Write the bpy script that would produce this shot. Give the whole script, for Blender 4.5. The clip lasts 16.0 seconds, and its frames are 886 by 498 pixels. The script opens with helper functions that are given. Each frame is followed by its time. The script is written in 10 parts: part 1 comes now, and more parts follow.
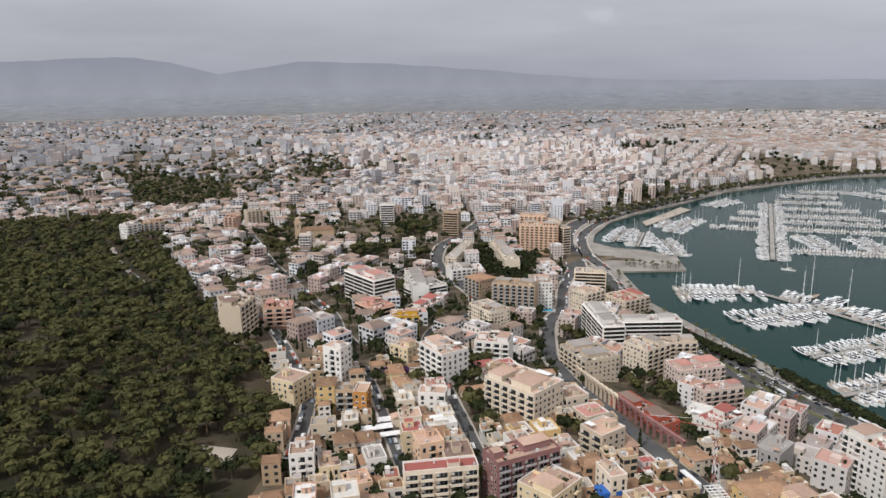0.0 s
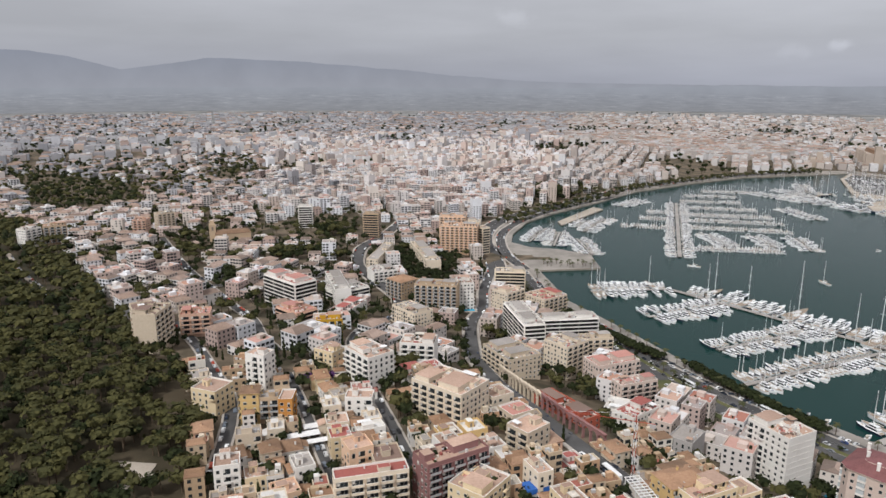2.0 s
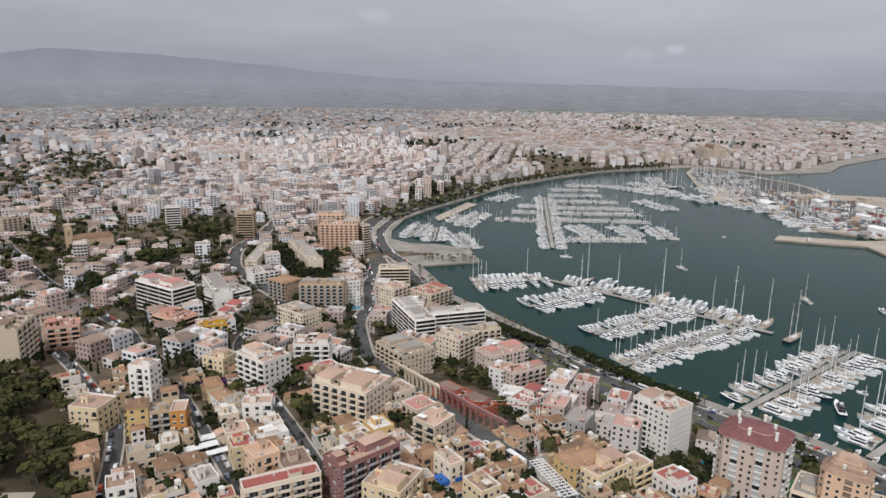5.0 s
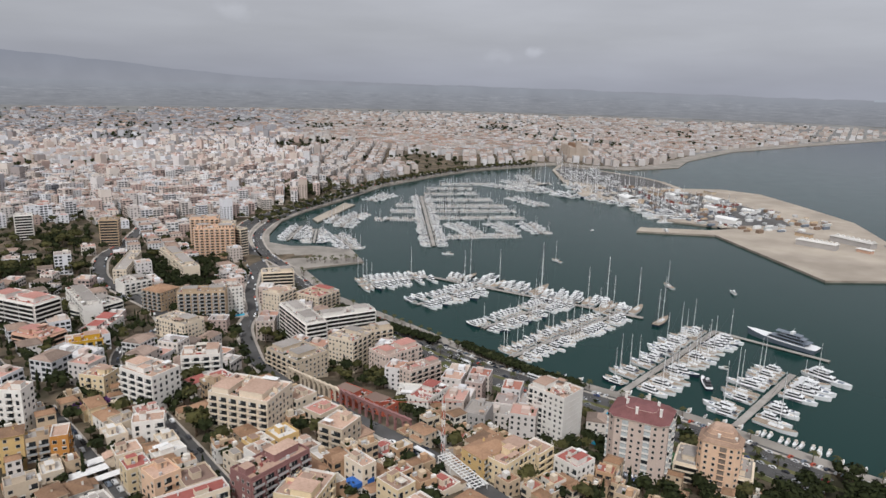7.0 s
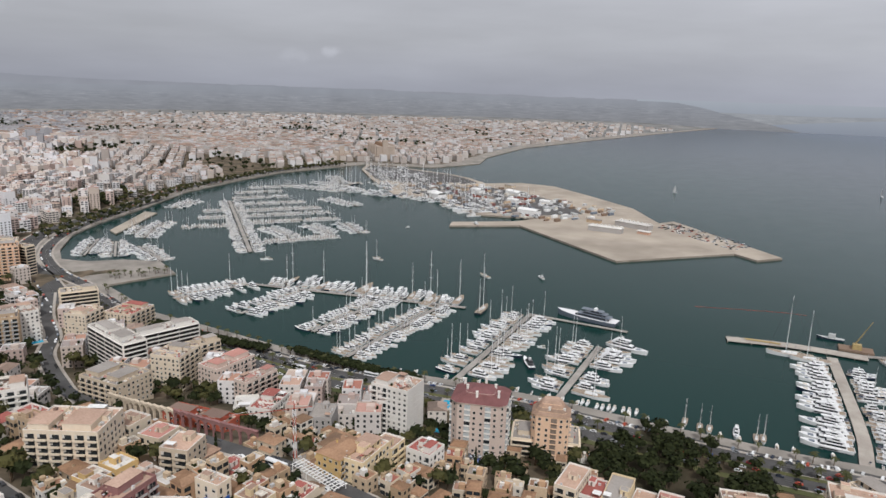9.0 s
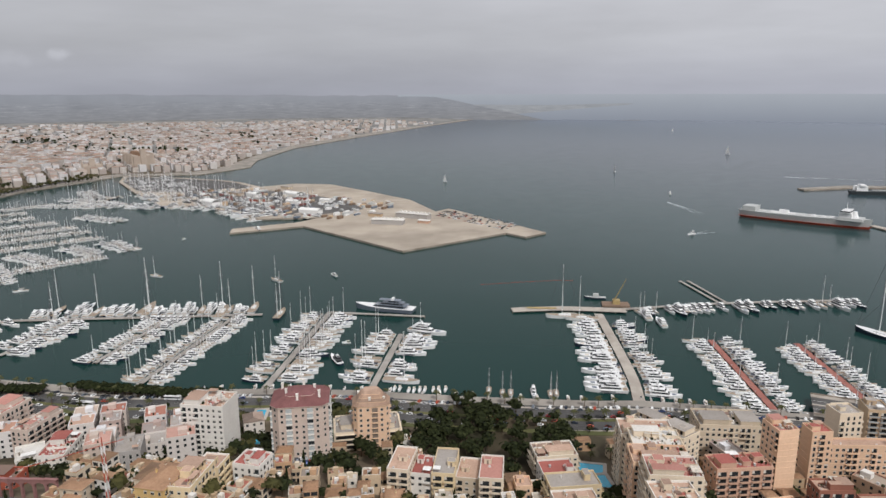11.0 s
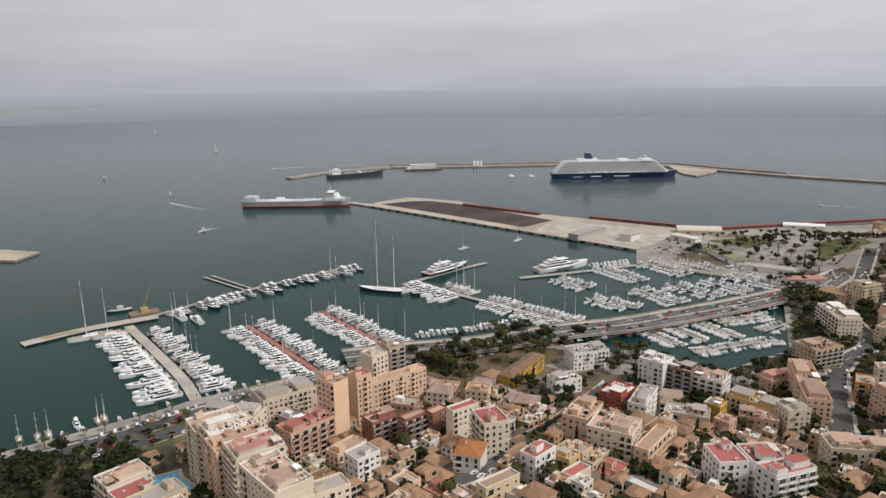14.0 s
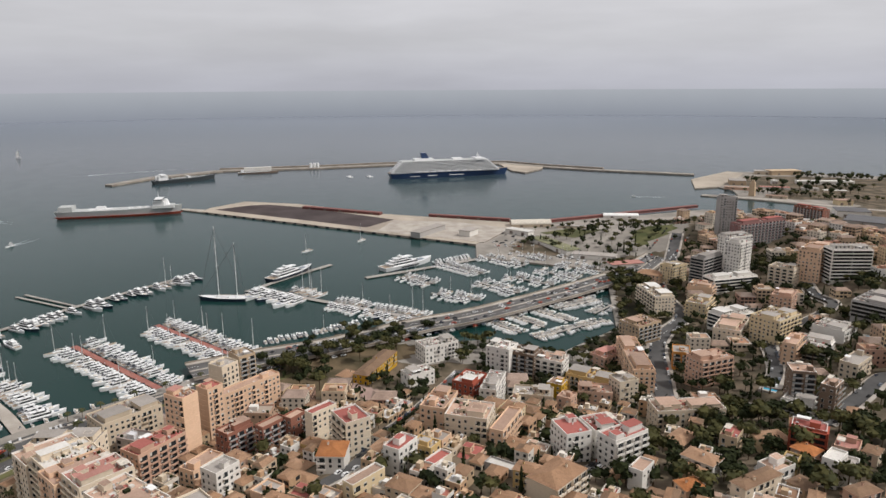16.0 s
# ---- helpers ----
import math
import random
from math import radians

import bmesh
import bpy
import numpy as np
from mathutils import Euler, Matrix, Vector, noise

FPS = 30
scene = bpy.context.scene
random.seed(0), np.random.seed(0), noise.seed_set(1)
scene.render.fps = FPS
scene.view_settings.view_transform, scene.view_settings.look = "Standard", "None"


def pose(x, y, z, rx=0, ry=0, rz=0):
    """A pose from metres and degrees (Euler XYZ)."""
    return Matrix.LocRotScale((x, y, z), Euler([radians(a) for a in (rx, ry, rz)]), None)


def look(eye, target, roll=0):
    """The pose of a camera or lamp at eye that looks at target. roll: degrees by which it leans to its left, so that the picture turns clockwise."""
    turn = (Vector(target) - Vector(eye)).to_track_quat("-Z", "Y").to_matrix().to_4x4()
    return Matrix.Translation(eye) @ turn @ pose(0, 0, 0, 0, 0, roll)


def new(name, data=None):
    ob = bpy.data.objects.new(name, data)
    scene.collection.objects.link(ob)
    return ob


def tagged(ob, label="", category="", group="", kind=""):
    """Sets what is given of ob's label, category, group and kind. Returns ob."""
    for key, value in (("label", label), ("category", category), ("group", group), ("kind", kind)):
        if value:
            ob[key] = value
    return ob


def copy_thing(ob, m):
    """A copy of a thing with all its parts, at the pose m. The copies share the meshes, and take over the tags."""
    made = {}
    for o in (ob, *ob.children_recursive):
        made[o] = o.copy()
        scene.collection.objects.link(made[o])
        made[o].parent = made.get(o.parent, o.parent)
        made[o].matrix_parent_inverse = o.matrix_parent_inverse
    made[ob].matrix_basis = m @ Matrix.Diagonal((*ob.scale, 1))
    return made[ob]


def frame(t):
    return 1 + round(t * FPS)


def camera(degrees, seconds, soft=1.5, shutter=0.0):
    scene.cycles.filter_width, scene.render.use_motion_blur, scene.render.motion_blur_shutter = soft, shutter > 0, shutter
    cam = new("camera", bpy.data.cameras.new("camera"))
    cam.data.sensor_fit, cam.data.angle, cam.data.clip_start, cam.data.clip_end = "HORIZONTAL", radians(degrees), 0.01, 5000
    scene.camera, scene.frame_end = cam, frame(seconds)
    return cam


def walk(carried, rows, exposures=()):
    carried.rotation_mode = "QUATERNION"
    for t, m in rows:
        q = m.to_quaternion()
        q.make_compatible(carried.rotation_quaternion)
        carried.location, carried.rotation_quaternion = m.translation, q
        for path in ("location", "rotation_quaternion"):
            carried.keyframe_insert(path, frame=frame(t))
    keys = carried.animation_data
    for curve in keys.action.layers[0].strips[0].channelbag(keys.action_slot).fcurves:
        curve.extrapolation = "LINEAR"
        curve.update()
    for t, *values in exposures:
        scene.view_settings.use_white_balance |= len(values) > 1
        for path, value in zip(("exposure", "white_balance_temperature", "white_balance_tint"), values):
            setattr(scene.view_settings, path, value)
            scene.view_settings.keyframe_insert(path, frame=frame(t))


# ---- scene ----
cam = camera(65.31, 16.0, soft=1.5)
PATH = [
    (0.0, 0.00, -0.00, 205.00, 76.42, 0.81, 5.64),
    (0.5, -0.52, -0.04, 205.35, 76.41, 0.64, 3.93),
    (1.0, -1.17, -0.18, 205.82, 76.41, 0.37, 2.22),
    (1.5, -2.26, -0.48, 206.37, 76.37, 0.11, 0.51),
    (2.0, -3.83, -0.59, 206.76, 76.36, -0.10, -1.16),
    (2.5, -5.78, -0.62, 206.80, 76.36, -0.29, -2.92),
    (3.0, -7.91, -0.40, 206.71, 76.33, -0.45, -4.68),
    (5.5, -20.68, 2.24, 205.74, 76.25, -1.09, -14.26),
    (6.0, -23.63, 3.01, 205.71, 76.29, -1.28, -16.71),
    (6.5, -26.81, 3.85, 205.73, 76.36, -1.43, -19.65),
    (7.0, -30.36, 4.55, 205.67, 76.44, -1.50, -22.84),
    (7.5, -34.17, 5.15, 205.77, 76.56, -1.55, -26.06),
    (8.0, -37.92, 5.97, 206.16, 76.68, -1.61, -29.49),
    (8.5, -41.51, 6.97, 206.37, 76.78, -1.79, -34.15),
    (9.0, -45.05, 8.27, 206.38, 76.86, -1.70, -39.00),
    (11.5, -61.60, 17.05, 205.33, 76.96, 0.60, -63.57),
    (12.0, -63.92, 19.53, 204.69, 76.92, 0.83, -69.47),
    (12.5, -65.89, 22.50, 204.07, 76.87, 0.90, -76.17),
    (13.0, -67.60, 25.70, 203.66, 76.80, 0.90, -83.25),
    (13.5, -69.42, 28.75, 203.43, 76.73, 0.73, -90.74),
    (14.0, -71.18, 31.65, 203.25, 76.71, 0.64, -99.04),
    (14.5, -72.34, 34.63, 203.25, 76.69, 0.48, -104.94),
    (15.0, -73.20, 36.90, 203.20, 76.69, 0.40, -108.23),
    (15.5, -73.78, 38.04, 203.12, 76.68, 0.36, -110.38),
    (16.0, -74.05, 38.66, 203.08, 76.69, 0.34, -112.58),
]
walk(cam, [(t, pose(x, y, z, a, b, c)) for t, x, y, z, a, b, c in PATH], exposures=[(0.0, 0.08, 6220, 10), (3.0, 0.03, 6210, 10), (5.5, -0.06, 6180, 10), (9.0, -0.09, 6220, 10), (12.0, -0.03, 6400, 10), (16.0, 0.0, 6500, 10)])

# ---- sky and sun: a hazy, mostly overcast midday ----
SUN_AZ, SUN_EL = 214.0, 49.0
THIN_AZ = 155.0
world = bpy.data.worlds.new("hazy_sky")
scene.world = world
world.use_nodes = True
wn, wl = world.node_tree.nodes, world.node_tree.links
wn.clear()
w_out = wn.new("ShaderNodeOutputWorld")
sky = wn.new("ShaderNodeTexSky")
sky.sky_type, sky.sun_disc = "NISHITA", False
sky.sun_elevation, sky.sun_rotation = radians(SUN_EL), radians(SUN_AZ)
sky.dust_density, sky.air_density = 4.0, 1.5
bg_sky = wn.new("ShaderNodeBackground")
bg_sky.inputs["Strength"].default_value = 0.06
wl.new(sky.outputs[0], bg_sky.inputs["Color"])
w_co = wn.new("ShaderNodeTexCoord")
w_sep = wn.new("ShaderNodeSeparateXYZ")
wl.new(w_co.outputs["Generated"], w_sep.inputs[0])
w_ramp = wn.new("ShaderNodeValToRGB")
while len(w_ramp.color_ramp.elements) > 1:
    w_ramp.color_ramp.elements.remove(w_ramp.color_ramp.elements[-1])
w_ramp.color_ramp.elements[0].position, w_ramp.color_ramp.elements[0].color = 0.45, (0.36, 0.375, 0.415, 1)
for p, c in ((0.5, (0.455, 0.462, 0.515, 1)), (0.53, (0.535, 0.538, 0.572, 1)), (0.60, (0.65, 0.635, 0.665, 1)), (1.0, (0.72, 0.70, 0.70, 1))):
    w_ramp.color_ramp.elements.new(p).color = c
w_map = wn.new("ShaderNodeMapRange")
w_map.inputs["From Min"].default_value, w_map.inputs["From Max"].default_value = -1.0, 1.0
wl.new(w_sep.outputs["Z"], w_map.inputs["Value"])
wl.new(w_map.outputs[0], w_ramp.inputs["Fac"])
w_scale = wn.new("ShaderNodeMapping")
w_scale.inputs["Scale"].default_value = (1.6, 1.6, 9.0)
wl.new(w_co.outputs["Generated"], w_scale.inputs["Vector"])
w_noise = wn.new("ShaderNodeTexNoise")
w_noise.inputs["Scale"].default_value, w_noise.inputs["Detail"].default_value = 2.2, 5.0
wl.new(w_scale.outputs[0], w_noise.inputs["Vector"])
w_cl = wn.new("ShaderNodeMapRange")
w_cl.inputs["From Min"].default_value, w_cl.inputs["From Max"].default_value = 0.35, 0.72
w_cl.inputs["To Min"].default_value, w_cl.inputs["To Max"].default_value = 0.93, 1.10
wl.new(w_noise.outputs["Fac"], w_cl.inputs["Value"])
# the cloud cover is thinner and brighter over the bay
w_dot = wn.new("ShaderNodeVectorMath")
w_dot.operation = "DOT_PRODUCT"
w_dot.inputs[1].default_value = (math.sin(radians(THIN_AZ)), math.cos(radians(THIN_AZ)), 0.3)
wl.new(w_co.outputs["Generated"], w_dot.inputs[0])
w_az = wn.new("ShaderNodeMapRange")
w_az.inputs["From Min"].default_value, w_az.inputs["From Max"].default_value = -1.0, 1.0
w_az.inputs["To Min"].default_value, w_az.inputs["To Max"].default_value = 0.86, 1.24
wl.new(w_dot.outputs["Value"], w_az.inputs["Value"])
w_mul = wn.new("ShaderNodeMath")
w_mul.operation = "MULTIPLY"
wl.new(w_cl.outputs[0], w_mul.inputs[0])
wl.new(w_az.outputs[0], w_mul.inputs[1])
# a few small brighter puffs low over the plain
w_pn = wn.new("ShaderNodeTexNoise")
w_pn.inputs["Scale"].default_value, w_pn.inputs["Detail"].default_value = 55.0, 4.0
wl.new(w_co.outputs["Generated"], w_pn.inputs["Vector"])
w_last = w_mul
for puff_dir, puff_size, puff_gain in (((0.502, 0.864, 0.044), 0.02, 0.22), ((0.457, 0.889, 0.038), 0.026, 0.08), ((0.116, 0.990, 0.084), 0.035, 0.06), ((0.115, 0.990, 0.085), 0.04, 0.06)):
    w_sub = wn.new("ShaderNodeVectorMath")
    w_sub.operation = "SUBTRACT"
    w_sub.inputs[1].default_value = puff_dir
    wl.new(w_co.outputs["Generated"], w_sub.inputs[0])
    w_flat = wn.new("ShaderNodeVectorMath")
    w_flat.operation = "MULTIPLY"
    w_flat.inputs[1].default_value = (1.0, 1.0, 2.2)
    wl.new(w_sub.outputs[0], w_flat.inputs[0])
    w_len = wn.new("ShaderNodeVectorMath")
    w_len.operation = "LENGTH"
    wl.new(w_flat.outputs[0], w_len.inputs[0])
    w_rag = wn.new("ShaderNodeMath")
    w_rag.operation = "MULTIPLY_ADD"
    w_rag.inputs[1].default_value, w_rag.inputs[2].default_value = -puff_size * 1.6, puff_size * 0.8
    wl.new(w_pn.outputs["Fac"], w_rag.inputs[0])
    w_dist = wn.new("ShaderNodeMath")
    w_dist.operation = "ADD"
    wl.new(w_len.outputs["Value"], w_dist.inputs[0])
    wl.new(w_rag.outputs[0], w_dist.inputs[1])
    w_puff = wn.new("ShaderNodeMapRange")
    w_puff.interpolation_type = "SMOOTHSTEP"
    w_puff.inputs["From Min"].default_value, w_puff.inputs["From Max"].default_value = puff_size, 0.0
    w_puff.inputs["To Min"].default_value, w_puff.inputs["To Max"].default_value = 1.0, 1.0 + puff_gain
    wl.new(w_dist.outputs[0], w_puff.inputs["Value"])
    w_next = wn.new("ShaderNodeMath")
    w_next.operation = "MULTIPLY"
    wl.new(w_last.outputs[0], w_next.inputs[0])
    wl.new(w_puff.outputs[0], w_next.inputs[1])
    w_last = w_next
bg_cloud = wn.new("ShaderNodeBackground")
wl.new(w_ramp.outputs[0], bg_cloud.inputs["Color"])
wl.new(w_last.outputs[0], bg_cloud.inputs["Strength"])
w_mix = wn.new("ShaderNodeMixShader")
w_mix.inputs[0].default_value = 0.85
wl.new(bg_sky.outputs[0], w_mix.inputs[1])
wl.new(bg_cloud.outputs[0], w_mix.inputs[2])
wl.new(w_mix.outputs[0], w_out.inputs["Surface"])

sun_data = bpy.data.lights.new("sun", "SUN")
sun_data.energy, sun_data.angle, sun_data.color = 2.75, radians(7), (1.0, 0.975, 0.94)
sun = new("sun", sun_data)
sun_dir = Vector((math.sin(radians(SUN_AZ)) * math.cos(radians(SUN_EL)), math.cos(radians(SUN_AZ)) * math.cos(radians(SUN_EL)), math.sin(radians(SUN_EL))))
sun.matrix_world = look(sun_dir * 3000, (0, 0, 0))

# ---- materials ----
def mat_base(name, rough=0.9, metal=0.0, spec=0.3):
    m = bpy.data.materials.new(name)
    m.use_nodes = True
    n = m.node_tree.nodes
    b = n["Principled BSDF"]
    b.inputs["Roughness"].default_value, b.inputs["Metallic"].default_value = rough, metal
    b.inputs["Specular IOR Level"].default_value = spec
    return m, n, m.node_tree.links, b


def node(n, kind, **values):
    nd = n.new(kind)
    for k, v in values.items():
        nd.inputs[k].default_value = v
    return nd


def mixed(n, l, fac, a, b, mode="MIX"):
    mx = n.new("ShaderNodeMix")
    mx.data_type, mx.blend_type = "RGBA", mode
    for sock, v in ((0, fac), (6, a), (7, b)):
        if isinstance(v, (int, float, tuple)):
            mx.inputs[sock].default_value = v
        else:
            l.new(v, mx.inputs[sock])
    return mx.outputs[2]


def set_stops(cr, stops):
    while len(cr.elements) > 1:
        cr.elements.remove(cr.elements[-1])
    cr.elements[0].position, cr.elements[0].color = stops[0][0], (*stops[0][1], 1)
    for p, c in stops[1:]:
        cr.elements.new(p).color = (*c, 1)


def ramp_of(n, l, fac, stops, constant=False):
    r = n.new("ShaderNodeValToRGB")
    set_stops(r.color_ramp, stops)
    if constant:
        r.color_ramp.interpolation = "CONSTANT"
    l.new(fac, r.inputs[0])
    return r.outputs[0]


def weathered(n, l, col, scale_big=0.06, scale_fine=0.9, amount=0.35, dark=(0.45, 0.40, 0.34)):
    """Stains at two scales over a colour."""
    co = n.new("ShaderNodeNewGeometry").outputs["Position"]
    big = node(n, "ShaderNodeTexNoise", Scale=scale_big, Detail=4.0)
    fine = node(n, "ShaderNodeTexNoise", Scale=scale_fine, Detail=5.0, Roughness=0.7)
    l.new(co, big.inputs["Vector"])
    l.new(co, fine.inputs["Vector"])
    f = ramp_of(n, l, fine.outputs["Fac"], [(0.42, (0, 0, 0)), (0.72, (1, 1, 1))])
    b = ramp_of(n, l, big.outputs["Fac"], [(0.35, (0, 0, 0)), (0.7, (1, 1, 1))])
    both = mixed(n, l, 0.5, f, b)
    amt = n.new("ShaderNodeMath")
    amt.operation = "MULTIPLY"
    amt.inputs[1].default_value = amount
    l.new(both, amt.inputs[0])
    return mixed(n, l, amt.outputs[0], col, mixed(n, l, 1.0, col, (*dark, 1), "MULTIPLY")), fine.outputs["Fac"]


def bumped(n, l, b, height, strength=0.3, distance=0.05):
    bp = node(n, "ShaderNodeBump", Strength=strength, Distance=distance)
    l.new(height, bp.inputs["Height"])
    l.new(bp.outputs[0], b.inputs["Normal"])


def stucco(name, rgb, rough=0.92, amount=0.35, per_piece=0.10):
    rgb = (rgb[0], rgb[1], rgb[2] * 1.01)
    m, n, l, b = mat_base(name, rough)
    rnd = n.new("ShaderNodeObjectInfo").outputs["Random"]
    base = ramp_of(n, l, rnd, [(0, tuple(c * (1 - per_piece) for c in rgb)), (1, tuple(min(1, c * (1 + per_piece)) for c in rgb))])
    col, fine = weathered(n, l, base, amount=amount)
    l.new(col, b.inputs["Base Color"])
    bumped(n, l, b, fine, 0.25, 0.03)
    return m


def island_palette(name, colours, rough=0.92, amount=0.35):
    m, n, l, b = mat_base(name, rough)
    rnd = n.new("ShaderNodeNewGeometry").outputs["Random Per Island"]
    base = ramp_of(n, l, rnd, [(i / len(colours), (c[0] * 0.985, c[1] * 0.995, c[2] * 1.03)) for i, c in enumerate(colours)], True)
    col, fine = weathered(n, l, base, amount=amount)
    l.new(col, b.inputs["Base Color"])
    bumped(n, l, b, fine, 0.25, 0.03)
    return m


def tiled(name, rgb, island=False):
    """Curved clay tiles: rows of ridges, patchy weathering."""
    m, n, l, b = mat_base(name, 0.9)
    rnd = n.new("ShaderNodeNewGeometry").outputs["Random Per Island"] if island else n.new("ShaderNodeObjectInfo").outputs["Random"]
    r, g, bl = rgb
    base = ramp_of(n, l, rnd, [(0, (r * 0.62, g * 0.68, bl * 0.74)), (0.5, rgb), (1, (r * 1.22, g * 1.3, bl * 1.4))])
    col, fine = weathered(n, l, base, 0.16, 1.1, 0.85, (0.42, 0.38, 0.36))
    l.new(col, b.inputs["Base Color"])
    co = n.new("ShaderNodeTexCoord").outputs["Object"]
    wv = node(n, "ShaderNodeTexWave", Scale=1.1, Distortion=0.6)
    l.new(co, wv.inputs["Vector"])
    hmix = mixed(n, l, 0.4, wv.outputs["Fac"], fine)
    bumped(n, l, b, hmix, 0.6, 0.08)
    return m


def plain(name, rgb, rough=0.5, metal=0.0, spec=0.4, vary=0.12):
    m, n, l, b = mat_base(name, rough, metal, spec)
    co = n.new("ShaderNodeNewGeometry").outputs["Position"]
    fine = node(n, "ShaderNodeTexNoise", Scale=0.7, Detail=4.0)
    l.new(co, fine.inputs["Vector"])
    col = ramp_of(n, l, fine.outputs["Fac"], [(0.3, tuple(c * (1 - vary) for c in rgb)), (0.7, tuple(min(1, c * (1 + vary)) for c in rgb))])
    l.new(col, b.inputs["Base Color"])
    return m


def ground_mat(name, a, c, rough=0.95, scale=0.05, fine_scale=1.2, dark=(0.5, 0.48, 0.45)):
    m, n, l, b = mat_base(name, rough, 0, 0.2)
    co = n.new("ShaderNodeNewGeometry").outputs["Position"]
    big = node(n, "ShaderNodeTexNoise", Scale=scale, Detail=6.0)
    l.new(co, big.inputs["Vector"])
    base = ramp_of(n, l, big.outputs["Fac"], [(0.38, a), (0.62, c)])
    col, fine = weathered(n, l, base, scale * 3, fine_scale, 0.5, dark)
    l.new(col, b.inputs["Base Color"])
    bumped(n, l, b, fine, 0.4, 0.05)
    return m


def foliage(name, dark, light):
    m, n, l, b = mat_base(name, 0.8, 0, 0.1)
    geo = n.new("ShaderNodeNewGeometry")
    big = node(n, "ShaderNodeTexNoise", Scale=0.07, Detail=3.0)
    l.new(geo.outputs["Position"], big.inputs["Vector"])
    add = n.new("ShaderNodeMath")
    add.operation = "MULTIPLY_ADD"
    add.inputs[1].default_value, add.inputs[2].default_value = 0.5, 0.0
    l.new(geo.outputs["Random Per Island"], add.inputs[0])
    add2 = n.new("ShaderNodeMath")
    add2.operation = "MULTIPLY_ADD"
    add2.inputs[1].default_value = 0.5
    l.new(big.outputs["Fac"], add2.inputs[0])
    l.new(add.outputs[0], add2.inputs[2])
    col = ramp_of(n, l, add2.outputs[0], [(0.1, dark), (0.8, light)])
    l.new(col, b.inputs["Base Color"])
    return m


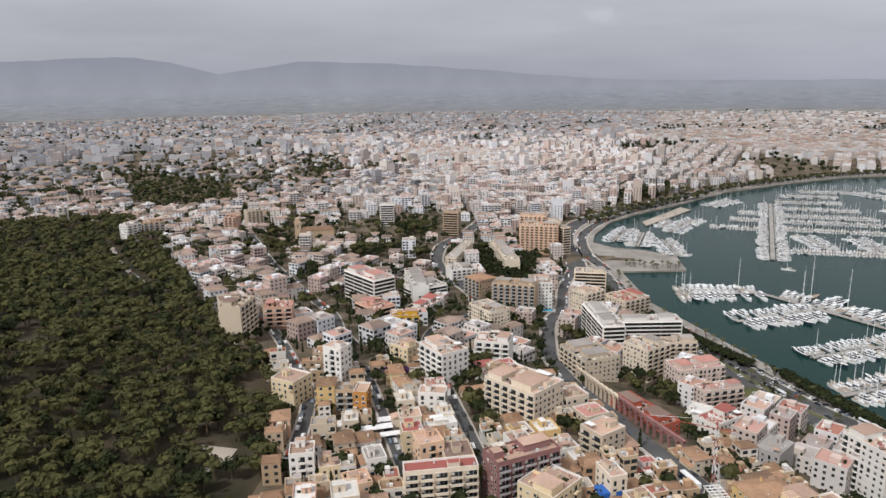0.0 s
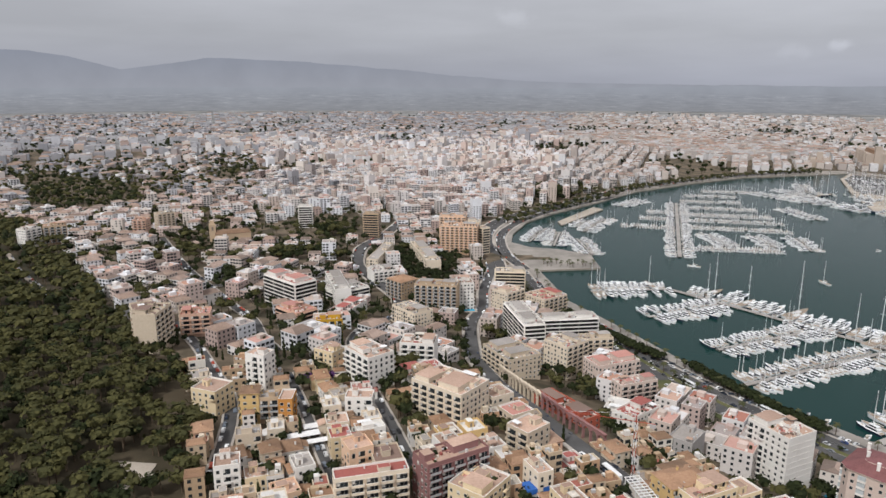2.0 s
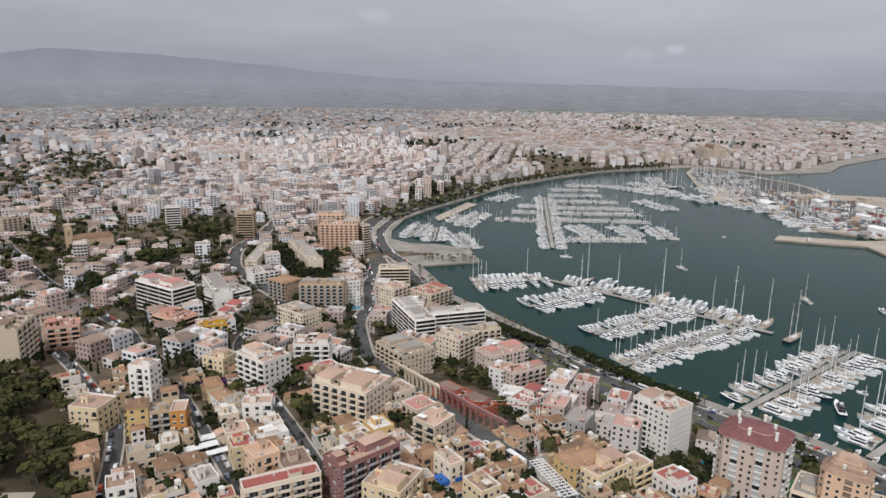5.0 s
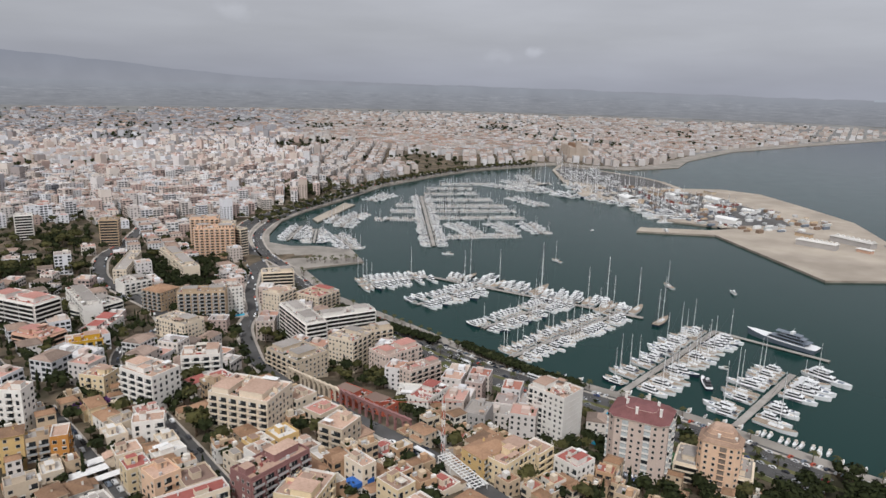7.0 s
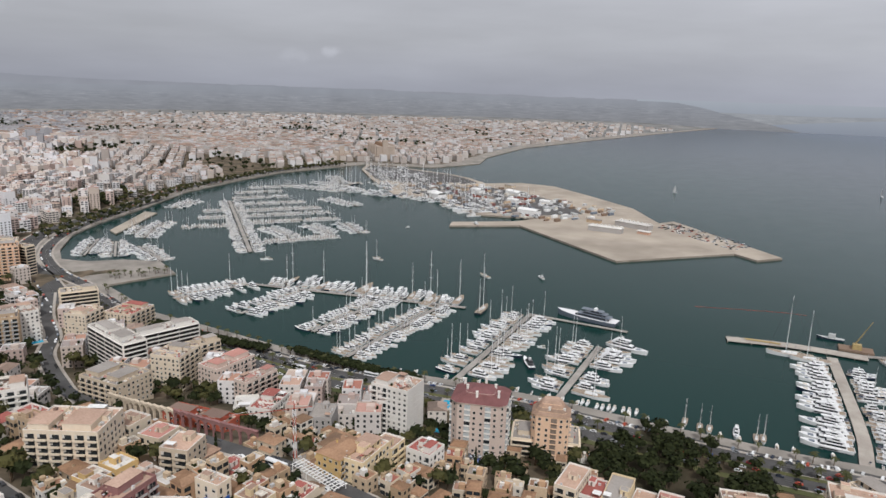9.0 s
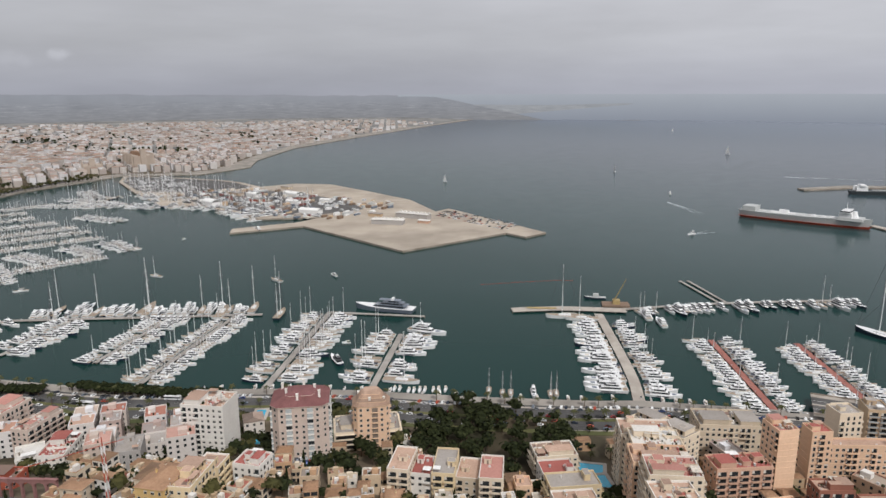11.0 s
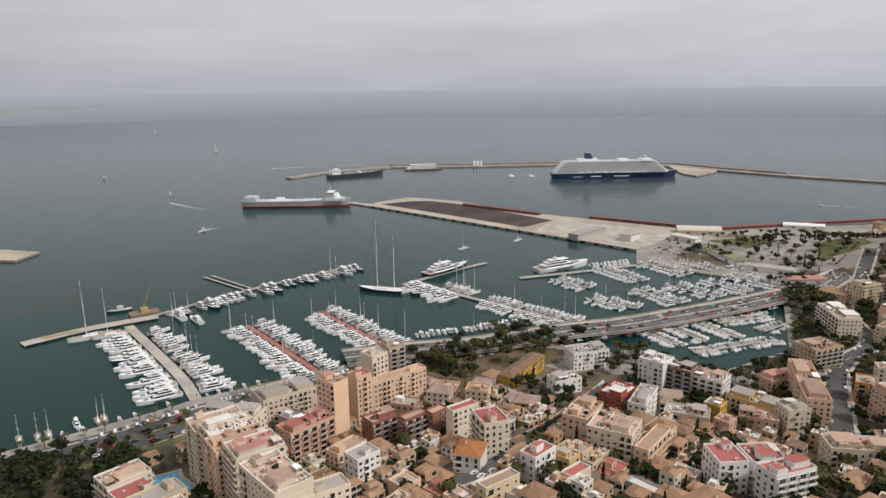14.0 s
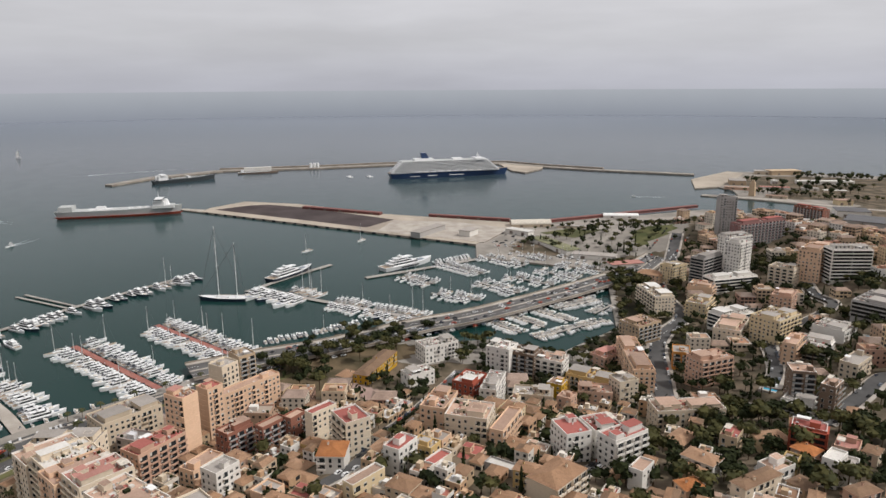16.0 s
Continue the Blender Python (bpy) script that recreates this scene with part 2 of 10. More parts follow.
M = {
    "white": stucco("white_render", (0.76, 0.73, 0.675), per_piece=0.06),
    "cream": stucco("cream_render", (0.70, 0.60, 0.465)),
    "sandstone": stucco("sandstone", (0.40, 0.335, 0.275)),
    "beige": stucco("beige_render", (0.58, 0.485, 0.365)),
    "tan": stucco("tan_render", (0.48, 0.36, 0.24)),
    "peach": stucco("peach_render", (0.73, 0.505, 0.345)),
    "salmon": stucco("salmon_render", (0.57, 0.37, 0.27)),
    "brick": stucco("red_brick", (0.30, 0.13, 0.09)),
    "mauve": stucco("mauve_brick", (0.27, 0.14, 0.13)),
    "yellow": stucco("yellow_render", (0.60, 0.42, 0.185)),
    "paleyellow": stucco("pale_yellow_render", (0.70, 0.565, 0.36)),
    "mustard": stucco("mustard_render", (0.58, 0.34, 0.03)),
    "orange": stucco("orange_render", (0.58, 0.27, 0.07)),
    "grey": stucco("grey_concrete", (0.40, 0.38, 0.36)),
    "brown": stucco("brown_render", (0.20, 0.14, 0.10)),
    "maroonwall": stucco("maroon_walkway_paint", (0.20, 0.085, 0.075)),
    "redwall": stucco("red_render", (0.40, 0.10, 0.06)),
    "terra": stucco("terracotta_terrace", (0.455, 0.315, 0.24), amount=0.8, per_piece=0.28),
    "redroof": stucco("red_coated_roof", (0.37, 0.12, 0.10), amount=0.6, per_piece=0.12),
    "pinkroof": stucco("pink_coated_roof", (0.46, 0.23, 0.19), amount=0.6, per_piece=0.12),
    "greyroof": stucco("grey_gravel_roof", (0.36, 0.33, 0.30), amount=0.6, per_piece=0.15),
    "whiteroof": stucco("white_coated_roof", (0.66, 0.64, 0.60), amount=0.6),
    "darkroof": stucco("dark_membrane_roof", (0.13, 0.13, 0.135), amount=0.5),
    "brownroof": stucco("brown_roof", (0.22, 0.15, 0.12), amount=0.4),
    "tile": tiled("clay_tiles", (0.35, 0.205, 0.12)),
    "orangetile": tiled("orange_clay_tiles", (0.52, 0.20, 0.07)),
    "glass": plain("window_glass", (0.026, 0.03, 0.033), 0.2, 0, 0.3, 0.3),
    "frame": plain("window_frame_paint", (0.55, 0.52, 0.47), 0.6),
    "shade": plain("door_brown_and_painted_shade", (0.20, 0.16, 0.13), 0.9),
    "rail": plain("balcony_glass_rail", (0.35, 0.36, 0.36), 0.3),
    "unit": plain("painted_metal_unit", (0.52, 0.52, 0.52), 0.5, 0.2),
    "pool": plain("pool_water", (0.03, 0.33, 0.50), 0.08, 0, 0.5, 0.1),
    "asphalt": ground_mat("asphalt", (0.072, 0.070, 0.069), (0.105, 0.102, 0.10)),
    "paving": ground_mat("pale_paving", (0.36, 0.32, 0.28), (0.46, 0.42, 0.37)),
    "sandquay": ground_mat("sandy_quay", (0.335, 0.29, 0.24), (0.46, 0.40, 0.33), scale=0.012),
    "darkquay": ground_mat("dark_ballast_yard", (0.055, 0.042, 0.042), (0.085, 0.068, 0.066), scale=0.02),
    "quaywall": ground_mat("quay_stone", (0.26, 0.22, 0.18), (0.36, 0.31, 0.26)),
    "quaypave": ground_mat("worn_quay_paving", (0.23, 0.21, 0.185), (0.34, 0.31, 0.275), scale=0.03),
    "peachtile": tiled("peach_clay_tiles", (0.43, 0.285, 0.20)),
    "maroontile": tiled("maroon_clay_tiles", (0.20, 0.085, 0.08)),
    "glassbay": plain("frosted_bay_glass", (0.42, 0.45, 0.45), 0.25),
    "pinkwall": stucco("pinkish_render", (0.58, 0.47, 0.40)),
    "oldasphalt": ground_mat("worn_pale_asphalt", (0.095, 0.092, 0.09), (0.135, 0.13, 0.127)),
    "void": plain("painted_shade_and_dark_glass", (0.018, 0.017, 0.016), 0.9, 0, 0.1),
    "ship_blue": plain("ship_blue_paint", (0.025, 0.05, 0.115), 0.3),
    "courtearth": ground_mat("court_earth", (0.30, 0.205, 0.175), (0.37, 0.265, 0.225)),
    "courtgreen": ground_mat("green_court", (0.04, 0.12, 0.055), (0.06, 0.16, 0.075)),
    "redpave": ground_mat("red_paving", (0.30, 0.12, 0.10), (0.36, 0.16, 0.13)),
    "pontoon": ground_mat("pontoon_deck", (0.30, 0.275, 0.25), (0.38, 0.355, 0.325)),
    "town": ground_mat("town_ground", (0.066, 0.056, 0.036), (0.175, 0.135, 0.095), scale=0.05, fine_scale=0.25),
    # fields of the far plain, paled to grey as painted-in haze
    "grass": ground_mat("hazed_far_fields", (0.165, 0.165, 0.16), (0.275, 0.27, 0.26), scale=0.006, fine_scale=0.05),
    "lawn": ground_mat("green_lawn", (0.075, 0.085, 0.035), (0.13, 0.125, 0.055)),
    "drygrass": ground_mat("dry_grass", (0.07, 0.058, 0.032), (0.165, 0.12, 0.072), scale=0.04),
    "forest_floor": ground_mat("forest_floor", (0.030, 0.028, 0.015), (0.085, 0.066, 0.042), scale=0.03),
    "line": plain("road_paint", (0.6, 0.6, 0.58), 0.7),
    "pine": foliage("pine_needles", (0.030, 0.033, 0.014), (0.080, 0.074, 0.027)),
    "leaf": foliage("broad_leaves", (0.008, 0.012, 0.005), (0.032, 0.038, 0.014)),
    "palm": foliage("palm_fronds", (0.03, 0.035, 0.015), (0.09, 0.09, 0.04)),
    "jacaranda": foliage("purple_blossom", (0.05, 0.02, 0.07), (0.12, 0.05, 0.15)),
    "bark": plain("bark", (0.11, 0.08, 0.055), 0.95, 0, 0.1, 0.3),
    "gel": plain("white_gelcoat", (0.74, 0.74, 0.735), 0.25, 0, 0.5, 0.05),
    "hull_dark": plain("navy_hull_paint", (0.02, 0.028, 0.045), 0.2, 0, 0.5),
    "hull_grey": plain("grey_hull_paint", (0.14, 0.165, 0.20), 0.3),
    "hull_red": plain("red_hull_paint", (0.35, 0.06, 0.03), 0.45),
    "steel_green": plain("dark_hull_paint", (0.05, 0.058, 0.062), 0.45),
    "steel_grey": plain("grey_deck_paint", (0.42, 0.43, 0.42), 0.5),
    "teak": plain("teak_deck", (0.30, 0.24, 0.18), 0.7),
    "canvas": plain("boat_canvas", (0.55, 0.50, 0.43), 0.9, 0, 0.1, 0.25),
    "spar": plain("mast_alloy", (0.80, 0.80, 0.79), 0.4, 0.0),
    "spar_dark": plain("dark_mast", (0.06, 0.06, 0.065), 0.4),
    "crane": plain("crane_yellow", (0.36, 0.27, 0.12), 0.6),
    "awning": plain("white_awning", (0.72, 0.71, 0.69), 0.8),
    "blue": plain("blue_cover", (0.03, 0.12, 0.40), 0.6),
    "greenroof": ground_mat("mossy_green_roof", (0.17, 0.175, 0.10), (0.25, 0.245, 0.15)),
    "greennet": plain("green_net", (0.06, 0.13, 0.09), 0.8),
    "tyre": plain("rubber", (0.02, 0.02, 0.02), 0.9),
    "foam": plain("wake_foam", (0.62, 0.66, 0.68), 0.8),
}
WALLS = [(0.74, 0.72, 0.69), (0.67, 0.61, 0.55), (0.58, 0.50, 0.43), (0.70, 0.66, 0.62), (0.74, 0.735, 0.73), (0.52, 0.43, 0.36), (0.61, 0.48, 0.41),
         (0.78, 0.775, 0.77), (0.62, 0.57, 0.52), (0.46, 0.35, 0.30), (0.70, 0.63, 0.55), (0.66, 0.645, 0.63)]
M["city_wall"] = island_palette("city_render", WALLS)
M["old_wall"] = island_palette("old_town_render", [(0.49, 0.445, 0.40), (0.43, 0.38, 0.335), (0.55, 0.52, 0.485), (0.39, 0.34, 0.30), (0.58, 0.56, 0.54), (0.50, 0.44, 0.38), (0.62, 0.605, 0.59)])
M["west_wall"] = island_palette("western_render", [(0.62, 0.50, 0.36), (0.50, 0.36, 0.24), (0.70, 0.62, 0.50), (0.44, 0.30, 0.20), (0.58, 0.42, 0.28), (0.72, 0.69, 0.63), (0.40, 0.24, 0.17), (0.64, 0.48, 0.30)])
M["west_roof"] = island_palette("western_roofs", [(0.42, 0.24, 0.15), (0.36, 0.20, 0.12), (0.40, 0.33, 0.26), (0.46, 0.30, 0.20), (0.34, 0.17, 0.11)], 0.95, 0.5)
# suburb palettes muted and greyed to stand in for distance haze
M["plain_wall"] = island_palette("suburb_haze_render", [(0.40, 0.395, 0.40), (0.34, 0.33, 0.33), (0.47, 0.46, 0.455), (0.36, 0.315, 0.29), (0.30, 0.30, 0.31), (0.54, 0.53, 0.53)])
M["plain_roof"] = island_palette("suburb_haze_roofs", [(0.36, 0.30, 0.27), (0.33, 0.325, 0.33), (0.40, 0.33, 0.30), (0.50, 0.50, 0.51), (0.30, 0.26, 0.24)], 0.95, 0.5)
M["yard_wall"] = island_palette("cottage_render", [(0.66, 0.56, 0.42), (0.56, 0.43, 0.29), (0.47, 0.34, 0.21), (0.70, 0.65, 0.56), (0.61, 0.48, 0.33), (0.53, 0.34, 0.20), (0.72, 0.69, 0.63)], amount=0.5)
M["yard_roof"] = island_palette("cottage_roofs", [(0.35, 0.20, 0.125), (0.31, 0.265, 0.22), (0.28, 0.165, 0.10), (0.44, 0.39, 0.32), (0.35, 0.13, 0.095), (0.60, 0.57, 0.53), (0.46, 0.28, 0.20)], 0.95, 0.6)
M["yard_tile"] = tiled("cottage_clay_tiles", (0.325, 0.19, 0.11), True)
M["city_roof"] = island_palette("city_roofs", [(0.47, 0.27, 0.19), (0.42, 0.38, 0.34), (0.52, 0.31, 0.25), (0.40, 0.18, 0.13), (0.54, 0.36, 0.27), (0.64, 0.61, 0.58), (0.36, 0.31, 0.28), (0.55, 0.44, 0.36)], 0.95, 0.5)
M["city_tile"] = tiled("city_clay_tiles", (0.33, 0.235, 0.18), True)
CAR_COLOURS = [(0.6, 0.6, 0.6), (0.03, 0.03, 0.035), (0.25, 0.26, 0.27), (0.7, 0.7, 0.7), (0.10, 0.11, 0.13), (0.30, 0.03, 0.03), (0.05, 0.08, 0.2), (0.42, 0.42, 0.42)]


def car_paint():
    m, n, l, b = mat_base("car_paint", 0.25, 0.2, 0.5)
    rnd = n.new("ShaderNodeObjectInfo").outputs["Random"]
    l.new(ramp_of(n, l, rnd, [(i / 8, c) for i, c in enumerate(CAR_COLOURS)], True), b.inputs["Base Color"])
    return m


M["car"] = car_paint()

# ---- the lie of the land ----
# mainland shore from the far bay, round the old harbour, down the promenade, to the western harbour
SHORE = [(4700, 2520), (3420, 2230), (2349, 1950), (1787, 1787), (1400, 1570), (1263, 1450), (1083, 1430), (960, 1570), (687, 1502), (538, 1411),
         (395, 1306), (273, 1164), (193, 1080), (142, 1010), (112, 930), (104, 880), (125, 853), (160, 841), (193, 811), (190, 750), (119, 742), (130, 632),
         (155, 570), (176, 515), (196, 462), (213, 425), (240, 385), (266, 345), (290, 300), (322, 228), (359, 155), (376, 128), (438, -25),
         (455, -64), (466, -112), (413, -150), (401, -200), (354, -237), (382, -309), (480, -372), (545, -412), (616, -345), (655, -307),
         (717, -335), (821, -455), (799, -669), (797, -785), (752, -818), (715, -880), (722, -965), (745, -985), (790, -967), (843, -938), (916, -889), (926, -903), (885, -950), (939, -990), (985, -997),
         (988, -941), (1081, -1041), (1168, -1210), (1090, -1310), (960, -1440), (840, -1590), (500, -2200), (100, -4700)]
LAND = SHORE + [(-4800, -4800), (-4800, 4800), (4700, 4800)]


def seg_dist(x, y, line):
    best = np.full(np.shape(x), 1e9)
    for (ax, ay), (bx, by) in zip(line[:-1], line[1:]):
        dx, dy = bx - ax, by - ay
        t = np.clip(((x - ax) * dx + (y - ay) * dy) / (dx * dx + dy * dy), 0, 1)
        best = np.minimum(best, np.hypot(x - ax - t * dx, y - ay - t * dy))
    return best


def inside(x, y, poly):
    x, y = np.asarray(x, float), np.asarray(y, float)
    odd = np.zeros(np.shape(x), bool)
    for (ax, ay), (bx, by) in zip(poly, poly[1:] + poly[:1]):
        cross = (ay > y) != (by > y)
        with np.errstate(divide="ignore", invalid="ignore"):
            odd ^= cross & (x < (bx - ax) * (y - ay) / np.where(by == ay, 1e-9, by - ay) + ax)
    return odd


def hz(x, y):
    """Ground height: a flat shore, slopes behind it, the wooded hill, the plain rising far inland."""
    x, y = np.asarray(x, float), np.asarray(y, float)
    d = np.where(inside(x, y, LAND), seg_dist(x, y, SHORE), 0)
    band = np.clip((y - 150) / 70, 0, 1) * np.clip((450 - y) / 110, 0, 1)
    s = np.clip((d - 45) / (260 - 60 * band), 0, 1)
    s = s * s * (3 - 2 * s)
    k = np.clip((y - 280) / 420, 0, 1)
    amp = 43 - 25 * k * k * (3 - 2 * k) - 10 * np.clip((y - 800) / 600, 0, 1)
    amp = amp * (1 - 0.93 * np.clip((-y - 640) / 180, 0, 1))
    hill = 62 * np.exp(-(((x + 430) / 210) ** 2 + ((y - 110) / 330) ** 2))
    far = 0.003 * np.maximum(0, np.hypot(x, y) - 1900) * (d > 0)
    return 2 + amp * s + hill * np.clip(d / 200, 0, 1) + far * np.clip(d / 500, 0, 1)


# ---- mesh tools ----
def quad_mesh(name, V, Q, mats, mi=None, smooth=False):
    """A mesh from arrays of vertices and four-cornered faces."""
    V, Q = np.asarray(V, np.float32).reshape(-1, 3), np.asarray(Q, np.int32).reshape(-1, 4)
    me = bpy.data.meshes.new(name)
    me.vertices.add(len(V))
    me.vertices.foreach_set("co", V.ravel())
    me.loops.add(len(Q) * 4)
    me.loops.foreach_set("vertex_index", Q.ravel())
    me.polygons.add(len(Q))
    me.polygons.foreach_set("loop_start", np.arange(0, len(Q) * 4, 4, dtype=np.int32))
    for m in mats:
        me.materials.append(M[m] if isinstance(m, str) else m)
    if mi is not None:
        me.polygons.foreach_set("material_index", np.asarray(mi, np.int32))
    me.polygons.foreach_set("use_smooth", np.full(len(Q), bool(smooth)))
    me.update(calc_edges=True)
    me.validate()
    return me


class Build:
    """Gathers boxes, quads and other solids of several materials into one mesh."""

    def __init__(self):
        self.V, self.Q, self.mi, self.mats, self.n = [], [], [], [], 0

    def slot(self, mat):
        if mat not in self.mats:
            self.mats.append(mat)
        return self.mats.index(mat)

    def add(self, V, Q, mat):
        V, Q = np.asarray(V, float).reshape(-1, 3), np.asarray(Q, int).reshape(-1, 4)
        self.V.append(V)
        self.Q.append(Q + self.n)
        self.mi.append(np.full(len(Q), self.slot(mat)))
        self.n += len(V)
        return self

    def box(self, x0, x1, y0, y1, z0, z1, mat, top=None, taper=0.0):
        t = taper
        V = [(x0, y0, z0), (x1, y0, z0), (x1, y1, z0), (x0, y1, z0), (x0 + t, y0 + t, z1), (x1 - t, y0 + t, z1), (x1 - t, y1 - t, z1), (x0 + t, y1 - t, z1)]
        self.add(V, [(0, 1, 5, 4), (1, 2, 6, 5), (2, 3, 7, 6), (3, 0, 4, 7), (3, 2, 1, 0)] + ([] if top else [(4, 5, 6, 7)]), mat)
        if top:
            self.add(V[4:], [(0, 1, 2, 3)], top)
        return self

    def quad(self, a, b, c, d, mat):
        return self.add([a, b, c, d], [(0, 1, 2, 3)], mat)

    def tube(self, a, b, r0, r1, mat, sides=6):
        a, b = np.asarray(a, float), np.asarray(b, float)
        ax = (b - a) / max(np.linalg.norm(b - a), 1e-6)
        u = np.cross(ax, (0, 0, 1) if abs(ax[2]) < 0.9 else (1, 0, 0))
        u /= np.linalg.norm(u)
        v = np.cross(ax, u)
        an = np.arange(sides) * 2 * math.pi / sides
        ring = np.cos(an)[:, None] * u + np.sin(an)[:, None] * v
        V = np.concatenate([a + ring * r0, b + ring * r1, [b]])
        Q = [(i, (i + 1) % sides, sides + (i + 1) % sides, sides + i) for i in range(sides)]
        Q += [(sides + i, sides + (i + 1) % sides, sides + (i + 2) % sides, 2 * sides) for i in range(0, sides, 2)]
        return self.add(V, Q, mat)

    def prism(self, outline, z0, z1, mat, top=None, shrink=1.0, shift=0.0):
        """An upright solid over a convex outline; its top may be smaller."""
        o = np.asarray(outline, float)
        n = len(o)
        c = o.mean(0)
        t = c + (o - c) * shrink + (shift, 0)
        V = np.concatenate([np.c_[o, np.full(n, z0)], np.c_[t, np.full(n, z1)]])
        self.add(V, [(i, (i + 1) % n, n + (i + 1) % n, n + i) for i in range(n)], mat)
        T = np.concatenate([np.c_[t, np.full(n, z1)], [(*t.mean(0), z1)]])
        self.add(T, [(i, (i + 1) % n, (i + 2) % n, n) for i in range(0, n - n % 2, 2)] + ([(n - 1, 0, n, n - 1)] if n % 2 else []), top or mat)
        return self

    def mesh(self, name, smooth=False):
        Q = np.concatenate(self.Q)
        return quad_mesh(name, np.concatenate(self.V), Q, self.mats, np.concatenate(self.mi), smooth)


def part(name, me, parent, label="", m=None):
    """Links a mesh (or a Build) as one object under a thing or a part."""
    ob = new(name, me.mesh(name) if isinstance(me, Build) else me)
    ob.parent = parent
    if m is not None:
        ob.matrix_basis = m
    return tagged(ob, label)


def thing(name, label, category, group="", m=None, kind="", me=None):
    ob = new(name, me.mesh(name) if isinstance(me, Build) else me)
    if m is not None:
        ob.matrix_basis = m
    return tagged(ob, label, category, group, kind)


def slab(name, poly, z0, z1, top, side, label, category="quay"):
    """A flat-topped platform with upright sides over any outline."""
    bm = bmesh.new()
    up = [bm.verts.new((x, y, z1)) for x, y in poly]
    lo = [bm.verts.new((x, y, z0)) for x, y in poly]
    f = bm.faces.new(up)
    f.normal_update()
    if f.normal.z < 0:
        f.normal_flip()
    n = len(poly)
    for i in range(n):
        s = bm.faces.new((lo[i], lo[(i + 1) % n], up[(i + 1) % n], up[i]))
        s.material_index = 1
    bmesh.ops.triangulate(bm, faces=[f])
    for f in bm.faces:
        f.smooth = False
    me = bpy.data.meshes.new(name)
    bm.to_mesh(me)
    bm.free()
    me.materials.append(M[top])
    me.materials.append(M[side])
    return thing(name, label, category, kind="structure", me=me)


def smooth_line(pts, step=8.0):
    """A rounded line through the points, cut at even steps."""
    P = [np.array(p, float) for p in pts]
    P = [2 * P[0] - P[1]] + P + [2 * P[-1] - P[-2]]
    out = []
    for a, b, c, d in zip(P[:-3], P[1:-2], P[2:-1], P[3:]):
        n = max(1, int(np.linalg.norm(c - b) / step))
        for i in range(n):
            t = i / n
            out.append(0.5 * (2 * b + (c - a) * t + (2 * a - 5 * b + 4 * c - d) * t * t + (3 * b - a - 3 * c + d) * t ** 3))
    out.append(P[-2])
    return np.array(out)


def offset_line(L, off):
    T = np.gradient(L, axis=0)
    T /= np.linalg.norm(T, axis=1)[:, None]
    return L + np.c_[-T[:, 1], T[:, 0]] * np.reshape(off, (-1, 1))


def ribbon(L, width, lift, zfun=None, thick=0.3):
    """A strip of even width along a line, laid on the ground."""
    a, b = offset_line(L, width / 2), offset_line(L, -width / 2)
    zf = zfun or (lambda x, y: np.maximum(np.maximum(hz(x, y), hz(x + 4, y + 4)), 2.0) + lift)
    z = np.maximum.reduce([zf(L[:, 0], L[:, 1]), zf(a[:, 0], a[:, 1]), zf(b[:, 0], b[:, 1])])
    n = len(L)
    V = np.concatenate([np.c_[a, z], np.c_[b, z], np.c_[a, z - thick], np.c_[b, z - thick]])
    i = np.arange(n - 1)
    Q = np.concatenate([np.c_[n + i, n + i + 1, i + 1, i], np.c_[i, i + 1, 2 * n + i + 1, 2 * n + i], np.c_[3 * n + i, 3 * n + i + 1, n + i + 1, n + i]])
    return V, Q


ROADS = []


def road(name, pts, width, label, mat="asphalt", lift=0.35, lines=True, zfun=None, kerb=True):
    L = smooth_line(pts)
    ROADS.append((L, width))
    V, Q = ribbon(L, width, lift, zfun)
    ob = thing(name, label, "road", kind="structure", me=quad_mesh(name, V, Q, [mat]))
    if kerb:
        B = Build()
        for s in (1, -1):
            kw = 1.1 if width < 8 else 2.4
            kv, kq = ribbon(offset_line(L, s * (width / 2 + kw / 2)), kw, lift + 0.14, zfun)
            B.add(kv, kq, "paving")
        part("kerb", B, ob, "pale stone pavement strip")
    if lines and len(L) > 4:
        B = Build()
        for i in range(1, len(L) - 2, 2):
            kv, kq = ribbon(L[i:i + 2], 0.25, lift + 0.03, zfun, 0.02)
            B.add(kv, kq, "line")
        part("lane_marking", B, ob, "white dashed lane marking")
    return ob


# ---- ground, sea and distance ----
def axis(a, b, fine0, fine1, step, grow=1.25):
    mid = list(np.arange(fine0, fine1 + 1, step))
    lo, s = [], step
    while (lo[-1] if lo else fine0) > a:
        s *= grow
        lo.append((lo[-1] if lo else fine0) - s)
    hi, s = [], step
    while (hi[-1] if hi else fine1) < b:
        s *= grow
        hi.append((hi[-1] if hi else fine1) + s)
    return np.array(lo[::-1] + mid + hi)


gx, gy = axis(-4900, 4900, -640, 760, 10), axis(-4900, 4900, -760, 1200, 10)
GX, GY = np.meshgrid(gx, gy)
land_here = inside(GX, GY, LAND)
near_shore = seg_dist(GX, GY, SHORE) < 40
GZ = np.where(land_here, np.where(near_shore, 1.2, hz(GX, GY)), -9.0)
gn = len(gx)
gi = (np.arange(len(gy) - 1)[:, None] * gn + np.arange(gn - 1)[None]).ravel()
GQ = np.c_[gi, gi + 1, gi + gn + 1, gi + gn]
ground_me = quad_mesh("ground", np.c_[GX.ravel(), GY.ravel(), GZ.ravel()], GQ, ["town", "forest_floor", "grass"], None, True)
FOREST = [(-80, 150), (-96, 234), (-118, 318), (-170, 401), (-228, 488), (-310, 600), (-430, 790), (-560, 935), (-690, 880), (-950, 500), (-950, 0), (-500, -250), (-200, -60)]
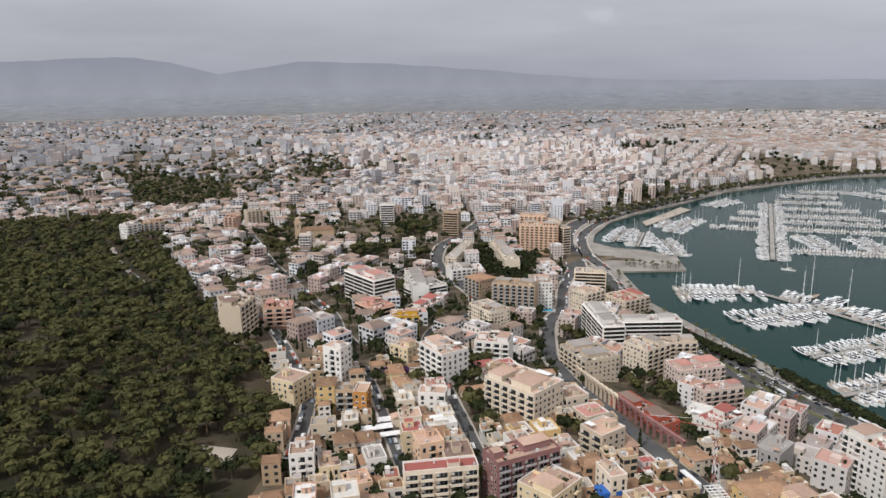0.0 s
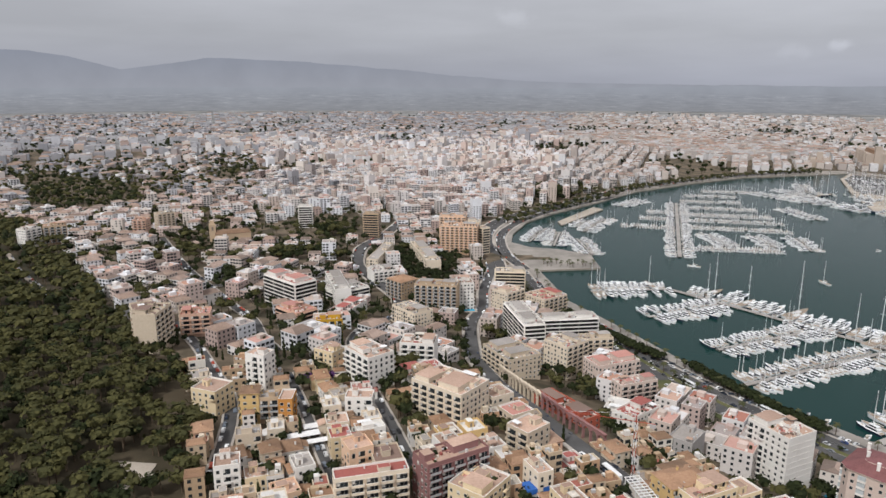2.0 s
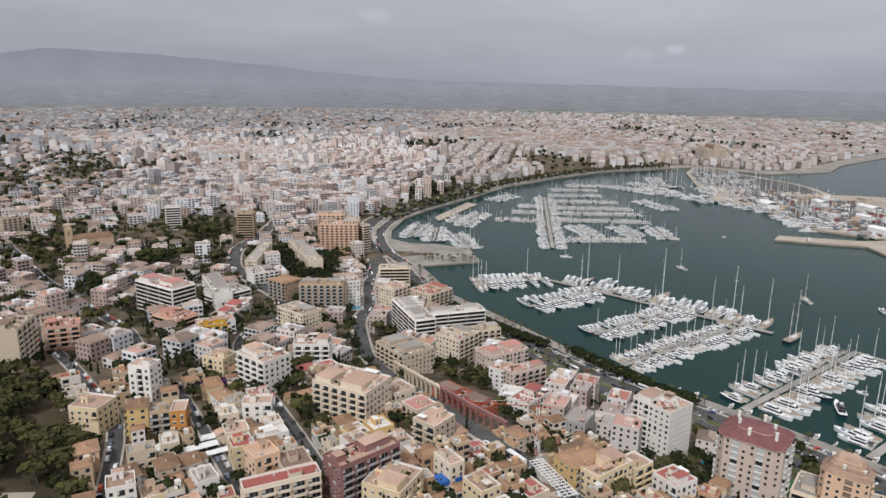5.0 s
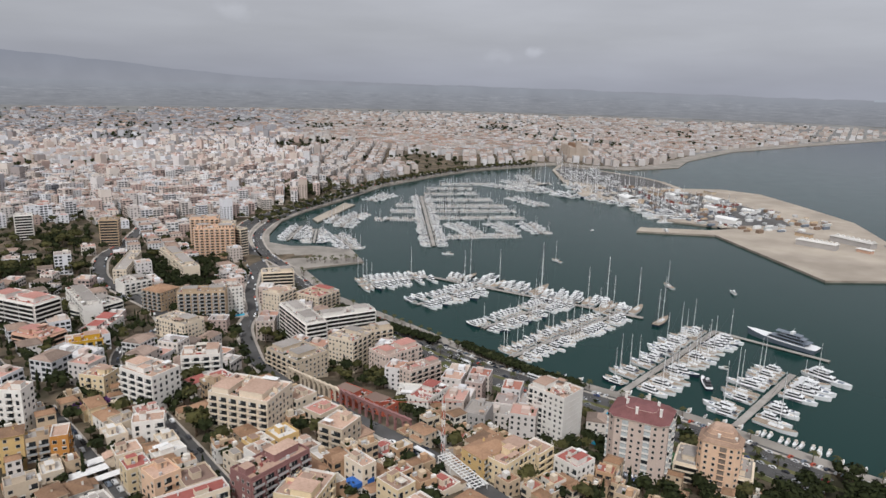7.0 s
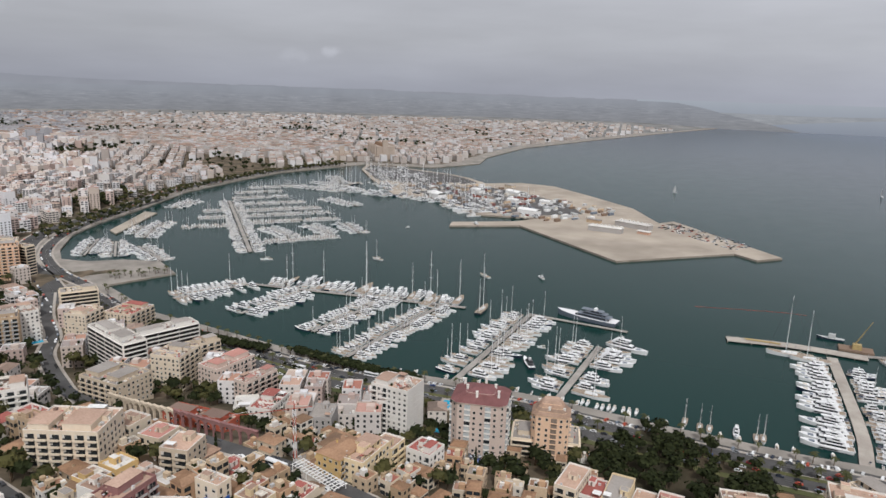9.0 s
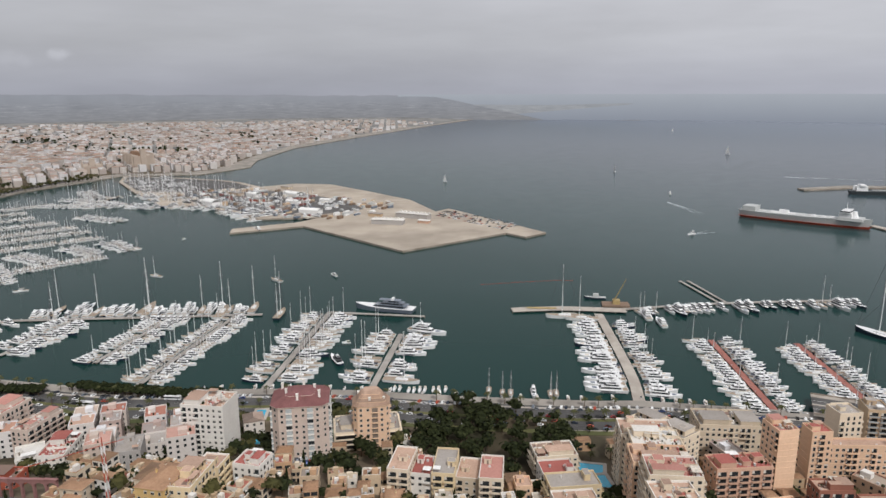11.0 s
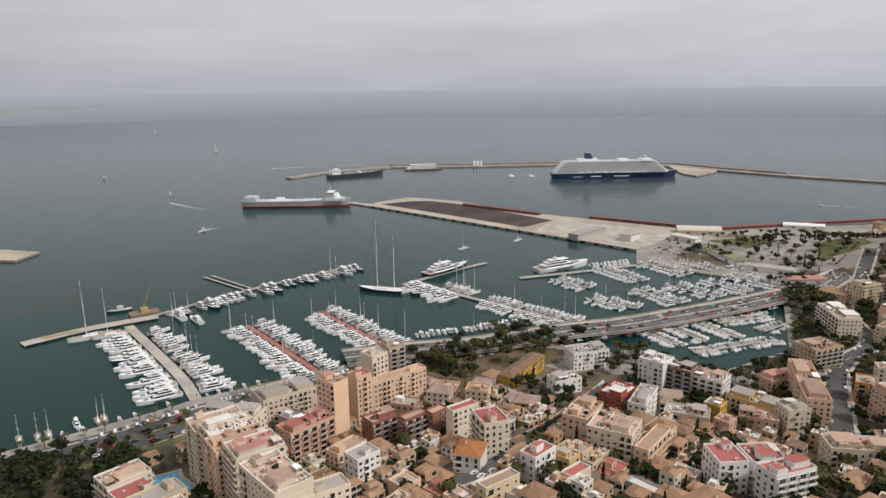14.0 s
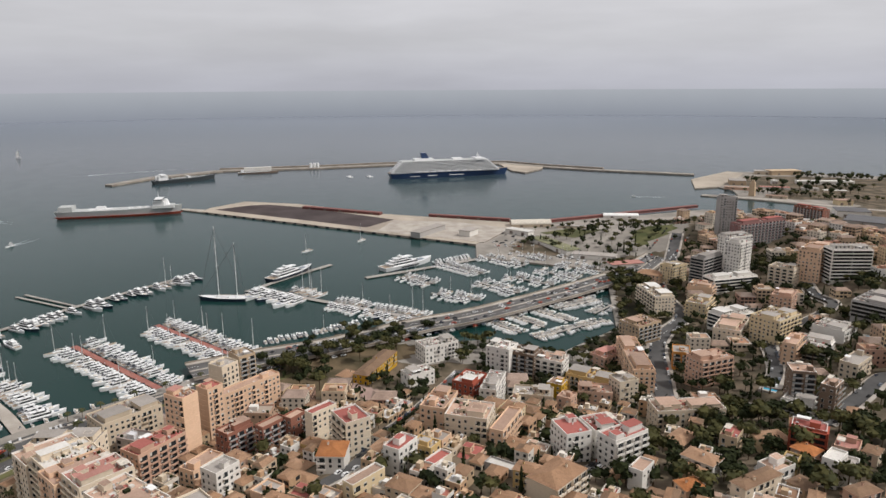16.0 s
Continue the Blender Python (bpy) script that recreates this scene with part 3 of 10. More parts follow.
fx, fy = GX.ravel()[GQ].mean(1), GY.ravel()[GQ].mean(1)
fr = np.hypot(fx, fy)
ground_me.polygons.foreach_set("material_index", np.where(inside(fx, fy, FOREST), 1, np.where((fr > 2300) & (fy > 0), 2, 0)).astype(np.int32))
thing("ground", "sloping town ground of earth, paving and scrub", "ground", kind="structure", me=ground_me)

slab("pavement", LAND, -9, 1.9, "quaypave", "quaywall", "pale stone quay and promenade beside the harbour", "pavement")


def sea_material():
    m, n, l, b = mat_base("sea_water", 0.10, 0, 0.12)
    b.inputs["IOR"].default_value = 1.33
    pos = n.new("ShaderNodeNewGeometry").outputs["Position"]
    sep = n.new("ShaderNodeSeparateXYZ")
    l.new(pos, sep.inputs[0])
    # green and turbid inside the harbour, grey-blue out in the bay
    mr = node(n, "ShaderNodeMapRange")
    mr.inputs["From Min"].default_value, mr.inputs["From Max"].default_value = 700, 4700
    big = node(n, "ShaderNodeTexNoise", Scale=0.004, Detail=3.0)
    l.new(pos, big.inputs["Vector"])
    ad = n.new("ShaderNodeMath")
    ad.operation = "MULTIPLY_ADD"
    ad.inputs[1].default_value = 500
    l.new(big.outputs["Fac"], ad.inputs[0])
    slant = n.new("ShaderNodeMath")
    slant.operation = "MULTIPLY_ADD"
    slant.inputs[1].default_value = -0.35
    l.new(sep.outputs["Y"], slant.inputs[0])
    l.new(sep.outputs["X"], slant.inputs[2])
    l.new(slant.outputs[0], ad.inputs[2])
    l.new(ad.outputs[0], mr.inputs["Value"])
    # the far stops lighten the base colour to stand in for haze
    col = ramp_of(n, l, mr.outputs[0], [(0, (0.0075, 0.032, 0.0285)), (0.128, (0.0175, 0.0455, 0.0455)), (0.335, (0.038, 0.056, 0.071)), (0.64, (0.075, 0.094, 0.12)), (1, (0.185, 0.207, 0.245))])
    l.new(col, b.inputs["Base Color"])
    w1 = node(n, "ShaderNodeTexNoise", Scale=0.16, Detail=4.0, Roughness=0.55)
    w2 = node(n, "ShaderNodeTexNoise", Scale=0.03, Detail=3.0)
    l.new(pos, w1.inputs["Vector"])
    l.new(pos, w2.inputs["Vector"])
    rr = ramp_of(n, l, w2.outputs["Fac"], [(0.3, (0.15, 0.15, 0.15)), (0.7, (0.19, 0.19, 0.19))])
    l.new(rr, b.inputs["Roughness"])
    bumped(n, l, b, mixed(n, l, 0.15, w1.outputs["Fac"], w2.outputs["Fac"]), 0.0045, 0.4)
    return m


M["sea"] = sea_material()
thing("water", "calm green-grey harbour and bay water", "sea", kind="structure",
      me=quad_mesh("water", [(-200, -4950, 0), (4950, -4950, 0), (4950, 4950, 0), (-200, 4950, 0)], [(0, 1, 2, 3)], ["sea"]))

# backdrop colour that glows, with the haze painted in by height
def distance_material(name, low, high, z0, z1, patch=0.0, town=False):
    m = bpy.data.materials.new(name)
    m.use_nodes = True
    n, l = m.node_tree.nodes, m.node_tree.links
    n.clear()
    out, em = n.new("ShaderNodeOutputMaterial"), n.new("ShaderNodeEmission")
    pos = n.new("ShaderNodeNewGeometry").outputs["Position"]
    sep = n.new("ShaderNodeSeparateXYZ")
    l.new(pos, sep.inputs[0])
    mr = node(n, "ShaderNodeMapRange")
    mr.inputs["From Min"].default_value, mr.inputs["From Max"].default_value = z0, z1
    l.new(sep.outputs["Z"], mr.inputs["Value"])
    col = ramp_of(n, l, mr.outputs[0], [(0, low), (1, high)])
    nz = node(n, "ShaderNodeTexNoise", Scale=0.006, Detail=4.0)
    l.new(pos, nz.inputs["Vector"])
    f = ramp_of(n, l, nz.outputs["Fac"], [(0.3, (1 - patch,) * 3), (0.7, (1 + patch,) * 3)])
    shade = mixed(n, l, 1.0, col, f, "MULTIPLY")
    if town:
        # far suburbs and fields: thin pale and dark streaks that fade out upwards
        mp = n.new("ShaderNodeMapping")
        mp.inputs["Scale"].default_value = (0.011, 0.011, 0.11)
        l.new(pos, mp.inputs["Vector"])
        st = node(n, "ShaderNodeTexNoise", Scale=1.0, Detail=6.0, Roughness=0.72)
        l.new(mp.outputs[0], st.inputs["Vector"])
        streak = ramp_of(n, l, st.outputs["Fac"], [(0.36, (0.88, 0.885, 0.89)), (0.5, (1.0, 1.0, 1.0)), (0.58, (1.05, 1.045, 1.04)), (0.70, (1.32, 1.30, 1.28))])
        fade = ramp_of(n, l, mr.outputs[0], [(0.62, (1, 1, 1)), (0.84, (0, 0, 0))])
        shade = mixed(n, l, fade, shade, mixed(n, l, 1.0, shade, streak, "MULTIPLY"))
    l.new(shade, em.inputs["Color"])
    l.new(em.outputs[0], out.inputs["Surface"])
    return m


def ring(name, r, yaw0, yaw1, base, height, mat, label, category):
    """A far-off standing strip of distance, round the place."""
    n = max(12, int(abs(yaw1 - yaw0) * 3))
    yaws = np.linspace(yaw0, yaw1, n)
    X, Y = -np.sin(np.radians(yaws)) * r, np.cos(np.radians(yaws)) * r
    H = np.array([height(y) for y in yaws])
    V = np.concatenate([np.c_[X, Y, np.full(n, base)], np.c_[X, Y, H]])
    i = np.arange(n - 1)
    return thing(name, label, category, kind="structure", me=quad_mesh(name, V, np.c_[i, i + 1, n + i + 1, n + i], [mat]))


def bell(y, c, w):
    return math.exp(-((y - c) / w) ** 2)


RIDGE_YAW = [-70, -40, -20, -10, -5, 0, 5, 12, 17, 21, 23.2, 26.5, 29.6, 33, 38, 50, 100]
RIDGE_TOP = [150, 175, 188, 200, 225, 262, 302, 340, 352, 300, 275, 350, 386, 372, 352, 330, 300]


def main_ridge(y):
    return float(np.interp(y, RIDGE_YAW, RIDGE_TOP)) + 7 * noise.noise(Vector((y * 0.35, 0, 0))) + 4 * noise.noise(Vector((y * 1.3, 3, 0)))


def low_ridge(y):
    h = 158 + 22 * bell(y, -24, 9) + 10 * bell(y, -33, 4) + 8 * bell(y, 14, 22) - 158 * max(0, min(1, (-57 - y) / 9))
    return h + 5 * noise.noise(Vector((y * 0.5, 7, 0))) + 3 * noise.noise(Vector((y * 2.0, 9, 0)))


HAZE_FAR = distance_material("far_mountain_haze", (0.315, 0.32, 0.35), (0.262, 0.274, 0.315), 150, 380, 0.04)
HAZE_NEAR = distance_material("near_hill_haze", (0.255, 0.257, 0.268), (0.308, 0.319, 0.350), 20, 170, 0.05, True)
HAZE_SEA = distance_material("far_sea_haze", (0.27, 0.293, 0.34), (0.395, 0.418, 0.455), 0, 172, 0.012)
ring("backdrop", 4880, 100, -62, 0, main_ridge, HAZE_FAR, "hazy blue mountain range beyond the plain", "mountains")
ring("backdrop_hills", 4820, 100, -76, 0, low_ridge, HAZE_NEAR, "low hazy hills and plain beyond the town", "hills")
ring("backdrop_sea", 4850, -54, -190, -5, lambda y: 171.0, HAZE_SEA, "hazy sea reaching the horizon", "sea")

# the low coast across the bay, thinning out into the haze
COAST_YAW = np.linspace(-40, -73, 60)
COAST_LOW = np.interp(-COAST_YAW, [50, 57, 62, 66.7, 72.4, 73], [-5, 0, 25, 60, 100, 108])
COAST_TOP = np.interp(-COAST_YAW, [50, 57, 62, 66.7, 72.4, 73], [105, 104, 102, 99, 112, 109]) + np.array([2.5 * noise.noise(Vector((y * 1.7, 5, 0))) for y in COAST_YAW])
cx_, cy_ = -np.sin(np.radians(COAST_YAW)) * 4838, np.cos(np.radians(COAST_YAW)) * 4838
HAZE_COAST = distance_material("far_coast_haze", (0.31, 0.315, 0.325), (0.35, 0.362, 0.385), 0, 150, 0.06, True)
ci_ = np.arange(59)
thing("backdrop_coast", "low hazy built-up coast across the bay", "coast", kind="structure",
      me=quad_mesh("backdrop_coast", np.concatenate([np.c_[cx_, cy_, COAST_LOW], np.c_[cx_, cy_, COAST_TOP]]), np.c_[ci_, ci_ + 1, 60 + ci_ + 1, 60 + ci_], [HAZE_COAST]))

# ---- harbour platforms ----
slab("port_island", [(617, 801), (712, 745), (653, 518), (825, 456), (814, 419), (857, 407), (962, 637), (925, 640), (1009, 751), (1060, 895), (1100, 1025), (1070, 1101), (993, 1129), (1023, 1221), (1028, 1289), (1014, 1383), (991, 1473), (960, 1560),
                     (887, 1472), (800, 1290), (722, 1097), (760, 1040), (735, 900), (720, 850), (780, 770), (728, 775), (640, 822)], -9, 2.6, "sandquay", "quaywall", "wide sandy concrete port platform", "quay")
slab("boatyard_floor", [(745, 880), (800, 790), (880, 760), (935, 840), (960, 960), (960, 1080), (900, 1140), (850, 1200), (800, 1150), (770, 1050)], 2.0, 2.68, "oldasphalt", "quaywall", "grey asphalt floor of the boatyard", "yard")
slab("boatyard_floor", [(815, 1300), (893, 1468), (958, 1540), (980, 1470), (1002, 1380), (1016, 1289), (1010, 1225), (980, 1140), (905, 1150), (855, 1210)], 2.0, 2.68, "oldasphalt", "quaywall", "grey asphalt of the outer boatyard", "yard")
slab("ferry_quay", [(717, -335), (1119, -23), (1150, -40), (1195, -104), (1129, -186), (979, -288), (821, -455)], -9, 2.6, "sandquay", "quaywall", "long pale ferry quay", "quay")
slab("ferry_quay_tip", [(1119, -23), (1160, 10), (1168, 2), (1136, -34)], -9, 2.0, "paving", "quaywall", "narrow mooring jetty at the ferry quay", "jetty")
slab("ballast_yard", [(1128, -46), (1147, -104), (1143, -136), (1088, -187), (921, -292), (880, -236)], 2.0, 2.75, "darkquay", "quaywall", "dark asphalt ferry yard", "yard")
slab("terminal_yard", [(848, -242), (915, -288), (872, -366), (790, -425), (722, -350)], 2.0, 2.72, "paving", "quaywall", "pale paved ferry terminal yard", "yard")
slab("breakwater", [(1171, -1102), (1326, -958), (1453, -870), (1564, -820), (1666, -529), (1678, -334), (1716, -107), (1639, 60), (1545, 142), (1528, 128),
                    (1612, 45), (1686, -112), (1648, -334), (1636, -525), (1540, -800), (1440, -850), (1310, -940), (1150, -1085)], -9, 3.2, "quaypave", "quaywall", "long stone breakwater with a pale road", "breakwater")
slab("breakwater_wall", [(1330, -968), (1455, -880), (1572, -828), (1676, -530), (1688, -334), (1724, -107), (1718, -107), (1682, -334), (1670, -530), (1568, -824), (1453, -876), (1328, -963)],
     0, 6.5, "quaywall", "quaywall", "stone parapet wall along the breakwater", "breakwater")
slab("breakwater_spur", [(1560, -800), (1463, -878), (1405, -840), (1351, -762), (1400, -752), (1545, -790)], -9, 2.9, "sandquay", "quaywall", "pale sandy spur at the elbow of the breakwater", "breakwater")
slab("outer_port", [(988, -941), (1098, -1030), (1172, -1205), (1120, -1200), (1040, -1090), (985, -1000)], -9, 2.5, "sandquay", "quaywall", "sandy outer port corner", "quay")

# ---- roads ----
def shore_line(a, b, off):
    i0, i1 = SHORE.index(a), SHORE.index(b)
    return offset_line(smooth_line(SHORE[i0:i1 + 1], 10), off)


PROM = shore_line((119, 742), (438, -25), 0)
flat2 = lambda x, y: np.full(np.shape(x), 2.2)
for off, wd in ((-21.0, 12.0), (-37.0, 12.0)):
    L = offset_line(PROM, off)
    road("road_promenade", [tuple(p) for p in L[::3]], wd, "seafront dual carriageway of grey asphalt", zfun=flat2, kerb=True)
BAY = [(70, 700), (72, 790), (68, 880), (80, 960), (112, 1035), (170, 1105), (250, 1190), (375, 1325), (520, 1432), (680, 1525), (900, 1610)]
road("road_bay", BAY, 22, "broad curved bay road of grey asphalt", zfun=flat2)
road("road_bay", [(104, 745), (92, 800), (89, 860), (96, 925), (124, 1000), (175, 1078), (240, 1150), (330, 1240)], 12, "waterside lane of the bay road", zfun=flat2)
road("road_arcade", [(96, 200), (86, 234), (81, 255), (74, 274), (66, 294), (57, 318), (50, 341), (44, 366), (38, 392), (33, 424), (28, 455), (28, 482), (32, 555), (46, 608), (51, 664), (66, 740)], 9.5, "town avenue of grey asphalt below the arcade")
road("road_lane", [(-22, 200), (-37, 238), (-50, 272), (-61, 303), (-72.9, 335.7), (-84.9, 368.3)], 4.6, "narrow grey town lane", lines=False)
road("road_lane", [(-2, 214.6), (-4.1, 241.3), (-20, 296.3), (-35.5, 348.6), (-47.3, 399.2), (-57.9, 446.1), (-52, 500), (-24, 561)], 5.0, "narrow grey town lane between villas", lines=False)
road("road_lane", [(-92, 250), (-99, 302), (-108, 332), (-126, 366), (-146, 404), (-160, 428), (-185, 470)], 6.0, "grey residential street with parked cars", lines=False)
road("road_upper", [(-99.8, 408.2), (-117, 441), (-134, 485), (-161, 530), (-185, 572), (-204, 605), (-260, 700), (-330, 830)], 7.0, "grey street climbing through villas")
road("road_cross", [(-24, 561), (-35, 616), (-57, 662), (-78, 712), (-84, 758), (-81, 815), (-60, 900), (-40, 1010)], 12.0, "wide town avenue of grey asphalt")
road("road_hill", [(230, -236), (249, -248), (287, -277), (328, -307), (355, -336), (376, -373), (398, -388), (430, -402), (470, -425), (520, -480), (600, -560)], 12.0, "curving grey hill road with parked cars")
road("road_trees", [(192, -13), (202, -31), (227, -50), (268, -83), (304, -109), (351, -150)], 6.5, "narrow tree lined grey street", lines=False)
road("road_slope", [(130, -85), (154, -122), (167, -145), (190, -180), (204, -196)], 6.0, "grey residential street on the slope", lines=False)
road("road_valley", [(154, -269), (155, -279), (162, -298), (170, -321), (182, -355), (176, -372), (215, -450), (290, -540)], 9.0, "grey street with angled parking")
road("road_valley", [(242, -269), (217, -269), (195, -272), (173, -273), (155, -274)], 6.0, "grey lane under the curved apartment block", lines=False)
road("road_lane", [(215, -300), (237, -330), (262, -355), (286, -377), (303, -398), (301, -429), (307, -469), (337, -483), (375, -515)], 8.0, "grey street with parked cars on the hillside", lines=False)
road("road_lane", [(-15, 660), (-120, 640), (-200, 607)], 6.0, "grey town street", lines=False)

# the causeway bridge between the two basins
CAUSE = smooth_line([(420, 30), (426, -15), (428, -68), (435, -107), (446, -158), (452, -213), (477, -311), (499, -381), (518, -434), (548, -480), (600, -560), (640, -620)], 8)
bridge = thing("road_bridge", "low concrete road bridge across the marina mouth", "bridge", kind="structure")
def bridge_z(x, y):
    return np.full(np.shape(x), 5.2)
for off, wd, mt, nm in ((7.6, 11, "oldasphalt", "carriageway"), (-5.6, 11, "oldasphalt", "carriageway"), (-12.8, 3.2, "paving", "walkway"), (15.4, 4.4, "paving", "walkway"), (1, 2, "paving", "median")):
    V, Q = ribbon(offset_line(CAUSE, off), wd, 0, lambda x, y, q=nm: np.full(np.shape(x), 5.2 if q == "carriageway" else 5.4), 1.4)
    part(nm, quad_mesh(nm, V, Q, [mt]), bridge)
for i in range(14, len(CAUSE) - 30, 3):
    for off in (-12, -5, 6, 14):
        p = offset_line(CAUSE, off)[i]
        part("pillar", Build().box(-0.7, 0.7, -0.7, 0.7, -6, 4.2, "quaywall"), bridge, m=pose(p[0], p[1], 0, 0, 0, 20))
Bp = Build()
for off in (-14.5, 17.7):
    V, Q = ribbon(offset_line(CAUSE, off), 0.3, 0, lambda x, y: np.full(np.shape(x), 6.4), 1.0)
    Bp.add(V, Q, "quaywall")
part("parapet", Bp, bridge)
for off in (-5.6, 7.6):
    B = Build()
    L = offset_line(CAUSE, off)
    for i in range(0, len(L) - 2, 2):
        V, Q = ribbon(L[i:i + 2], 0.25, 0, lambda x, y: np.full(np.shape(x), 5.24), 0.02)
        B.add(V, Q, "line")
    part("lane_marking", B, bridge)
ROADS.append((CAUSE, 35))
slab("mole", [(191, 990), (190, 1018), (272, 1140), (284, 1118)], -9, 1.8, "sandquay", "quaywall", "sandy mole of the old fishing harbour", "quay")


# ---- buildings ----
FOOT = []
rng = random.Random(7)
FLOOR = 3.1


def rot2(x, y, ang):
    c, s = math.cos(radians(ang)), math.sin(radians(ang))
    return x * c - y * s, x * s + y * c


def window_mesh(wd, ht, shutter):
    B = Build()
    B.box(-wd / 2 - 0.1, wd / 2 + 0.1, -0.06, 0.0, -0.12, 0.0, "frame")
    B.box(-wd / 2 - 0.1, wd / 2 + 0.1, -0.05, 0.0, ht, ht + 0.1, "frame")
    for sx in (-1, 1):
        B.box(min(sx * wd / 2, sx * (wd / 2 + 0.1)), max(sx * wd / 2, sx * (wd / 2 + 0.1)), -0.05, 0.0, 0, ht, "frame")
    B.quad((-wd / 2, -0.02, 0), (wd / 2, -0.02, 0), (wd / 2, -0.02, ht), (-wd / 2, -0.02, ht), "glass")
    if shutter:
        B.box(-wd / 2, wd / 2, -0.045, -0.02, ht * (1 - shutter), ht, "frame")
    return B.mesh("window")


WINDOWS = [window_mesh(1.2, 1.4, s) for s in (0, 0.35, 0.7)] + [window_mesh(1.0, 1.2, 0), window_mesh(1.6, 1.5, 0.3)]


def bay_mesh(wd, wall, out=1.4):
    """A balcony: slab, solid or railed front, side fins, glazed doors with mullions, a rolled awning."""
    B = Build()
    solid = wall in ("white", "cream", "beige", "peach", "salmon", "pinkwall", "paleyellow")
    B.box(-wd / 2, wd / 2, -out, 0.0, -0.18, 0.0, wall)
    B.box(-wd / 2, wd / 2, -out, -out + 0.1, 0.0, 0.95, wall if solid else "rail")
    if solid:
        B.box(-wd / 2 - 0.03, wd / 2 + 0.03, -out - 0.03, -out + 0.13, 0.95, 1.02, "white")
    for sx in (-1, 1):
        x = sx * (wd / 2 - 0.05)
        B.box(x - 0.05, x + 0.05, -out + 0.1, 0.0, 0.0, 0.95, wall)
        B.box(x - 0.06, x + 0.06, -0.55, 0.0, 0.95, 2.75, wall)
    g = wd * 0.44
    B.quad((-g, -0.03, 0.05), (g, -0.03, 0.05), (g, -0.03, 2.45), (-g, -0.03, 2.45), "glass")
    for k in range(1, max(2, int(wd / 1.4))):
        x = -g + 2 * g * k / max(2, int(wd / 1.4))
        B.box(x - 0.04, x + 0.04, -0.07, -0.03, 0.05, 2.45, "frame")
    B.box(-g, -g * 0.45, -0.09, -0.05, 0.9, 2.45, "frame")
    B.box(-g - 0.1, g + 0.1, -0.35, -0.03, 2.45, 2.62, "canvas" if int(wd * 10) % 3 else wall)
    S = Build()
    S.box(-wd / 2, wd / 2, -out, 0.0, -0.18, 0.0, wall)
    S.box(-wd / 2, wd / 2, -out, -out + 0.1, 0.0, 0.95, wall if solid else "rail")
    S.quad((-g, -0.03, 0.05), (g, -0.03, 0.05), (g, -0.03, 2.45), (-g, -0.03, 2.45), "glass")
    S.box(-g, -g * 0.45, -0.09, -0.05, 0.9, 2.45, "frame")
    return B.mesh("balcony"), S


BAYS = {}


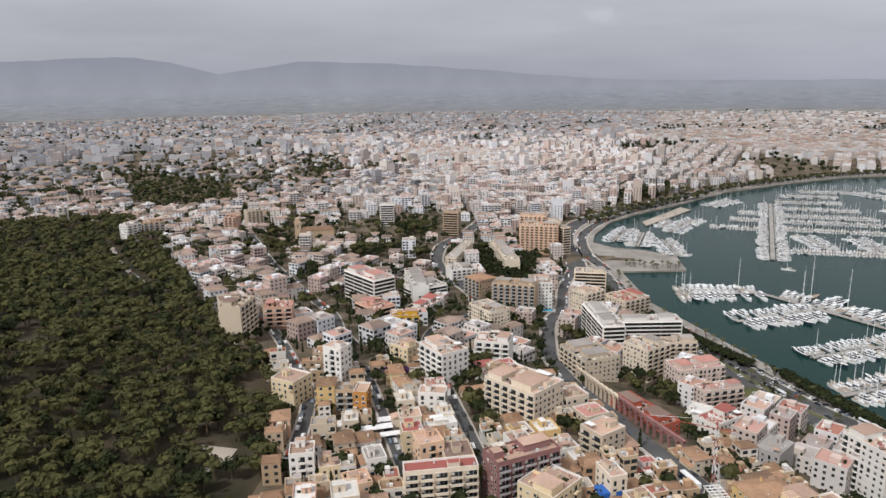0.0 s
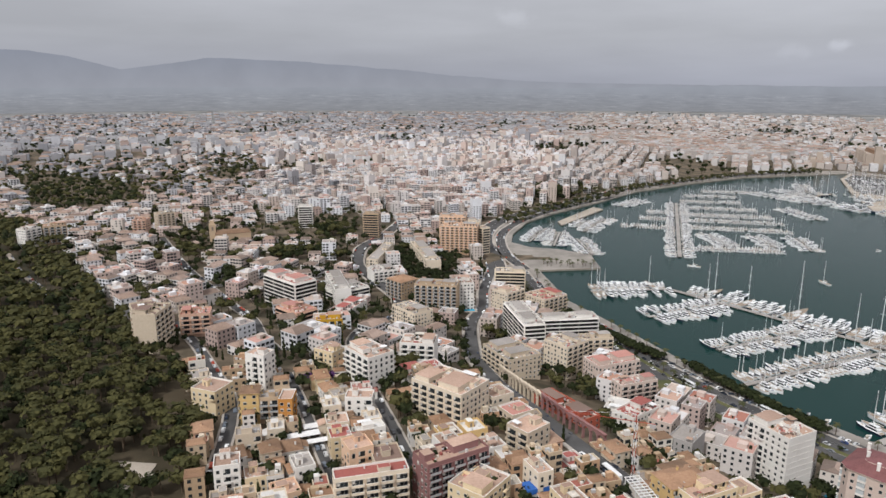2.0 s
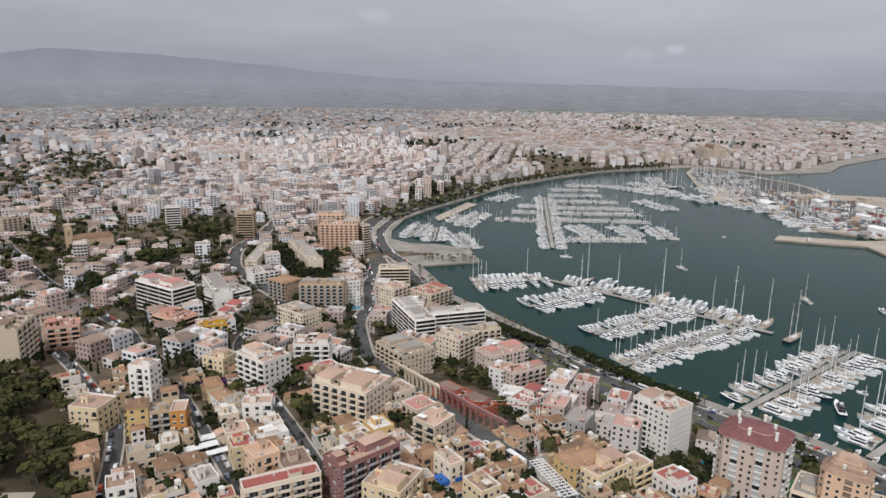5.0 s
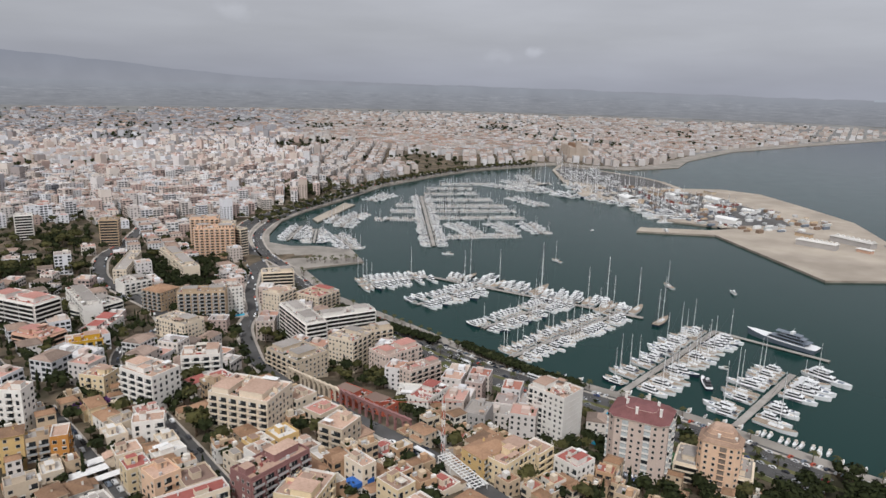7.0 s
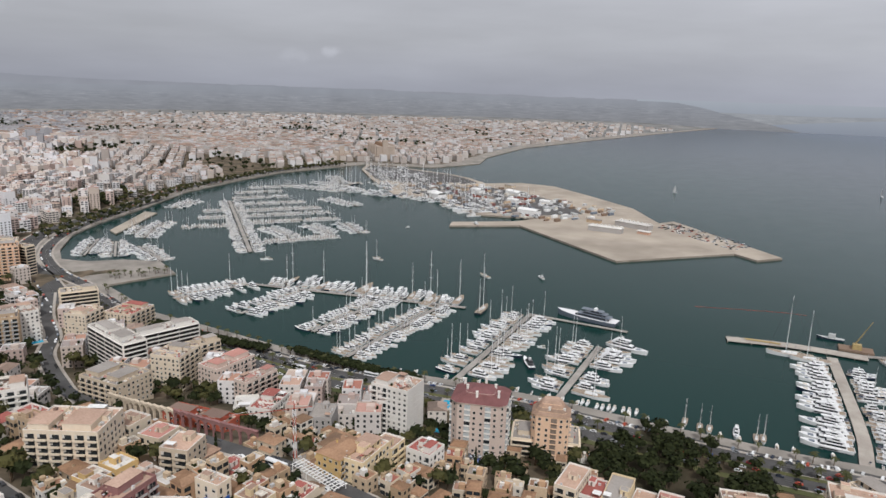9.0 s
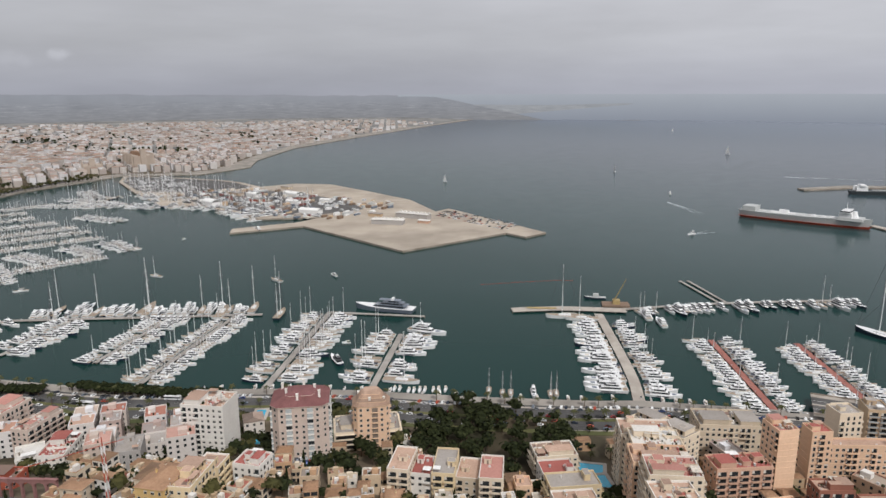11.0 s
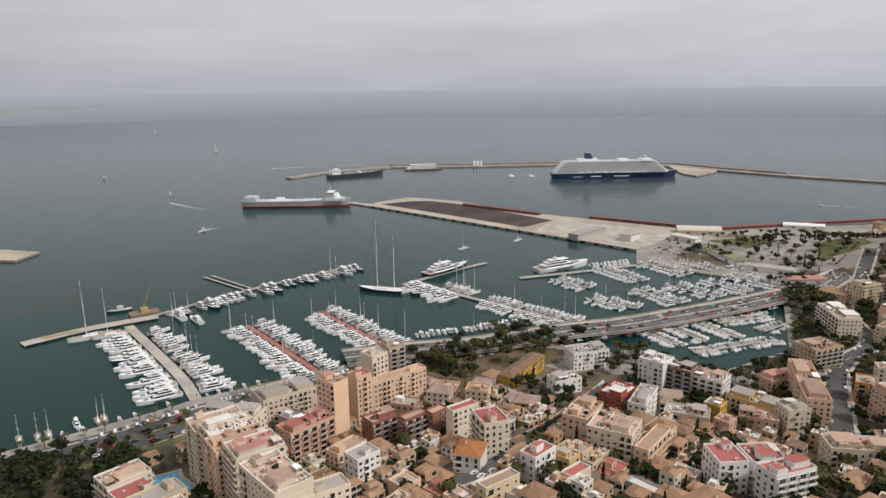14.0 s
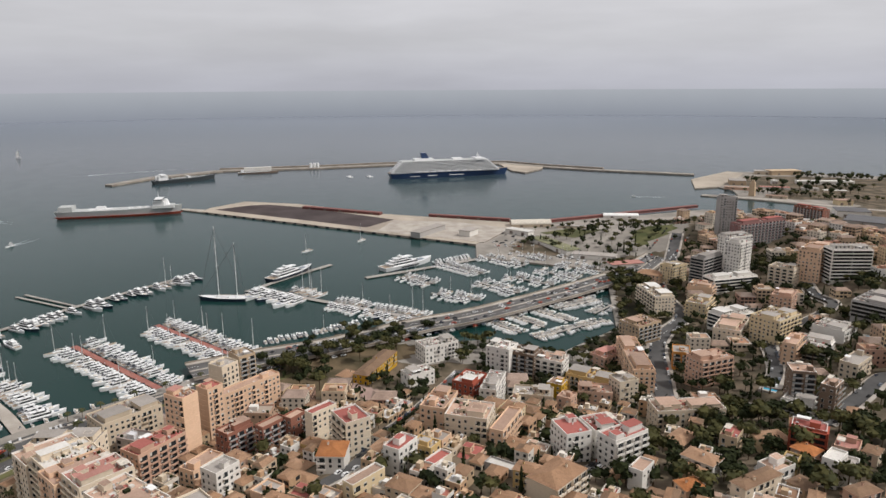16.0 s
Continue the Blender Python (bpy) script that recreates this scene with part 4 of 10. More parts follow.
def block(name, label, x, y, ang, w, d, st, wall, roof, style, near=None, group="", category=""):
    """A building: walls with parapet, roof, balconies, windows, roof structures."""
    zc = [float(hz(x + dx, y + dy)) for dx, dy in (rot2(sx * w / 2, sy * d / 2, ang) for sx in (-1, 1) for sy in (-1, 1))]
    z = max(min(zc), 1.9) if style == "plainhouse" else max(float(hz(x, y)), 1.9)
    FOOT.append((x, y, ang, w, d))
    h = st * FLOOR + 0.4
    if len(label.split()) < 4:
        label += " on the hillside"
    rich = near is None
    far = math.hypot(x + 40, y - 20)
    root = thing(name, label, category or name.replace("_", " "), group, pose(x, y, z, 0, 0, ang))
    near = far < 232 if near is None else near
    B = Build()
    W2, D2, low = w / 2, d / 2, -9.0
    tile = roof in ("tile", "orangetile", "peachtile")
    par = 0.0 if tile else 0.9
    o = [(-W2, -D2), (W2, -D2), (W2, D2), (-W2, D2)]
    k = 0.3
    i_ = [(-W2 + k, -D2 + k), (W2 - k, -D2 + k), (W2 - k, D2 - k), (-W2 + k, D2 - k)]
    cap = "white" if roof in ("redroof", "pinkroof", "terra") and wall not in ("brick", "mauve", "tan", "salmon", "peach") else wall
    oe = [(q[0] + 0.1 * (1 if q[0] > 0 else -1), q[1] + 0.1 * (1 if q[1] > 0 else -1)) for q in o]
    rings = [(o, low)]
    if rich and st > 4 and style != "band":
        for f in range(1, st):
            rings += [(o, f * FLOOR), (oe, f * FLOOR), (oe, f * FLOOR + 0.3), (o, f * FLOOR + 0.3)]
    rings.append((o, h + par))
    body = len(rings) - 1
    if not tile:
        rings += [(i_, h + par), (i_, h)]
    V = [(*q, zq) for r_, zq in rings for q in r_]
    Q = [(4 * k_ + a, 4 * k_ + (a + 1) % 4, 4 * k_ + 4 + (a + 1) % 4, 4 * k_ + 4 + a) for k_ in range(len(rings) - 1) for a in range(4)]
    B.add(V, Q, wall)
    B.mi[-1][4 * body:] = B.slot(cap)
    R = Build()
    if style == "plainhouse":
        # a lower side wing with its own lean-to roof
        sx, a, b_, hh = rng.choice((-1, 1)), w * rng.uniform(0.22, 0.36), d * rng.uniform(0.5, 0.85), max(2.6, h - FLOOR * rng.choice((0.6, 1, 1)))
        x0, x1 = sorted((sx * W2, sx * (W2 + a)))
        y0 = rng.choice((-D2, D2 - b_))
        B.box(x0, x1, y0, y0 + b_, low, hh, wall)
        zo, zi = (hh, hh + a * 0.32) if sx < 0 else (hh + a * 0.32, hh)
        R.add([(x0 - 0.25, y0 - 0.25, zo + 0.06), (x1 + 0.25, y0 - 0.25, zi + 0.06), (x1 + 0.25, y0 + b_ + 0.25, zi + 0.06), (x0 - 0.25, y0 + b_ + 0.25, zo + 0.06)], [(0, 1, 2, 3)], roof if tile else rng.choice(("tile", roof)))
        B.box(x0 - 0.2, x1 + 0.2, y0 - 0.2, y0 + b_ + 0.2, hh - 0.1, hh + 0.05, wall)
    part("wall", B, root)
    if tile:
        e, rise = 0.5, min(w, d) * 0.17
        if w >= d:
            r0, r1 = (-W2 + d * 0.45, 0, h + rise), (W2 - d * 0.45, 0, h + rise)
        else:
            r0, r1 = (0, -D2 + w * 0.45, h + rise), (0, D2 - w * 0.45, h + rise)
        c = [(-W2 - e, -D2 - e, h), (W2 + e, -D2 - e, h), (W2 + e, D2 + e, h), (-W2 - e, D2 + e, h)]
        if w >= d:
            for q in ((c[0], c[1], r1, r0), (c[2], c[3], r0, r1), (c[1], c[2], r1, r1), (c[3], c[0], r0, r0)):
                R.add(q if q[2] != q[3] else (q[0], q[1], q[2], tuple(np.add(q[0], q[2]) / 2)), [(0, 1, 2, 3)], roof)
        else:
            for q in ((c[1], c[2], r1, r0), (c[3], c[0], r0, r1), (c[0], c[1], r0, r0), (c[2], c[3], r1, r1)):
                R.add(q if q[2] != q[3] else (q[0], q[1], q[2], tuple(np.add(q[0], q[2]) / 2)), [(0, 1, 2, 3)], roof)
        R.box(-W2 - e, W2 + e, -D2 - e, D2 + e, h - 0.2, h - 0.01, wall)
    else:
        R.add([(-W2 + 0.3, -D2 + 0.3, h), (W2 - 0.3, -D2 + 0.3, h), (W2 - 0.3, D2 - 0.3, h), (-W2 + 0.3, D2 - 0.3, h)], [(0, 1, 2, 3)], roof)
    roof_part = part("roof", R, root)
    # set-back upper storey and low dividing walls on the larger terraces
    if rich and not tile and w > 13 and d > 10 and (w * d > 250 or rng.random() < 0.75):
        for side in ((-1, 1) if w > 30 else (rng.choice((-1, 1)),)):
            S = Build()
            a, b_ = w * rng.uniform(0.26, 0.42), d * rng.uniform(0.42, 0.62)
            px, py = side * (W2 - a / 2 - w * rng.uniform(0.04, 0.12)), rng.uniform(0, D2 - b_ / 2 - 0.6)
            S.box(px - a / 2, px + a / 2, py - b_ / 2, py + b_ / 2, h, h + 2.9, wall, roof)
            for f in range(max(1, int(a / 3.2))):
                q = px - a / 2 + a * (f + 0.5) / max(1, int(a / 3.2))
                S.quad((q - 0.7, py - b_ / 2 - 0.03, h + 0.2), (q + 0.7, py - b_ / 2 - 0.03, h + 0.2), (q + 0.7, py - b_ / 2 - 0.03, h + 2.2), (q - 0.7, py - b_ / 2 - 0.03, h + 2.2), "glass")
            S.box(px - a / 2 - 0.3, px + a / 2 + 0.3, py - b_ / 2 - 1.0, py + b_ / 2 + 0.2, h + 2.9, h + 3.1, wall, roof)
            part("penthouse", S, roof_part)
        S = Build()
        for f in range(1, max(2, int(w / 7))):
            q = -W2 + w * f / max(2, int(w / 7)) + rng.uniform(-0.8, 0.8)
            S.box(q - 0.1, q + 0.1, -D2 + 0.3, -D2 + d * rng.uniform(0.3, 0.9), h, h + rng.uniform(0.9, 1.6), wall)
        for _ in range(int(w * d / 9)):
            qx, qy, e_ = rng.uniform(-W2 + 1, W2 - 2.5), rng.uniform(-D2 + 1, D2 - 2.5), rng.uniform(0.3, 1.0) * rng.choice((1, 1, 1.8))
            S.box(qx, qx + e_, qy, qy + e_ * rng.uniform(0.6, 1.6), h, h + rng.uniform(0.3, 1.3), rng.choice(["unit", "white", "frame", "leaf", "leaf", "brownroof", "canvas", "redroof", wall, wall]))
        for _ in range(int(w * d / 45)):
            # paved or stained squares between the terraces, and low party walls
            qx, qy = rng.uniform(-W2 + 0.6, W2 - 4.5), rng.uniform(-D2 + 0.6, D2 - 4.5)
            a, b_ = rng.uniform(1.8, 3.6), rng.uniform(1.8, 3.6)
            S.box(qx, qx + a, qy, qy + b_, h, h + 0.06 + 0.004 * (_ % 9), rng.choice(["terra", "greyroof", "redroof", "whiteroof", "pinkroof", "brownroof"]))
            S.box(qx, qx + a, qy - 0.1, qy + 0.06, h, h + rng.uniform(0.7, 1.3), wall)
        tagged(part("terrace_clutter", S, root, "low terrace walls, planters and units"), kind="stuff")
    elif not rich and not tile and rng.random() < 0.6:
        S = Build()
        for _ in range(int(w * d / 16)):
            qx, qy, e_ = rng.uniform(-W2 + 0.6, W2 - 1.4), rng.uniform(-D2 + 0.6, D2 - 1.4), rng.uniform(0.3, 0.9)
            S.box(qx, qx + e_ * rng.uniform(0.7, 2.0), qy, qy + e_, h, h + rng.uniform(0.3, 1.2), rng.choice(["unit", "white", "frame", "leaf", "brownroof", "canvas", wall]))
        tagged(part("terrace_clutter", S, root, "planters, units and furniture on the terrace"), kind="stuff")
    # roof structures
    if not tile and w > 7 and d > 7:
        for _ in range(1 + (rich and w * d > 350) + (rich and w * d > 700)):
            S = Build()
            a, b_, hh = rng.uniform(2.6, min(6, w * 0.45)), rng.uniform(2.6, min(5, d * 0.45)), rng.uniform(2.2, 3.2)
            px, py = rng.uniform(-W2 + a / 2 + 0.5, W2 - a / 2 - 0.5), rng.uniform(-D2 * 0.2, D2 - b_ / 2 - 0.5)
            S.box(px - a / 2, px + a / 2, py - b_ / 2, py + b_ / 2, h, h + hh, wall, roof)
            S.box(px - a / 2 - 0.15, px + a / 2 + 0.15, py - b_ / 2 - 0.15, py + b_ / 2 + 0.15, h + hh - 0.25, h + hh - 0.02, wall)
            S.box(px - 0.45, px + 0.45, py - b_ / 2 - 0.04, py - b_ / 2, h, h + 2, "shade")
            part("stair_head", S, roof_part)
        for _ in range(rng.randint(1, 2) + int(w * d > 400) * 2 if rich else rng.randint(0, 1)):
            S = Build()
            px, py = rng.uniform(-W2 + 1, W2 - 1), rng.uniform(-D2 + 1, D2 - 1)
            a, hh = rng.uniform(0.4, 1.1), rng.uniform(0.6, 1.6)
            S.box(px - a / 2, px + a / 2, py - a * 0.4, py + a * 0.4, h, h + hh, rng.choice(["unit", "white", wall]))
            S.box(px - a / 2 - 0.08, px + a / 2 + 0.08, py - a * 0.4 - 0.08, py + a * 0.4 + 0.08, h + hh, h + hh + 0.12, "unit")
            part(rng.choice(["roof_unit", "chimney"]), S, roof_part)
        if rng.random() < (0.6 if rich else 0.25) and w > 9:
            S = Build()
            a, b_ = rng.uniform(3, min(8, w * 0.5)), rng.uniform(2.5, min(4.5, d * 0.4))
            px, py = rng.uniform(-W2 + a / 2 + 0.4, W2 - a / 2 - 0.4), -D2 + b_ / 2 + 0.6
            S.box(px - a / 2, px + a / 2, py - b_ / 2, py + b_ / 2, h + 2.3, h + 2.38, rng.choice(["awning", "awning", "terra", "canvas"]))
            for sx in (-1, 1):
                for sy in (-1, 1):
                    S.box(px + sx * (a / 2 - 0.1) - 0.05, px + sx * (a / 2 - 0.1) + 0.05, py + sy * (b_ / 2 - 0.1) - 0.05, py + sy * (b_ / 2 - 0.1) + 0.05, h, h + 2.3, "frame")
            part("terrace_awning", S, roof_part)
    elif tile:
        S = Build()
        px, py = rng.uniform(-W2 * 0.5, W2 * 0.5), rng.uniform(-D2 * 0.5, D2 * 0.5)
        S.box(px - 0.35, px + 0.35, py - 0.35, py + 0.35, h, h + min(w, d) * 0.17 + 0.9, wall)
        S.box(px - 0.45, px + 0.45, py - 0.45, py + 0.45, h + min(w, d) * 0.17 + 0.9, h + min(w, d) * 0.17 + 1.05, roof)
        part("chimney", S, roof_part)
    # the four fronts
    sides = [(0, -D2, 0, w), (W2, 0, 90, d), (0, D2, 180, w), (-W2, 0, 270, d)]
    J = Build()
    for si, (cx, cy, rz, ln) in enumerate(sides):
        main = si in (0, 2)
        if style == "band":
            for f in range(st):
                S = Build()
                z0 = f * FLOOR
                S.box(-ln / 2 + 0.1, ln / 2 - 0.1, -0.9, 0, z0 + 2.75, z0 + 3.0, wall)
                S.box(-ln / 2 + 0.1, ln / 2 - 0.1, -0.9, -0.8, z0 - 0.1, z0 + 0.7, wall)
                # near-black sheet: painted shade of open decks, flat stand-in for dark glass
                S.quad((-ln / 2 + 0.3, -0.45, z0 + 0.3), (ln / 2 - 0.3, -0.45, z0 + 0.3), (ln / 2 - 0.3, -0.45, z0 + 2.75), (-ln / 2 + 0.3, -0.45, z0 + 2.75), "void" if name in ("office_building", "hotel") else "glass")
                nb = max(1, int(ln / 13))
                for i in range(nb + 1):
                    px = -ln / 2 + 0.2 + (ln - 0.4) * i / nb
                    S.box(px - 0.08, px + 0.08, -0.7, 0, z0, z0 + 2.75, wall)
                part("balcony_band", S, root, m=pose(cx, cy, 0, 0, 0, rz))
            continue
        if style == "balc" and main and ln > 6:
            nb = max(1, round(ln / 5.5))
            wd = round(ln / nb * 0.86, 1)
            key = (wd, wall)
            if key not in BAYS:
                BAYS[key] = bay_mesh(wd, wall)
            for f in range(1 if st > 3 else 0, st):
                for i in range(nb):
                    px = -ln / 2 + ln * (i + 0.5) / nb
                    ox, oy = rot2(px, 0, rz)
                    if far < 270:
                        part("balcony", BAYS[key][0], root, m=pose(cx + ox, cy + oy, f * FLOOR + 0.15, 0, 0, rz))
                    else:
                        n0, cs, sn = 0, math.cos(radians(rz)), math.sin(radians(rz))
                        Bb = BAYS[key][1]
                        for V, Q, mi in zip(Bb.V, Bb.Q, Bb.mi):
                            J.add(np.c_[cx + ox + V[:, 0] * cs - V[:, 1] * sn, cy + oy + V[:, 0] * sn + V[:, 1] * cs, V[:, 2] + f * FLOOR + 0.15], Q - n0, Bb.mats[mi[0]])
                            n0 += len(V)
            continue
        n = max(1, int(ln / (3.0 if st > 3 else 3.6)))
        blank = rng.random() < 0.12 and not main
        bays = set()
        if main and st > 2 and n > 2 and (style == "win" or st > 3):
            bays = set(rng.sample(range(n), max(1, n // 3)))
        for f in range(st):
            for i in range(n):
                if blank or rng.random() < 0.08:
                    continue
                px = -ln / 2 + ln * (i + 0.5) / n
                ox, oy = rot2(px, 0, rz)
                if i in bays and f > 0:
                    bw = round(ln / n * 0.9, 1)
                    key = (bw, wall)
                    if key not in BAYS:
                        BAYS[key] = bay_mesh(bw, wall)
                    n0, cs, sn = 0, math.cos(radians(rz)), math.sin(radians(rz))
                    Bb = BAYS[key][1]
                    for V, Q, mi in zip(Bb.V, Bb.Q, Bb.mi):
                        J.add(np.c_[cx + ox + V[:, 0] * cs - V[:, 1] * sn, cy + oy + V[:, 0] * sn + V[:, 1] * cs, V[:, 2] + f * FLOOR + 0.15], Q - n0, Bb.mats[mi[0]])
                        n0 += len(V)
                elif near:
                    part("window", WINDOWS[rng.choice((0, 0, 1, 2, 3, 4))], root, m=pose(cx + ox, cy + oy, f * FLOOR + 1.0, 0, 0, rz))
                else:
                    wd, ht, z0 = rng.choice((1.0, 1.2, 1.5)), 1.35, f * FLOOR + 1.0
                    if rng.random() < 0.2:
                        z0, ht = f * FLOOR + 0.2, 2.1
                    for (ww, a0, a1, off, mt) in ((wd + 0.24, z0 - 0.12, z0 + ht + 0.1, 0.03, "frame"), (wd, z0, z0 + ht * rng.choice((1, 1, 0.65)), 0.05, "glass")):
                        pts = [rot2(px - ww / 2, -off, rz), rot2(px + ww / 2, -off, rz)]
                        (ax, ay), (bx, by) = pts
                        J.quad((cx + ax, cy + ay, a0), (cx + bx, cy + by, a0), (cx + bx, cy + by, a1), (cx + ax, cy + ay, a1), mt)
    if J.n:
        tagged(part("fenestration", J, root, "dark glazed windows with pale surrounds"), kind="stuff")
    return root


# ---- the named blocks ----
block("apartment_block", "red rendered apartment house with white terrace", 295.4, -132.1, 129, 19.5, 14.8, 4, "redwall", "whiteroof", "win")
block("apartment_block", "white gable apartment house beside the red one", 276.9, -139.3, 141, 28.8, 10.1, 5, "white", "greyroof", "win")
block("school", "long building with broad clay tile roof", 140.9, -99.8, 114, 21.4, 14.2, 3, "cream", "tile", "balc")
block("shelter", "white roofed shelter in a yard", 168.5, -89.1, 34, 14.1, 6.0, 1, "grey", "whiteroof", "win")
block("house", "terraced house with rust red roof terrace", 175.0, -60.4, 120, 15.9, 6.0, 2, "cream", "redroof", "win")
block("house", "pink townhouse with terrace", 256.6, -179.4, 125, 10.3, 9.0, 3, "salmon", "terra", "win")
block("apartment_block", "cream stepped apartment house with peach upper walls", 238.2, -88.0, 138, 22.8, 13.4, 5, "peach", "terra", "win")
block("apartment_block", "cream apartment house with white roof structures", 214.6, -95.1, 51, 21.4, 18.7, 5, "cream", "terra", "win")
block("apartment_block", "peach terraced apartment wing with awnings", 204.8, -110.0, 132, 26.5, 6.9, 4, "peach", "terra", "balc")
block("house", "tan hillside house with worn clay tile roof", 167.1, -187.6, 112, 15.3, 9.8, 2, "tan", "tile", "win")
block("house", "ochre house with green edged roof terrace", 152.4, -204.5, 121, 12.5, 8.1, 3, "tan", "redroof", "win")
block("house", "pale yellow house with brown tiled roof", 144.8, -221.4, 77, 15.2, 10.6, 2, "paleyellow", "tile", "win")
block("apartment_block", "red rendered apartment house with white window bands", 133.9, -233.0, 36, 14.7, 9.3, 4, "redwall", "redroof", "band")
block("house", "low house with rust orange tiled roof", 124.0, -220.2, 14, 10.2, 8.8, 2, "salmon", "orangetile", "win")
block("house", "long white house with brown tiled roofs", 133.0, -167.8, 22, 14.3, 9.6, 3, "white", "tile", "win")
block("house", "white house with terracotta roof terrace", 112.0, -187.6, 96, 12.0, 9.1, 3, "white", "terra", "win")
block("house", "narrow yellow gable house with grey roof", 114.3, -199.1, 117, 6.4, 6.0, 3, "yellow", "greyroof", "win")
block("house", "long row house with weathered tile roof", 105.7, -170.0, 97, 22.2, 6.8, 3, "cream", "tile", "win")
block("house", "pink house with pink roof terrace", 113.3, -231.7, 120, 11.8, 9.5, 3, "salmon", "pinkroof", "win")
block("house", "white cubic house with stacked terraces", 102.2, -208.8, 111, 11.5, 6.3, 4, "white", "whiteroof", "win")
block("house", "white cubic house with grey terrace", 99.0, -214.3, 124, 8.8, 6.0, 3, "white", "greyroof", "win")
block("house", "cream house with clay tile roof on the slope", 108.2, -241.2, 113, 8.2, 6.0, 2, "cream", "tile", "win")
block("house", "peach house with bright orange tiled roof", 117.2, -147.2, 85, 9.4, 7.8, 2, "peach", "orangetile", "win")
block("house", "red house with broad clay tile roof", 81.4, -197.4, 88, 11.9, 6.6, 3, "salmon", "tile", "win")
block("house", "small white cubic house with terracotta terrace", 134.7, -136.9, 117, 11.1, 6.3, 3, "white", "terra", "win")
block("house", "tan house with hipped tile roof in a garden", 128.2, -159.2, 15, 8.9, 8.2, 2, "tan", "tile", "win")
block("house", "tan house with low tile roof in a garden", 99.3, -187.9, 97, 8.7, 7.8, 2, "tan", "tile", "win")
block("apartment_block", "dark balconied apartment block with orange terraces", 186.0, -288.5, 55, 12.9, 12.6, 7, "brown", "terra", "balc")
block("apartment_block", "lower wing of the dark block with orange terrace", 161.7, -282.4, 112, 13.4, 7.5, 6, "brown", "terra", "balc")
block("apartment_block", "white podium of the dark balconied block", 178.2, -281.1, 25, 16.1, 11.5, 2, "white", "greyroof", "band")
block("apartment_block", "cream stepped apartment block on the hill road", 296.0, -392.4, 104, 31.9, 23.0, 6, "paleyellow", "greyroof", "balc")
block("apartment_block", "salmon blank walled apartment block on the hill", 327.1, -435.3, 122, 25.6, 15.9, 6, "salmon", "terra", "win")
block("commercial_building", "white low hall with dark square windows", 261.2, -412.5, 106, 23.1, 22.7, 3, "white", "greyroof", "win")
block("apartment_block", "tan gabled apartment house with balconies", 415.8, -431.3, 125, 23.9, 22.3, 4, "peach", "terra", "balc")
block("apartment_block", "cream villa block with green roof terrace", 380.3, -396.7, 121, 28.0, 17.9, 4, "paleyellow", "greyroof", "balc")
block("apartment_block", "pale house with salmon roof terraces", 319.6, -372.4, 125, 40.0, 20.2, 4, "cream", "terra", "win")
block("apartment_block", "beige apartment row with banded front", 248.4, -375.1, 119, 25.0, 22.6, 3, "white", "greyroof", "band")
block("apartment_block", "tan corner apartment house by the pool terrace", 248.8, -356.7, 119, 24.7, 8.8, 5, "peach", "terra", "balc")
block("apartment_block", "beige block with planted roof and pool", 193.5, -343.7, 108, 22.5, 10.4, 4, "beige", "greyroof", "win")
block("hotel", "banded grey hall with long dark window strips", 267.7, -467.3, 107, 40.0, 24.3, 4, "grey", "greyroof", "band")
block("apartment_block", "peach balconied apartment tower on the hill", 372.1, -522.3, 117, 39.9, 19.2, 9, "peach", "terra", "balc")
block("apartment_block", "pale yellow stepped apartment block with terracotta roofs", 15.2, 235.3, 232, 18.7, 16.5, 4, "paleyellow", "terra", "win")
block("hotel", "white hotel wing with dark continuous window bands", 68.5, 501.5, 100, 54.4, 15.6, 9, "white", "greyroof", "band")
block("hotel", "long white hotel with dark continuous window bands", 103.9, 512.1, -174, 46.7, 14.4, 8, "white", "greyroof", "band")
block("hotel", "beige hotel tower beside the banded hotel", 91.8, 451.4, -142, 22.2, 21.0, 8, "cream", "greyroof", "balc")
block("hotel", "cream hotel with brown balconies", 116.9, 474.7, -172, 25.5, 11.3, 7, "beige", "greyroof", "balc")
block("hotel", "pale pink hotel wing with pink coated roof", 117.8, 428.6, -160, 32.2, 18.0, 7, "pinkwall", "pinkroof", "win")
block("hotel", "pale pink hotel wing with small white balconies", 124.8, 398.6, -161, 26.8, 10.5, 6, "pinkwall", "pinkroof", "balc")
block("apartment_block", "white apartment block with terracotta roof terraces", -37.2, 357.7, 129, 23.5, 17.0, 6, "white", "terra", "balc")
block("apartment_block", "white apartment block with stacked dark balconies", -10.2, 396.8, 171, 21.0, 15.9, 6, "white", "terra", "balc")
block("restaurant", "low white building with red roof terrace and loungers", -9.7, 369.6, -154, 27.8, 15.3, 2, "white", "redroof", "win")
block("apartment_block", "cream terraced apartment block with solar panels", 6.4, 314.8, 140, 31.0, 22.6, 6, "cream", "terra", "balc")
block("apartment_block", "ochre apartment house with clay tile roof", -89.3, 305.8, -84, 9.1, 8.6, 5, "yellow", "tile", "win")
block("apartment_block", "tan apartment house with stacked balconies", -80.6, 306.5, -173, 8.9, 7.7, 4, "tan", "greyroof", "balc")
block("house", "orange rendered house beside the tan block", -72.2, 307.3, -90, 11.3, 6.6, 4, "orange", "terra", "win")
block("apartment_block", "narrow white apartment slab with reddish roof", -92.7, 340.2, 157, 11.6, 9.5, 7, "white", "terra", "win")
block("apartment_block", "mauve brick apartment block with white balconies", 4.6, 246.4, -150, 28.1, 12.0, 6, "mauve", "terra", "balc")
